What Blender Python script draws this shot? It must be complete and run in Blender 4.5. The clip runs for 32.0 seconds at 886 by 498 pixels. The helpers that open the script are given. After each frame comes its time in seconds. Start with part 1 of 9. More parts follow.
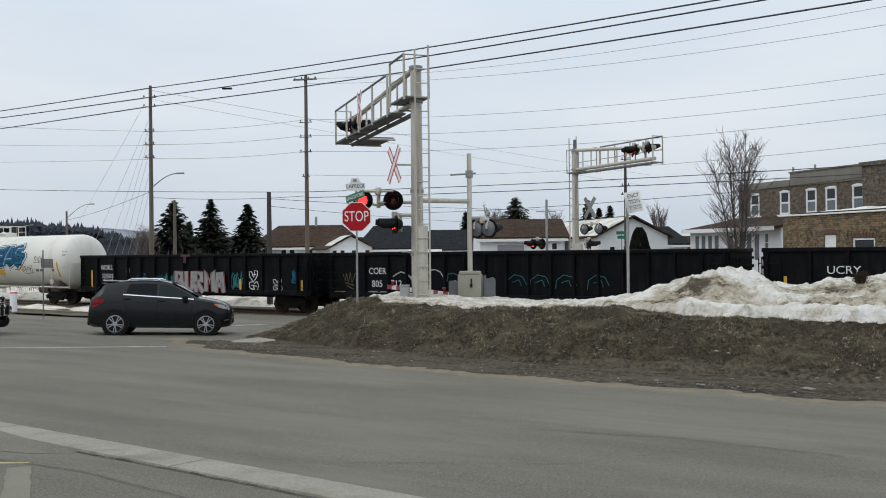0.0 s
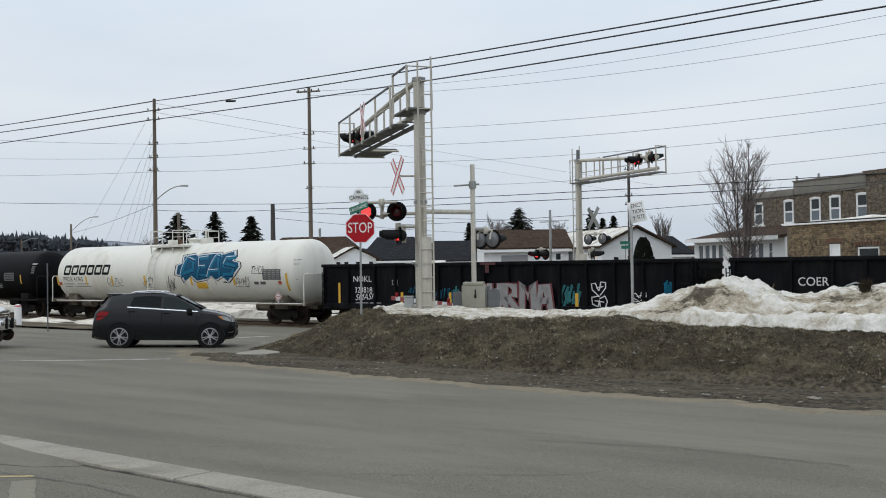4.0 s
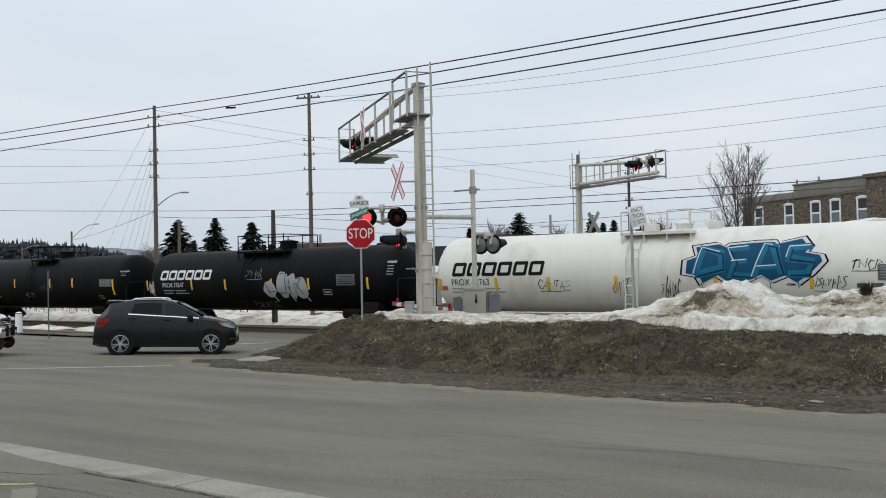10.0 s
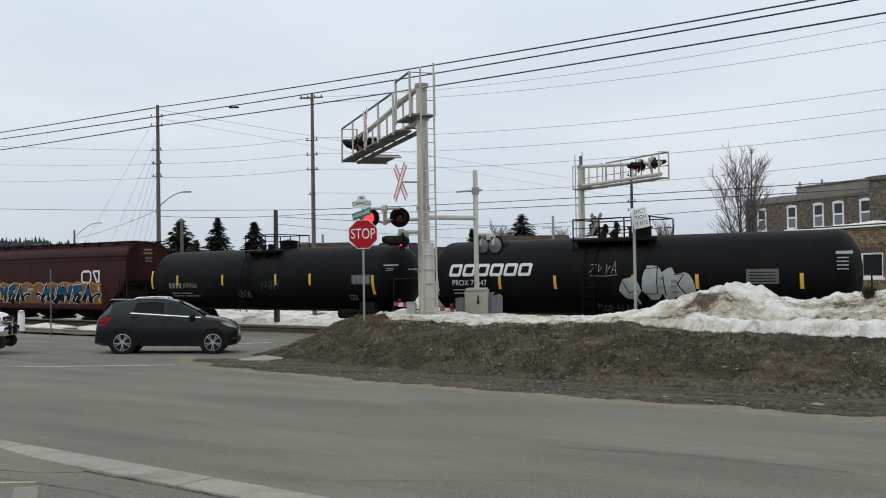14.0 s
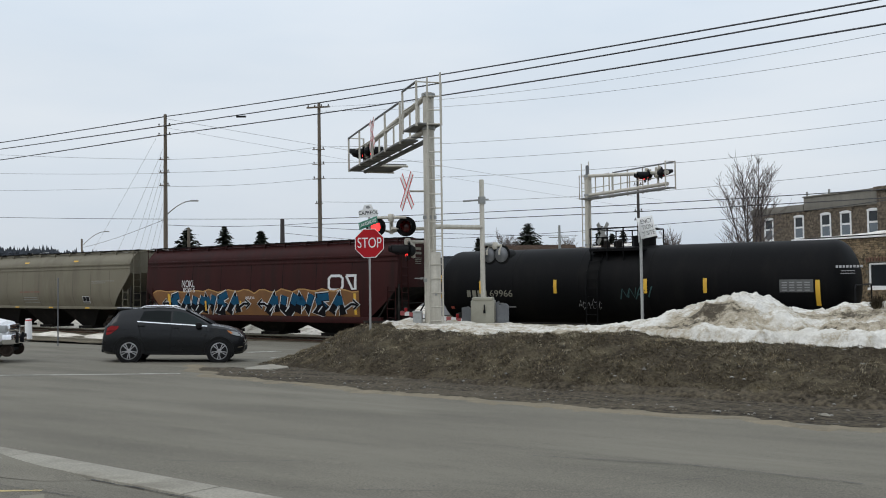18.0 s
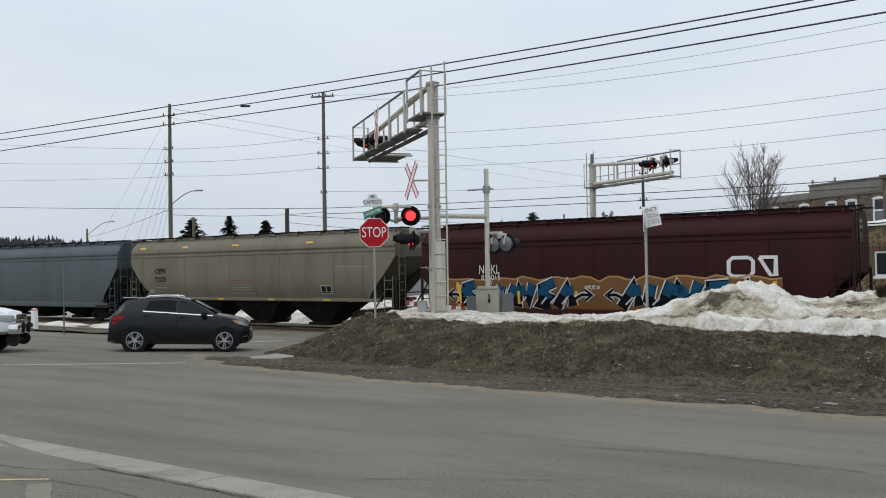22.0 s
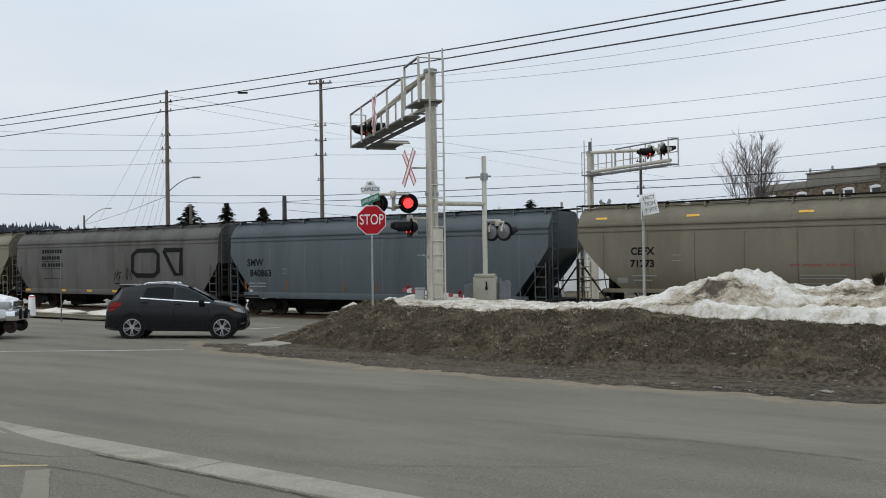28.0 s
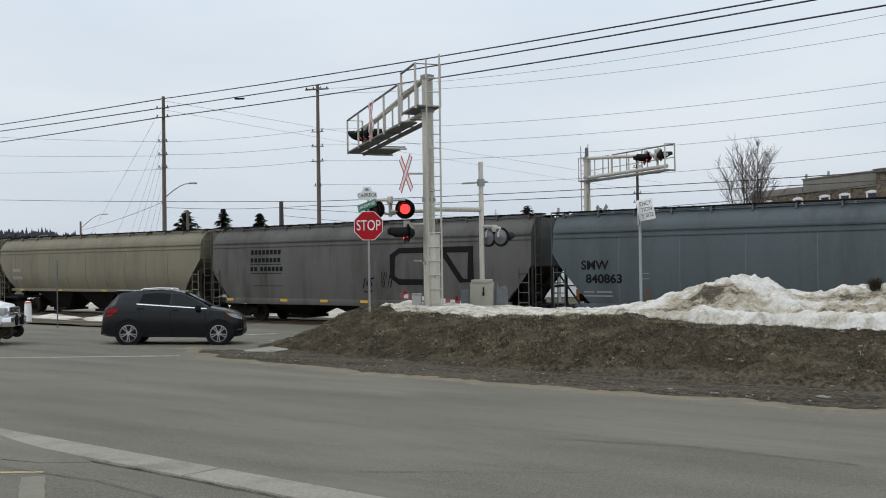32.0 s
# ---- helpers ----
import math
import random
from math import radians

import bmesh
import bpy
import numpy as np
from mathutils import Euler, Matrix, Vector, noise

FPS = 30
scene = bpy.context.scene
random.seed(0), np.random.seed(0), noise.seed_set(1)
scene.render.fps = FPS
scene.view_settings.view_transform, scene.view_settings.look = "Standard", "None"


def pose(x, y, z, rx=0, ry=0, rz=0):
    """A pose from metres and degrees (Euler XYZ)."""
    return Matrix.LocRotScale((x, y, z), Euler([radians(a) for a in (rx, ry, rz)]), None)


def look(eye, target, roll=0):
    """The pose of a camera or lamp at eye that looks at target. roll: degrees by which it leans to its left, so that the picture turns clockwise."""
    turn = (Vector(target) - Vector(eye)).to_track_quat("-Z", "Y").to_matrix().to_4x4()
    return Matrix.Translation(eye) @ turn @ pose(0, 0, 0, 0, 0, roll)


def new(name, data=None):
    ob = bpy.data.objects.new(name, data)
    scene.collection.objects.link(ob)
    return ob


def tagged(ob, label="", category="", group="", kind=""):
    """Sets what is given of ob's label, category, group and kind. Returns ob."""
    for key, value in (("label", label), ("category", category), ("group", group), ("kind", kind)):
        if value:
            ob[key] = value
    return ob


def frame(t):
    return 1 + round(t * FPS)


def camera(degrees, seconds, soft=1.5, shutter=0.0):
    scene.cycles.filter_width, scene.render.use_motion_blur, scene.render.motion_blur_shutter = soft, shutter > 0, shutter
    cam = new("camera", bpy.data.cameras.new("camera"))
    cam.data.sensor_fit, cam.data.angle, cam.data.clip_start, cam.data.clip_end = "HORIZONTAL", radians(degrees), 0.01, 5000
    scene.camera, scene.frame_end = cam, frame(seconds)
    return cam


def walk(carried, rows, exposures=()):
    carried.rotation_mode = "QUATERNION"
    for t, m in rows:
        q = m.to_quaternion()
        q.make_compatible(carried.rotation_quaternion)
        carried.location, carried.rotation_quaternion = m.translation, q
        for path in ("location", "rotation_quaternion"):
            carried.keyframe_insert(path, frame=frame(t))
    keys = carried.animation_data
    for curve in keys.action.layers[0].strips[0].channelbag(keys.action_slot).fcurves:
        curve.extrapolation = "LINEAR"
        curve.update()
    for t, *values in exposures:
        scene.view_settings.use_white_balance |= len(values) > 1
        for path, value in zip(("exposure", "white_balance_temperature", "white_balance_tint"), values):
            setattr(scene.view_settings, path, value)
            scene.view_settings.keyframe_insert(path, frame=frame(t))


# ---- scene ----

# ---- camera: held by hand, turning a little ----
cam = camera(52.2, 32.0, 1.0)
walk(cam, [(t, pose(0, 0, 1.6, 0, 0, yaw) @ pose(0, 0, 0, 90 + tilt) @ pose(0, 0, 0, 0, 0, lean)) for t, yaw, tilt, lean in (
    (0, 32.000, 0.218, -0.594),
    (0.5, 31.988, 0.457, -0.610),
    (1, 31.982, 0.595, -0.753),
    (1.5, 32.001, 0.725, -0.821),
    (2, 32.083, 0.869, -0.792),
    (2.5, 32.126, 0.836, -0.924),
    (3, 32.118, 0.820, -1.020),
    (3.5, 32.175, 0.862, -0.969),
    (5.5, 32.286, 0.996, -0.856),
    (6, 32.275, 0.910, -0.922),
    (6.5, 32.243, 0.788, -0.990),
    (7, 32.308, 0.821, -1.003),
    (7.5, 32.236, 0.821, -1.020),
    (8, 32.078, 0.822, -1.072),
    (8.5, 32.117, 0.929, -1.062),
    (9, 32.284, 1.090, -1.003),
    (9.5, 32.257, 1.187, -1.112),
    (10, 32.256, 1.251, -1.202),
    (10.5, 32.354, 1.306, -1.109),
    (11, 32.376, 1.259, -1.024),
    (11.5, 32.289, 1.191, -1.072),
    (12, 32.299, 1.226, -1.088),
    (12.5, 32.383, 1.313, -0.933),
    (13, 32.395, 1.312, -0.977),
    (13.5, 32.341, 1.253, -1.004),
    (14, 32.402, 1.294, -0.904),
    (14.5, 32.508, 1.348, -0.796),
    (16.5, 32.526, 1.629, -0.821),
    (17, 32.544, 1.633, -0.903),
    (17.5, 32.635, 1.741, -0.893),
    (18, 32.795, 1.885, -0.783),
    (18.5, 32.859, 1.849, -0.827),
    (19, 32.877, 1.782, -0.940),
    (19.5, 32.933, 1.737, -0.952),
    (20, 33.037, 1.717, -0.937),
    (20.5, 33.052, 1.555, -0.950),
    (21, 32.980, 1.290, -0.954),
    (21.5, 33.012, 1.209, -0.927),
    (22, 33.100, 1.209, -0.876),
    (22.5, 32.983, 1.202, -0.864),
    (23, 32.857, 1.035, -0.913),
    (23.5, 32.884, 0.826, -0.892),
    (24, 33.002, 0.736, -0.749),
    (24.5, 32.989, 0.689, -0.775),
    (25, 32.797, 0.547, -0.760),
    (25.5, 32.853, 0.468, -0.764),
    (27.5, 32.951, 0.376, -0.798),
    (28, 32.954, 0.414, -0.767),
    (28.5, 32.880, 0.485, -0.885),
    (29, 32.904, 0.562, -0.949),
    (29.5, 32.973, 0.534, -0.866),
    (30, 32.989, 0.534, -0.886),
    (30.5, 32.888, 0.545, -0.933),
    (31, 32.794, 0.616, -0.963),
    (31.5, 32.812, 0.715, -0.808),
    (32, 32.752, 0.774, -0.806),
    )])

# ---- world: a bright overcast sky ----
world = bpy.data.worlds.new("overcast")
scene.world = world
world.use_nodes = True
nt = world.node_tree
nt.nodes.clear()
w_out = nt.nodes.new("ShaderNodeOutputWorld")
w_bg = nt.nodes.new("ShaderNodeBackground")
w_sky = nt.nodes.new("ShaderNodeTexSky")
w_sky.sky_type = "NISHITA"
w_sky.sun_disc = False
w_sky.sun_elevation, w_sky.sun_rotation = radians(38), radians(200)
w_sky.air_density, w_sky.dust_density = 1.0, 3.0
w_co = nt.nodes.new("ShaderNodeTexCoord")
w_map = nt.nodes.new("ShaderNodeMapping")
w_map.inputs["Scale"].default_value = (1.2, 1.2, 4.5)
w_noise = nt.nodes.new("ShaderNodeTexNoise")
w_noise.inputs["Scale"].default_value, w_noise.inputs["Detail"].default_value = 1.6, 5
w_ramp = nt.nodes.new("ShaderNodeValToRGB")
w_ramp.color_ramp.elements[0].position, w_ramp.color_ramp.elements[0].color = 0.32, (6.6, 7.47, 8.42, 1)
w_ramp.color_ramp.elements[1].position, w_ramp.color_ramp.elements[1].color = 0.68, (7.85, 8.37, 8.93, 1)
w_mix = nt.nodes.new("ShaderNodeMix")
w_mix.data_type = "RGBA"
w_mix.inputs[0].default_value = 0.93
nt.links.new(w_co.outputs["Generated"], w_map.inputs[0])
nt.links.new(w_map.outputs[0], w_noise.inputs["Vector"])
nt.links.new(w_noise.outputs["Fac"], w_ramp.inputs[0])
nt.links.new(w_sky.outputs[0], w_mix.inputs[6])
nt.links.new(w_ramp.outputs[0], w_mix.inputs[7])
w_sep = nt.nodes.new("ShaderNodeSeparateXYZ")
w_up = nt.nodes.new("ShaderNodeValToRGB")
w_up.color_ramp.elements[0].position, w_up.color_ramp.elements[0].color = 0.0, (0.42, 0.425, 0.435, 1)
w_up.color_ramp.elements[1].position, w_up.color_ramp.elements[1].color = 1.0, (0.875, 0.875, 0.875, 1)
for at, level in ((0.14, 0.5), (0.22, 0.51)):
    w_up.color_ramp.elements.new(at).color = (level, level, level, 1)
w_mul = nt.nodes.new("ShaderNodeMix")
w_mul.data_type, w_mul.blend_type = "RGBA", "MULTIPLY"
w_mul.inputs[0].default_value = 1.0
nt.links.new(w_co.outputs["Generated"], w_sep.inputs[0])
nt.links.new(w_sep.outputs["Z"], w_up.inputs[0])
nt.links.new(w_mix.outputs[2], w_mul.inputs[6])
nt.links.new(w_up.outputs[0], w_mul.inputs[7])
nt.links.new(w_mul.outputs[2], w_bg.inputs[0])

nt.links.new(w_bg.outputs[0], w_out.inputs[0])
w_bg.inputs[1].default_value = 0.2
sun = new("sun", bpy.data.lights.new("sun", "SUN"))
sun.data.energy, sun.data.angle, sun.data.color = 0.5, radians(30), (1.0, 0.97, 0.93)
sun.matrix_world = look((0, 0, 40), (15, 30, 0))
scene.view_settings.exposure = 0.0

# ---- materials ----
def mat(name, color, rough=0.7, metal=0.0, var=0.25, scale=6.0, grain=60.0, bump=0.15, dirt=None, dirt_amount=0.0, dirt_scale=1.5,
        streak=(1, 1, 1), emit=0.0, per_piece=0.0, spec=0.5, speck=1.0):
    """A surface with two scales of variation, an optional second colour in stains, and fine relief."""
    m = bpy.data.materials.new(name)
    m.use_nodes = True
    n, l = m.node_tree.nodes, m.node_tree.links
    b = n["Principled BSDF"]
    b.inputs["Roughness"].default_value, b.inputs["Metallic"].default_value = rough, metal
    b.inputs["Specular IOR Level"].default_value = spec
    co = n.new("ShaderNodeTexCoord")
    mp = n.new("ShaderNodeMapping")
    mp.inputs["Scale"].default_value = streak
    l.new(co.outputs["Object"], mp.inputs[0])
    big, fine = n.new("ShaderNodeTexNoise"), n.new("ShaderNodeTexNoise")
    big.inputs["Scale"].default_value, big.inputs["Detail"].default_value = scale, 4
    fine.inputs["Scale"].default_value, fine.inputs["Detail"].default_value = grain, 3
    l.new(mp.outputs[0], big.inputs["Vector"])
    l.new(co.outputs["Object"], fine.inputs["Vector"])
    add = n.new("ShaderNodeMath")
    add.operation = "MULTIPLY_ADD"
    add.inputs[1].default_value = speck
    off = n.new("ShaderNodeMath")
    off.operation = "ADD"
    off.inputs[1].default_value = 0.5 - 0.5 * speck
    l.new(big.outputs["Fac"], off.inputs[0])
    l.new(fine.outputs["Fac"], add.inputs[0])
    l.new(off.outputs[0], add.inputs[2])
    last = add.outputs[0]
    if per_piece:
        info = n.new("ShaderNodeObjectInfo")
        mul = n.new("ShaderNodeMath")
        mul.operation = "MULTIPLY_ADD"
        l.new(info.outputs["Random"], mul.inputs[0])
        mul.inputs[1].default_value = per_piece
        l.new(last, mul.inputs[2])
        last = mul.outputs[0]
    ra = n.new("ShaderNodeMapRange")
    ra.inputs[1].default_value, ra.inputs[2].default_value = 0.55, 1.45 + per_piece
    ra.inputs[3].default_value, ra.inputs[4].default_value = 1 - var, 1 + var
    l.new(last, ra.inputs[0])
    mixc = n.new("ShaderNodeMix")
    mixc.data_type = "RGBA"
    mixc.blend_type = "MULTIPLY"
    mixc.inputs[0].default_value = 1
    mixc.inputs[6].default_value = (*color, 1)
    l.new(ra.outputs[0], mixc.inputs[7])
    col = mixc.outputs[2]
    if dirt:
        dn = n.new("ShaderNodeTexNoise")
        dn.inputs["Scale"].default_value, dn.inputs["Detail"].default_value, dn.inputs["Roughness"].default_value = dirt_scale, 6, 0.65
        l.new(mp.outputs[0], dn.inputs["Vector"])
        dr = n.new("ShaderNodeMapRange")
        dr.inputs[1].default_value, dr.inputs[2].default_value = 0.62 - 0.3 * dirt_amount, 0.78 - 0.2 * dirt_amount
        l.new(dn.outputs["Fac"], dr.inputs[0])
        md = n.new("ShaderNodeMix")
        md.data_type = "RGBA"
        l.new(dr.outputs[0], md.inputs[0])
        l.new(col, md.inputs[6])
        md.inputs[7].default_value = (*dirt, 1)
        col = md.outputs[2]
    l.new(col, b.inputs["Base Color"])
    if bump:
        bp = n.new("ShaderNodeBump")
        bp.inputs["Strength"].default_value, bp.inputs["Distance"].default_value = bump, 0.02
        l.new(last, bp.inputs["Height"])
        l.new(bp.outputs[0], b.inputs["Normal"])
    if emit:
        b.inputs["Emission Color"].default_value, b.inputs["Emission Strength"].default_value = (*color, 1), emit
    return m


ASPHALT = mat("asphalt", (0.140, 0.128, 0.102), 0.9, var=0.34, scale=0.7, grain=60, bump=0.25, dirt=(0.180, 0.166, 0.132), dirt_amount=0.42, dirt_scale=0.4, streak=(0.4, 1.7, 1), spec=0.2, speck=2.2)
CONCRETE = mat("concrete", (0.255, 0.236, 0.192), 0.9, var=0.24, scale=2, grain=40, bump=0.3, dirt=(0.175, 0.158, 0.125), dirt_amount=0.45, speck=1.6)
GRAVEL = mat("gravel_ground", (0.100, 0.085, 0.060), 1.0, var=0.5, scale=3, grain=14, bump=0.8, dirt=(0.155, 0.136, 0.10), dirt_amount=0.4, dirt_scale=0.7, spec=0.1, speck=2.0)
KERB = mat("sandy_kerb", (0.15, 0.135, 0.105), 0.95, var=0.3, scale=2, grain=20, bump=0.4, dirt=(0.10, 0.088, 0.066), dirt_amount=0.45, dirt_scale=1.2, speck=1.6, spec=0.1)
EARTH = mat("bank_earth", (0.046, 0.037, 0.025), 1.0, var=0.6, scale=3, grain=18, bump=1.0, dirt=(0.113, 0.095, 0.062), dirt_amount=0.4, dirt_scale=1.6, spec=0.1, speck=2.2)
STRAW_PALE = mat("pale_dry_grass", (0.33, 0.29, 0.21), 1.0, var=0.6, scale=2, grain=7, bump=0, spec=0.1, speck=1.6)
STRAW = mat("dry_grass", (0.172, 0.142, 0.094), 1.0, var=0.9, scale=1.3, grain=7, bump=0, spec=0.1, speck=2.0)
SNOW = mat("old_snow", (0.639, 0.619, 0.573), 0.85, var=0.2, scale=3, grain=10, bump=0.8, dirt=(0.330, 0.277, 0.200), dirt_amount=0.42, dirt_scale=0.9, spec=0.2, speck=1.8)
TAR = mat("tar", (0.045, 0.044, 0.042), 0.8, var=0.2, bump=0)
PILE = mat("ploughed_snow", (0.60, 0.58, 0.535), 0.8, var=0.16, scale=3, grain=14, bump=0.7, dirt=(0.47, 0.44, 0.38), dirt_amount=0.4, dirt_scale=1.7, spec=0.3, speck=1.5)


def snow_soil(m, creamy, brown):
    """Let dirt lie on snow where its mesh carries it, its edges broken up by grain."""
    n, l = m.node_tree.nodes, m.node_tree.links
    b = n["Principled BSDF"]
    col = b.inputs["Base Color"].links[0].from_socket
    at = n.new("ShaderNodeAttribute")
    at.attribute_name = "dirt"
    co, gr = n.new("ShaderNodeTexCoord"), n.new("ShaderNodeTexNoise")
    gr.inputs["Scale"].default_value, gr.inputs["Detail"].default_value, gr.inputs["Roughness"].default_value = 6, 8, 0.75
    l.new(co.outputs["Object"], gr.inputs["Vector"])
    ad = n.new("ShaderNodeMath")
    ad.operation = "MULTIPLY_ADD"
    ad.inputs[1].default_value = 1.5
    l.new(gr.outputs["Fac"], ad.inputs[0])
    l.new(at.outputs["Fac"], ad.inputs[2])
    fine = n.new("ShaderNodeTexNoise")
    fine.inputs["Scale"].default_value, fine.inputs["Detail"].default_value, fine.inputs["Roughness"].default_value = 17, 6, 0.8
    l.new(co.outputs["Object"], fine.inputs["Vector"])
    spot = n.new("ShaderNodeMath")
    spot.operation = "MULTIPLY_ADD"
    spot.inputs[1].default_value = 1.3
    l.new(fine.outputs["Fac"], spot.inputs[0])
    l.new(ad.outputs[0], spot.inputs[2])
    for colour, lo, hi in ((creamy, 1.43, 1.92), (brown, 1.98, 2.35)):
        mr, mx = n.new("ShaderNodeMapRange"), n.new("ShaderNodeMix")
        mr.inputs[1].default_value, mr.inputs[2].default_value = lo, hi
        mx.data_type = "RGBA"
        l.new(spot.outputs[0], mr.inputs[0])
        l.new(mr.outputs[0], mx.inputs[0])
        l.new(col, mx.inputs[6])
        mx.inputs[7].default_value = (*colour, 1)
        col = mx.outputs[2]
    l.new(col, b.inputs["Base Color"])


snow_soil(PILE, (0.33, 0.285, 0.21), (0.062, 0.049, 0.032))
GRIT = mat("grit_stone", (0.2, 0.19, 0.17), 0.9, var=0.4, scale=0.8, bump=0.2)
SAND = mat("swept_sand", (0.195, 0.165, 0.118), 0.95, var=0.3, scale=2, grain=30, bump=0.3, dirt=(0.145, 0.13, 0.10), dirt_amount=0.4, dirt_scale=2.5, speck=1.6, spec=0.1)
VERGE = mat("verge_dirt", (0.060, 0.049, 0.034), 0.95, var=0.7, scale=1.5, grain=12, bump=1.0, dirt=(0.100, 0.085, 0.062), dirt_amount=0.4, dirt_scale=0.9, streak=(0.5, 1.6, 1), spec=0.15, speck=2.2)
DIRTY_SNOW = mat("dirty_snow", (0.639, 0.594, 0.519), 0.9, var=0.2, scale=2.5, grain=25, bump=0.8, dirt=(0.227, 0.188, 0.137), dirt_amount=0.5, dirt_scale=1.3, spec=0.2)
PAINT_WHITE = mat("worn_white_line", (0.37, 0.36, 0.32), 0.85, var=0.3, scale=2, grain=30, dirt=(0.15, 0.14, 0.115), dirt_amount=0.7, dirt_scale=4)
PAINT_FADED = mat("faded_yellow_line", (0.175, 0.16, 0.115), 0.85, var=0.2, scale=2, grain=40, dirt=(0.15, 0.14, 0.115), dirt_amount=0.6, dirt_scale=4)
PAINT_YELLOW = mat("worn_yellow_line", (0.42, 0.33, 0.13), 0.8, var=0.2, scale=2, grain=60, dirt=(0.16, 0.15, 0.135), dirt_amount=0.6, dirt_scale=5)
GALV = mat("galvanised_steel", (0.30, 0.305, 0.295), 0.5, 0.3, var=0.18, scale=3, grain=20, bump=0.03, dirt=(0.2, 0.2, 0.18), dirt_amount=0.25)
# open grating; the shade on its underside is put into this darker grey
GRATE = mat("walkway_grating", (0.16, 0.16, 0.152), 0.7, 0.2, var=0.3, scale=4, grain=30, bump=0.1)
ALU = mat("aluminium_mast", (0.48, 0.45, 0.385), 0.5, 0.15, var=0.16, scale=2, grain=14, bump=0.03, dirt=(0.36, 0.335, 0.28), dirt_amount=0.35, streak=(3, 3, 0.3))
DISC_GREY = mat("lamp_back_grey", (0.135, 0.14, 0.148), 0.4, 0.35, var=0.3, scale=5, bump=0.02)
BLACK = mat("black_enamel", (0.009, 0.009, 0.0095), 0.6, var=0.2, scale=5, grain=40, bump=0.03, spec=0.15)
RUBBER = mat("rubber", (0.011, 0.011, 0.011), 0.85, var=0.2, bump=0.1, spec=0.15)
SIGN_RED = mat("sign_red", (0.40, 0.012, 0.018), 0.5, var=0.08, scale=3, grain=20, bump=0, spec=0.15)
SIGN_WHITE = mat("sign_white", (0.75, 0.75, 0.74), 0.5, var=0.05, scale=3, grain=20, bump=0, dirt=(0.5, 0.5, 0.47), dirt_amount=0.15)
SIGN_GREEN = mat("sign_green", (0.02, 0.16, 0.10), 0.45, var=0.06, bump=0)
RED_GLOW = mat("lit_red_lens", (1.0, 0.03, 0.03), 0.3, emit=3.0, bump=0)
RED_DIM = mat("unlit_red_lens", (0.10, 0.008, 0.008), 0.2, bump=0)
RED_TAPE = mat("red_tape", (0.5, 0.03, 0.03), 0.45, bump=0)
WOODPOLE = mat("weathered_pole", (0.135, 0.11, 0.083), 0.9, var=0.3, scale=4, grain=30, bump=0.4, streak=(8, 8, 0.5))
DARKPOLE = mat("dark_pole", (0.06, 0.052, 0.05), 0.9, var=0.3, scale=4, grain=30, bump=0.3, streak=(8, 8, 0.5))
WIRE = mat("wire", (0.03, 0.03, 0.035), 0.6, bump=0)
WIRE_PALE = mat("pale_wire", (0.30, 0.31, 0.33), 0.6, bump=0)
GLASS_DARK = mat("window_glass", (0.02, 0.024, 0.027), 0.06, var=0.1, bump=0, spec=0.4)
CAR_PAINT = mat("charcoal_paint", (0.0070, 0.0077, 0.0090), 0.2, 0.0, var=0.12, bump=0, dirt=(0.013, 0.0125, 0.011), dirt_amount=0.25, dirt_scale=3, spec=0.34)
PALE_GLASS = mat("curtained_glass", (0.15, 0.175, 0.195), 0.15, var=0.3, scale=1.5, bump=0, spec=0.4)
DOOR_GLASS = mat("greenish_door_glass", (0.016, 0.022, 0.022), 0.08, var=0.2, scale=1.5, bump=0, spec=0.14)
LAMP_DEEP = mat("deep_red_lens", (0.07, 0.004, 0.006), 0.25, bump=0, spec=0.2)
CAR_GLASS = mat("tinted_car_glass", (0.006, 0.008, 0.008), 0.1, var=0.1, bump=0, spec=0.12)
CAR_BLACK = mat("black_plastic", (0.010, 0.010, 0.010), 0.75, bump=0.05, spec=0.15)
ALLOY = mat("alloy_rim", (0.42, 0.42, 0.43), 0.3, 0.7, var=0.05, bump=0)
CHROME = mat("chrome_trim", (0.75, 0.75, 0.76), 0.12, 1.0, var=0.03, bump=0)
TRUCK_WHITE = mat("white_truck_paint", (0.72, 0.73, 0.74), 0.3, var=0.05, bump=0, dirt=(0.35, 0.33, 0.3), dirt_amount=0.25)
LAMP_CLEAR = mat("clear_lamp", (0.32, 0.33, 0.33), 0.1, var=0.2, scale=20, bump=0)
LAMP_RED = mat("red_tail_lamp", (0.24, 0.008, 0.010), 0.3, bump=0, spec=0.2)
RUST = mat("rusty_steel", (0.10, 0.055, 0.035), 0.85, 0.2, var=0.4, scale=6, bump=0.3)
WHEEL_BROWN = mat("dark_rusty_wheel", (0.03, 0.021, 0.016), 0.8, 0.1, var=0.4, scale=8, bump=0.2, spec=0.2)
DIRTY_FRAME = mat("grimy_pale_frame", (0.13, 0.112, 0.085), 0.85, var=0.5, scale=3, grain=12, bump=0.1, dirt=(0.04, 0.032, 0.025), dirt_amount=0.5, dirt_scale=2, spec=0.15)

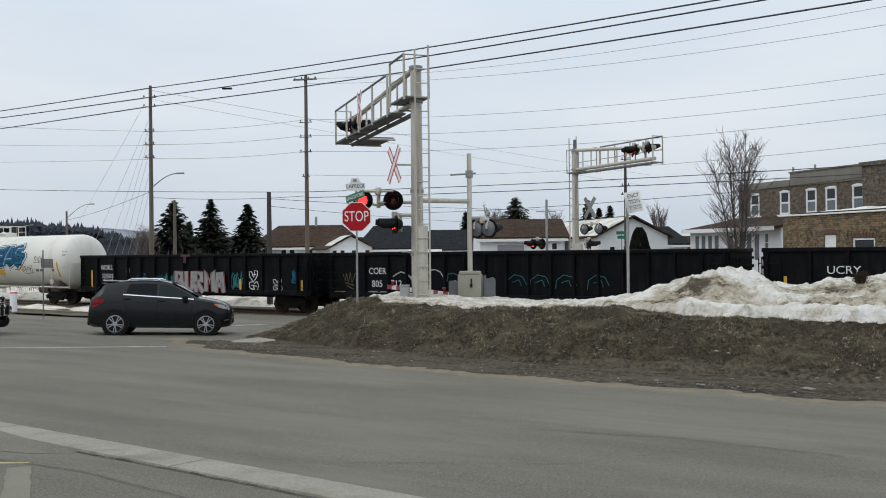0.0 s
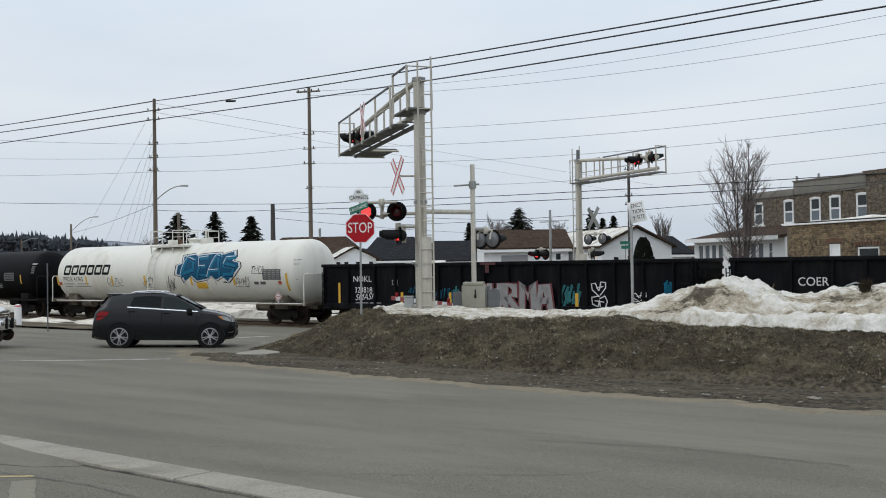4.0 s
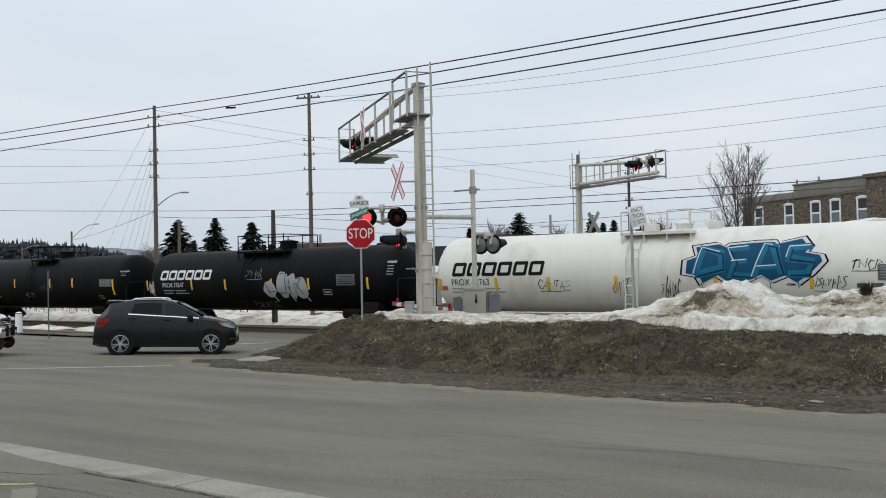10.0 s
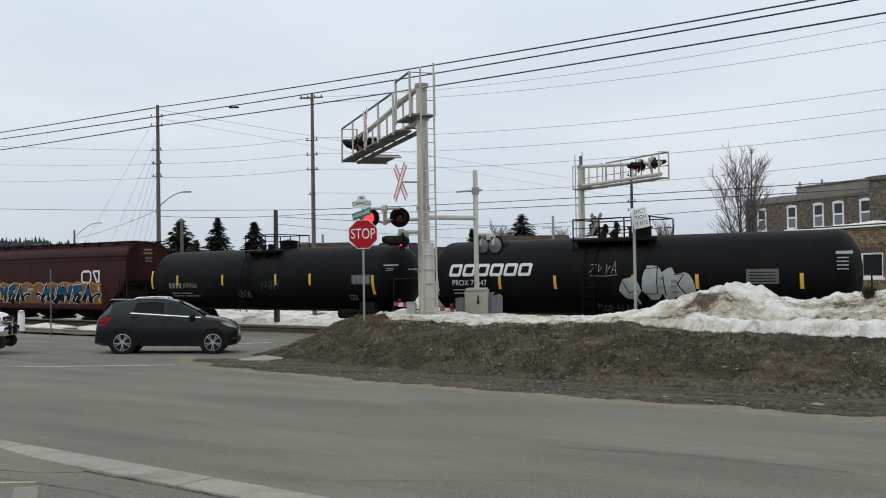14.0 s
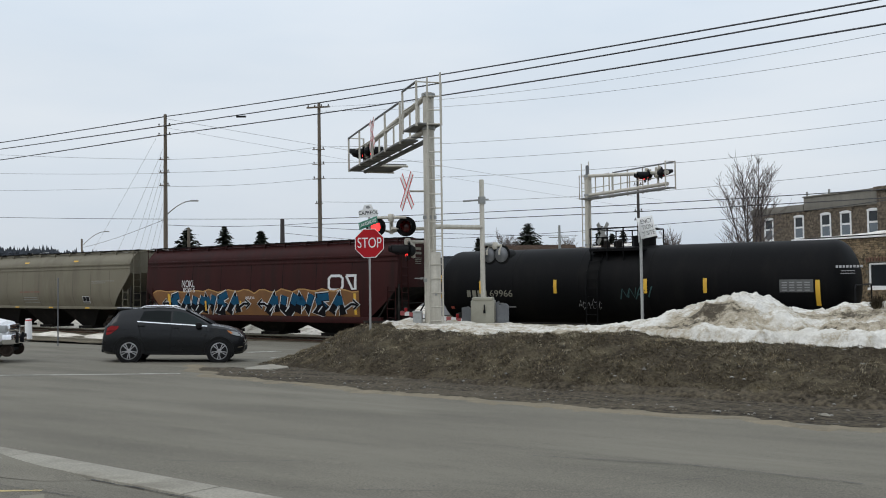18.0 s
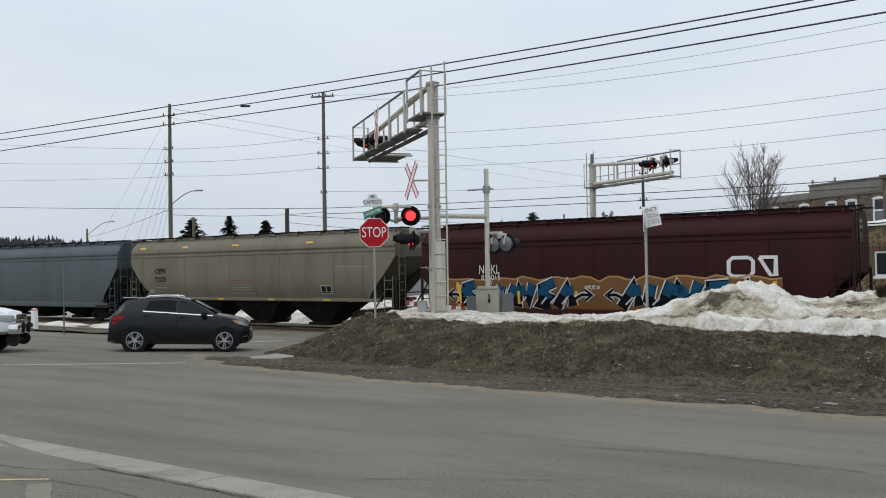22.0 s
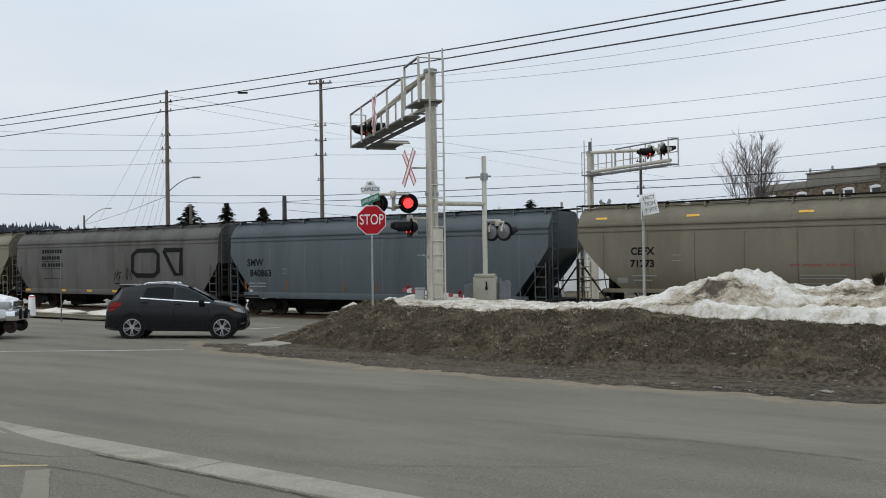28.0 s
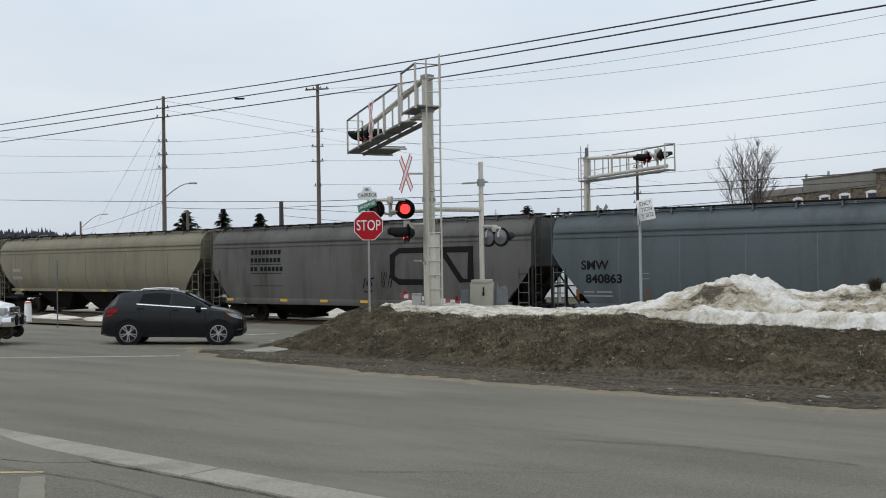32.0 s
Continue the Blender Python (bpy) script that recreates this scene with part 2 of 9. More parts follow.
GOND_BLACK = mat("gondola_black", (0.0052, 0.0055, 0.0068), 0.6, var=0.35, scale=1.5, grain=20, bump=0.05, dirt=(0.013, 0.0125, 0.012), dirt_amount=0.3, dirt_scale=1.5, streak=(2, 2, 0.4), spec=0.07)
TANK_WHITE = mat("tank_white", (0.65, 0.635, 0.57), 0.45, var=0.08, scale=0.8, grain=15, bump=0.02, dirt=(0.53, 0.50, 0.42), dirt_amount=0.34, dirt_scale=0.7, streak=(1.2, 1, 0.25))
TANK_BLACK = mat("tank_black", (0.0044, 0.0045, 0.0049), 0.55, var=0.3, scale=1, grain=15, bump=0.02, dirt=(0.0085, 0.008, 0.0075), dirt_amount=0.35, dirt_scale=0.8, streak=(1.5, 1, 0.3), spec=0.07)
HOP_RED = mat("hopper_red_brown", (0.0330, 0.0080, 0.0074), 0.6, var=0.25, scale=1, grain=20, bump=0.03, dirt=(0.019, 0.0085, 0.0075), dirt_amount=0.4, dirt_scale=0.9, streak=(1.2, 1, 0.2), spec=0.12)
HOP_TAN = mat("hopper_tan", (0.165, 0.149, 0.109), 0.65, var=0.14, scale=1, grain=20, bump=0.03, dirt=(0.125, 0.11, 0.08), dirt_amount=0.42, dirt_scale=0.8, streak=(0.9, 1, 0.2), spec=0.2)
HOP_BEIGE = mat("hopper_beige", (0.195, 0.177, 0.128), 0.65, var=0.14, scale=1, grain=20, bump=0.03, dirt=(0.148, 0.132, 0.096), dirt_amount=0.42, dirt_scale=0.8, streak=(0.9, 1, 0.2), spec=0.2)
HOP_BLUE = mat("hopper_blue_grey", (0.084, 0.101, 0.109), 0.6, var=0.14, scale=1, grain=20, bump=0.03, dirt=(0.064, 0.073, 0.077), dirt_amount=0.42, dirt_scale=0.8, streak=(0.9, 1, 0.12), spec=0.2)
HOP_GREY = mat("hopper_grey", (0.106, 0.103, 0.095), 0.65, var=0.22, scale=1, grain=20, bump=0.03, dirt=(0.064, 0.06, 0.053), dirt_amount=0.5, dirt_scale=0.8, streak=(0.9, 1, 0.2), spec=0.2)
UNDER = mat("underframe_dark", (0.010, 0.009, 0.008), 0.85, 0.0, var=0.35, scale=4, bump=0.2, dirt=(0.028, 0.022, 0.018), dirt_amount=0.3, spec=0.12)
# soot, with the shade of the car-end recess put into the same colour
SOOT_SHADE = mat("soot_grime", (0.022, 0.02, 0.018), 0.9, var=0.4, scale=2, grain=12, bump=0.1, dirt=(0.045, 0.04, 0.034), dirt_amount=0.4, dirt_scale=2, spec=0.1)
MARK_YELLOW = mat("yellow_marker", (0.62, 0.36, 0.03), 0.5, var=0.1, bump=0)
INK_WHITE = mat("white_stencil", (0.6, 0.6, 0.6), 0.6, var=0.1, bump=0)
INK_BLACK = mat("black_stencil", (0.010, 0.010, 0.011), 0.7, var=0.1, bump=0, spec=0.1)
INK_FADED = mat("faded_stencil", (0.17, 0.16, 0.125), 0.7, var=0.4, scale=4, bump=0)
INK_GREY = mat("grey_stencil", (0.25, 0.25, 0.25), 0.6, var=0.1, bump=0)
INK_RED = mat("red_stencil", (0.4, 0.08, 0.05), 0.6, var=0.1, bump=0)
SPRAY_NAVY = mat("dark_blue_spray", (0.007, 0.062, 0.125), 0.6, var=0.3, scale=2, bump=0, spec=0.12)
SPRAY_BLUE = mat("blue_spray", (0.010, 0.125, 0.215), 0.6, var=0.3, scale=2, bump=0, spec=0.12)
SPRAY_DEEP = mat("deep_blue_spray", (0.009, 0.02, 0.055), 0.6, var=0.3, scale=2, bump=0, spec=0.12)
SPRAY_WHITE = mat("white_spray", (0.5, 0.52, 0.53), 0.6, var=0.15, bump=0)
SPRAY_ORANGE = mat("ochre_spray", (0.1482, 0.0608, 0.0109), 0.6, var=0.3, scale=2, bump=0)
SPRAY_TEAL = mat("teal_spray", (0.03, 0.14, 0.15), 0.6, var=0.4, scale=2, bump=0, spec=0.12)
SPRAY_GREY = mat("grey_spray", (0.30, 0.32, 0.31), 0.6, var=0.3, scale=2, bump=0)
SPRAY_BLACK = mat("black_spray", (0.006, 0.006, 0.0075), 0.7, var=0.2, bump=0, spec=0.08)
BALLAST = mat("ballast", (0.060, 0.052, 0.044), 1.0, var=0.6, scale=8, grain=18, bump=1.0, speck=1.8, spec=0.1)
BRICK = mat("buff_brick", (0.130, 0.104, 0.075), 0.9, var=0.75, scale=3.2, grain=7, bump=0.4, dirt=(0.062, 0.047, 0.033), dirt_amount=0.5, dirt_scale=2.6, streak=(1, 1, 2.4), speck=1.8)
STONE = mat("rubble_stone", (0.175, 0.128, 0.076), 0.9, var=0.9, scale=3, grain=14, bump=0.4, per_piece=0.9)
MORTAR = mat("mortar", (0.135, 0.112, 0.078), 0.95, var=0.3, bump=0.3)
SIDING_WHITE = mat("white_siding", (0.78, 0.79, 0.79), 0.7, var=0.06, scale=2, bump=0.02)
SIDING_GREY = mat("grey_siding", (0.30, 0.30, 0.31), 0.7, var=0.1, bump=0.02)
ROOF_BROWN = mat("brown_shingle", (0.052, 0.034, 0.024), 0.95, var=0.5, scale=2, grain=5, bump=0.3, streak=(0.6, 0.6, 4), speck=1.6, spec=0.1)
ROOF_DARK = mat("dark_shingle", (0.020, 0.0215, 0.024), 0.95, var=0.5, scale=2, grain=5, bump=0.3, streak=(0.6, 0.6, 4), speck=1.6, spec=0.1)
FRAME_WHITE = mat("white_frame", (0.8, 0.8, 0.79), 0.5, var=0.05, bump=0)
SPRUCE = mat("spruce_needles", (0.021, 0.024, 0.017), 0.9, var=0.6, scale=2, grain=8, bump=0, spec=0.08)
BARK = mat("bark", (0.075, 0.062, 0.058), 0.95, var=0.3, scale=6, bump=0.3)
TWIG = mat("grey_twigs", (0.17, 0.145, 0.135), 0.95, var=0.3, bump=0, spec=0.1)
HILL = mat("snowy_hillside", (0.30, 0.32, 0.35), 1.0, var=0.3, scale=0.03, grain=0.2, bump=0, dirt=(0.10, 0.10, 0.105), dirt_amount=0.6, dirt_scale=0.02, spec=0)
# distance haze is put into the colour: paler and bluer than the trees
FAR_TREES = mat("far_conifers", (0.062, 0.068, 0.078), 1.0, var=0.4, scale=0.05, grain=0.3, bump=0, spec=0)
PARAPET = mat("weathered_parapet", (0.19, 0.178, 0.15), 0.85, var=0.25, scale=2, bump=0.1, streak=(2, 2, 0.4))


# ---- helpers ----
def gz(y):
    """Height of the ground: it falls towards the railway and is level from there on."""
    return -0.04 * min(max(y, -12.0), 30.5)


def part(name, bm, material, parent=None, label="", smooth=True):
    me = bpy.data.meshes.new(name)
    bmesh.ops.recalc_face_normals(bm, faces=bm.faces)
    bm.to_mesh(me)
    bm.free()
    for m in material if isinstance(material, (list, tuple)) else [material]:
        me.materials.append(m)
    if smooth:
        me.shade_smooth()
        me.set_sharp_from_angle(angle=radians(35))
    ob = new(name, me)
    if parent:
        ob.parent = parent
    if label:
        ob["label"] = label
    return ob


def thing(name, label, category, m, group="", kind=""):
    ob = new(name)
    ob.matrix_world = m
    return tagged(ob, label, category, group, kind)


def B():
    return bmesh.new()


def box(bm, x0, y0, z0, x1, y1, z1, bevel=0.0, m=None, mi=0):
    vs = [bm.verts.new((x, y, z)) for x in (x0, x1) for y in (y0, y1) for z in (z0, z1)]
    fs = [bm.faces.new([vs[i] for i in q]) for q in ((0, 1, 3, 2), (4, 6, 7, 5), (0, 4, 5, 1), (2, 3, 7, 6), (0, 2, 6, 4), (1, 5, 7, 3))]
    if bevel:
        es = list({e for f in fs for e in f.edges})
        r = bmesh.ops.bevel(bm, geom=es, offset=bevel, segments=2, affect="EDGES", profile=0.5)
        vs = list({v for f in r["faces"] for v in f.verts} | {v for v in vs if v.is_valid})
        fs = r["faces"] + [f for f in fs if f.is_valid]
    for f in fs:
        f.material_index = mi
    if m is not None:
        bmesh.ops.transform(bm, matrix=m, verts=vs)
    return vs


def tube(bm, pts, r, seg=8, r1=None, mi=0, cap=True):
    """A round bar along a line of points, from radius r to r1."""
    pts = [Vector(p) for p in pts]
    r1 = r if r1 is None else r1
    rings = []
    for i, p in enumerate(pts):
        d = (pts[min(i + 1, len(pts) - 1)] - pts[max(i - 1, 0)]).normalized()
        a = d.cross(Vector((0, 0, 1)) if abs(d.z) < 0.9 else Vector((1, 0, 0))).normalized()
        b = d.cross(a)
        k = r + (r1 - r) * i / (len(pts) - 1)
        rings.append([bm.verts.new(p + (a * math.cos(t) + b * math.sin(t)) * k) for t in (2 * math.pi * j / seg for j in range(seg))])
    for u, v in zip(rings, rings[1:]):
        for j in range(seg):
            bm.faces.new((u[j], u[(j + 1) % seg], v[(j + 1) % seg], v[j])).material_index = mi
    if cap:
        bm.faces.new(rings[0]).material_index = mi
        bm.faces.new(rings[-1]).material_index = mi
    return rings


def lathe(bm, prof, axis="x", seg=24, o=(0, 0, 0), mi=0, close=True):
    """Turn a profile of (along, radius) about an axis."""
    rings = []
    for a, r in prof:
        ring = []
        for j in range(seg):
            t = 2 * math.pi * j / seg
            c, s = r * math.cos(t), r * math.sin(t)
            p = {"x": (a, c, s), "y": (c, a, s), "z": (c, s, a)}[axis]
            ring.append(bm.verts.new((p[0] + o[0], p[1] + o[1], p[2] + o[2])))
        rings.append(ring)
    for u, v in zip(rings, rings[1:]):
        for j in range(seg):
            bm.faces.new((u[j], u[(j + 1) % seg], v[(j + 1) % seg], v[j])).material_index = mi
    if close:
        bm.faces.new(rings[0]).material_index = mi
        bm.faces.new(rings[-1]).material_index = mi


def prism(bm, poly, axis, a, b, mi=0):
    """Extrude a polygon: axis x takes (y, z), axis y takes (x, z), axis z takes (x, y)."""
    def at(p, k):
        return {"x": (k, p[0], p[1]), "y": (p[0], k, p[1]), "z": (p[0], p[1], k)}[axis]
    u = [bm.verts.new(at(p, a)) for p in poly]
    v = [bm.verts.new(at(p, b)) for p in poly]
    n = len(poly)
    fs = [bm.faces.new(u), bm.faces.new(v)] + [bm.faces.new((u[i], u[(i + 1) % n], v[(i + 1) % n], v[i])) for i in range(n)]
    for f in fs:
        f.material_index = mi
    return u + v


def text_bm(words, height, depth=0.0, bold=0.0):
    """The built-in font as a bmesh in the x-y plane, centred, with capitals of that height."""
    cu = bpy.data.curves.new("words", "FONT")
    cu.body, cu.size, cu.align_x, cu.align_y, cu.extrude, cu.offset = words, height / 0.69, "CENTER", "CENTER", depth, bold
    ob = bpy.data.objects.new("words", cu)
    scene.collection.objects.link(ob)
    me = bpy.data.meshes.new_from_object(ob.evaluated_get(bpy.context.evaluated_depsgraph_get()))
    bm = B()
    bm.from_mesh(me)
    bpy.data.objects.remove(ob)
    bpy.data.curves.remove(cu)
    bpy.data.meshes.remove(me)
    return bm


def lay(bm, side, off=0.008, step=0.12):
    """Lay a flat drawing (x, z in its x and y) on a car's near side, whose half width at a height is side(z)."""
    zs = [v.co.y for v in bm.verts]
    z = math.ceil(min(zs) / step) * step
    while z < max(zs):
        bmesh.ops.bisect_plane(bm, geom=list(bm.verts) + list(bm.edges) + list(bm.faces), plane_co=(0, z, 0), plane_no=(0, 1, 0))
        z += step
    for v in bm.verts:
        v.co = (v.co.x, -side(v.co.y) - off - v.co.z, v.co.y)
    return bm


def lerp(x, table):
    """A value from a short table of (x, value), with eased steps between."""
    if x <= table[0][0]:
        return table[0][1]
    for (a, u), (b, v) in zip(table, table[1:]):
        if x <= b:
            k = (x - a) / (b - a)
            return u + (v - u) * k * k * (3 - 2 * k)
    return table[-1][1]


def rough(x, y, scale, seed=0.0):
    return noise.fractal(Vector((x * scale, y * scale, seed)), 1.0, 2.0, 4)


def field(x0, x1, nx, y0, y1, ny, height, keep=None):
    """A sheet of ground: a grid of heights over x and y."""
    bm = B()
    g = [[None] * (ny + 1) for _ in range(nx + 1)]
    for i in range(nx + 1):
        for j in range(ny + 1):
            x, y = x0 + (x1 - x0) * i / nx, y0 + (y1 - y0) * j / ny
            g[i][j] = bm.verts.new((x, y, height(x, y)))
    for i in range(nx):
        for j in range(ny):
            q = (g[i][j], g[i + 1][j], g[i + 1][j + 1], g[i][j + 1])
            if keep is None or any(keep(v.co.x, v.co.y) for v in q):
                bm.faces.new(q)
    if keep:
        bmesh.ops.delete(bm, geom=[v for v in bm.verts if not v.link_faces], context="VERTS")
    return bm


# ---- ground, road, kerbs ----
bm = B()
xs = (-2500, -300, -120, -60, -30, 0, 30, 60, 150, 600, 2500)
ys = (-2500, -200, -12, 0, 10, 20, 25, 30.5, 40, 60, 120, 500, 2500)
grid = [[bm.verts.new((x, y, gz(y) - 0.05)) for y in ys] for x in xs]
for i in range(len(xs) - 1):
    for j in range(len(ys) - 1):
        bm.faces.new((grid[i][j], grid[i + 1][j], grid[i + 1][j + 1], grid[i][j + 1]))
tagged(part("ground", bm, GRAVEL), "bare grey-brown gravelly ground in late winter", "ground", kind="structure")

tagged(part("road", field(-130, 60, 95, -12, 25.2, 30, lambda x, y: gz(y) + 0.012 * rough(x, y, 0.15)), ASPHALT),
       "worn grey asphalt street with faint tyre polish", "road", kind="structure")

# the street that goes on to the railway, past the tip of the bank
tagged(part("crossing_road", field(-31.5, 6, 60, 24.9, 30.9, 14, lambda x, y: gz(y) + min(0.03, 0.016 * (y - 25.15)) + 0.012 * rough(x, y, 0.15) - max(0, -30.6 - x + 0.4 * rough(y, 2, 0.8)) * 0.12), ASPHALT),
       "worn grey asphalt leading up to the rails", "road", kind="structure")

# concrete gutter along the near edge of the street, in poured lengths
gutter = thing("gutter", "worn concrete gutter strip beside grey asphalt", "gutter", pose(0, 0, 0), kind="structure")
bm = B()
box(bm, -1.49, -0.21, -0.06, 1.49, 0.21, 0.02, 0.012)
first = part("gutter_slab", bm, CONCRETE, gutter)
for i in range(12):
    s = first if i == 0 else new("gutter_slab", first.data)
    s.parent = gutter
    s.matrix_basis = pose(-25.5 + 2.995 * i, 5.62 - 0.045 * (-25.5 + 3.0 * i + 9.4), gz(5.55) + 0.012, -2.3, 0, -2.6)

for x0, y0, x1, y1, w, m, nm in ((-19.9, 11.9, -17.2, 14.93, 0.24, PAINT_WHITE, "stop_line"), (-8.6, 3.62, -7.22, 4.74, 0.075, PAINT_YELLOW, "parking_line"),
                                 (-7.12, 4.58, -5.95, 3.80, 0.2, PAINT_FADED, "parking_line"), (-23.5, 23.35, -23.2, 24.75, 0.5, PAINT_WHITE, "lane_line"), (-26.1, 26.0, -26.2, 26.7, 0.45, PAINT_WHITE, "lane_line"), (-20.2, 21.2, -20.32, 21.55, 0.2, PAINT_WHITE, "lane_line")):
    d = Vector((x1 - x0, y1 - y0, 0))
    nrm = Vector((-d.y, d.x, 0)).normalized() * w / 2
    bm = B()
    n = 10
    prev = None
    for i in range(n + 1):
        p = Vector((x0, y0, 0)) + d * i / n
        cur = [bm.verts.new((q.x, q.y, gz(q.y) + 0.012 * rough(q.x, q.y, 0.15) + 0.005)) for q in (p - nrm * random.uniform(0.85, 1.05), p + nrm * random.uniform(0.85, 1.05))]
        if prev:
            bm.faces.new((prev[0], cur[0], cur[1], prev[1]))
        prev = cur
    tagged(part(nm, bm, m), "worn painted line on the asphalt", "road marking", kind="structure")

# asphalt spread over the gutter where it runs out
bm = B()
far = ((-13.0, 6.0), (-10.1, 5.775), (-9.75, 5.69), (-9.4, 5.607), (-8.9, 5.49), (-8.5, 5.41), (-8.11, 5.334), (-7.75, 5.322), (-7.3, 5.31))
near = ((-13.0, 4.9), (-10.1, 4.9), (-9.6, 4.88), (-9.2, 4.86), (-8.8, 4.85), (-8.4, 4.86), (-8.0, 4.9), (-7.6, 5.0), (-7.3, 5.25))
edge = [[bm.verts.new((x, y + 0.02 * rough(x, y, 3), gz(5.55) + 0.037 * min(1, (-7.3 - x) / 0.5) + 0.002 - 0.04 * (y - 5.55))) for x, y in far], [bm.verts.new((x, y, gz(y) + 0.012 * rough(x, y, 0.15) + 0.004)) for x, y in near]]
for i in range(len(far) - 1):
    bm.faces.new((edge[0][i], edge[0][i + 1], edge[1][i + 1], edge[1][i]))
tagged(part("asphalt_patch", bm, ASPHALT), "worn asphalt spread over the end of the gutter", "asphalt", kind="structure")

# worn concrete apron at the tip of the bank
bm = B()
vs = [bm.verts.new((x, y, gz(y) + 0.075)) for x, y in ((-16.75, 16.6), (-17.3, 18.1), (-16.9, 18.3), (-16.05, 17.5), (-15.8, 16.7), (-16.35, 16.3))]
r = bmesh.ops.extrude_face_region(bm, geom=[bm.faces.new(vs)])
for v in r["geom"]:
    if isinstance(v, bmesh.types.BMVert):
        v.co.z -= 0.1
tagged(part("concrete_apron", bm, CONCRETE, smooth=False), "worn concrete slab at the tip of the bank", "slab", kind="structure")

# far kerb and the gravel shoulder behind it
kerb = thing("far_kerb", "low concrete kerb with sand swept against it", "kerb", pose(0, 0, 0), kind="structure")
for i in range(11):
    a, b = Vector((-62 + 3 * i, 28.6 - 0.27 * 1.9 * i * 0.55)), Vector((-62 + 3 * (i + 1), 28.6 - 0.27 * 1.9 * (i + 1) * 0.55))
    bm = B()
    box(bm, -(b - a).length / 2 + 0.01, -0.15, -0.1, (b - a).length / 2 - 0.01, 0.15, 0.13, 0.02)
    c = (a + b) / 2
    o = part("kerb_stone", bm, KERB, kerb)
    o.matrix_basis = pose(c.x, c.y, gz(c.y), 0, 0, math.degrees(math.atan2(b.y - a.y, b.x - a.x)))

tagged(part("shoulder", field(-70, -30.5, 62, 24.0, 30.0, 16, lambda x, y: gz(y) + 0.07 * min(1, max(-1, (y - (28.9 - 0.094 * 3 * (x + 62)))) ) + 0.05 * rough(x, y, 0.8)), GRAVEL),
       "sandy gravel shoulder beside the railway", "shoulder", kind="structure")


# ---- bank between the two streets, with snow on it ----
CREST = ((-19.3, -0.87), (-18.7, -0.70), (-17.8, -0.46), (-16.8, -0.20), (-15.9, 0.18), (-15.1, 0.38), (-14, 0.29), (-12.4, 0.29), (-11.5, 0.22), (-10, 0.28), (-8.5, 0.33), (-7.6, 0.38), (-6.9, 0.33), (-6, 0.27), (-5, 0.22), (12, 0.21))
SNOWTOP = ((-15.8, 0.17), (-15.2, 0.38), (-13.7, 0.32), (-11, 0.26), (-9.46, 0.19), (-9, 0.34), (-8.45, 0.38), (-7.68, 0.5), (-6.84, 0.76), (-6.05, 1.0), (-5.54, 1.14), (-5.03, 1.04), (-4.54, 0.87), (-4.07, 0.8), (-3.2, 0.82), (-2.8, 0.92), (-2.2, 0.96), (1, 0.89), (12, 0.79))


def foot(x):
    return lerp(x, ((-19.2, 18.9), (-18.4, 18.5), (-16.5, 17.7), (-13, 16.6), (-9, 16.0), (0, 16.0), (12, 16.2)))


def bank_z(x, y):
    base = gz(y)
    f = foot(x)
    top = lerp(x, CREST)
    up = min(max((y - f) / 1.9, 0), 1)
    up = up ** 0.8
    down = min(max((23.6 - y) / 2.2, 0), 1)
    k = min(up, down * down * (3 - 2 * down))
    lift = max(top - base, 0) * k
    return base - 0.02 + lift + (0.08 * rough(x, y, 1.6) + 0.055 * rough(x, y, 5, 3)) * min(1, lift * 4 + 0.15)


bank = thing("grass_bank", "roadside bank of matted dead grass and dark soil", "bank", pose(0, 0, 0), kind="structure")
def grass_line(x):
    """How high above the street the grass begins on the slope."""
    return lerp(x, ((-16, 0.04), (-10, 0.10), (-7, 0.17), (-4, 0.22), (12, 0.24)))


bm = field(-19.4, 12, 308, 15.2, 23.8, 84, bank_z)
for f in bm.faces:
    c = f.calc_center_median()
    f.material_index = 1 if c.y < 19 and c.z - gz(c.y) < grass_line(c.x) + 0.07 * rough(c.x, c.y, 1.8, 6) else 0
part("soil", bm, [EARTH, VERGE], bank)

# dead grass lying and standing on the slope
bm = B()
rng = random.Random(4)
for i in range(125000):
    x = rng.uniform(-18.6, 5)
    y = foot(x) + 0.25 + rng.random() ** 0.9 * 3.0
    if rough(x, y, 0.8, 9) + 0.5 * rough(x, y, 3, 4) < -0.02 and rng.random() < 0.8:
        continue
    z = bank_z(x, y)
    if z - gz(y) < grass_line(x) + 0.08 * rough(x, y, 1.8, 6) and rng.random() < 0.9:
        continue
    h, w = rng.uniform(0.025, 0.085), rng.uniform(0.003, 0.009)
    a = rng.uniform(0, math.tau)
    lean = rng.uniform(0.3, 1.3)
    dx, dy = math.cos(a) * h * lean, math.sin(a) * h * lean - 0.02
    u = Vector((math.cos(a + 1.57) * w, math.sin(a + 1.57) * w, 0))
    p = Vector((x, y, z - 0.01))
    fc = bm.faces.new([bm.verts.new(p - u), bm.verts.new(p + u), bm.verts.new(p + Vector((dx, dy, h * 0.75)))])
    fc.material_index = 1 if 0.9 * rough(x, y, 0.5, 21) + 0.6 * rough(x, y, 2.2, 22) + 0.02 * (x + 8) > 0.12 and rng.random() < 0.6 else 0
tagged(part("dead_grass", bm, [STRAW, STRAW_PALE], smooth=False), "matted straw-coloured dead grass on the bank", "grass", kind="stuff")


def verge_edge(x):
    return lerp(x, ((-21, 19.4), (-19.2, 17.2), (-17.4, 15.75), (-15.2, 15.0), (-13, 14.5), (-10, 14.05), (-5, 13.85), (12, 13.4))) + 0.18 * rough(x, 0, 0.6, 5)


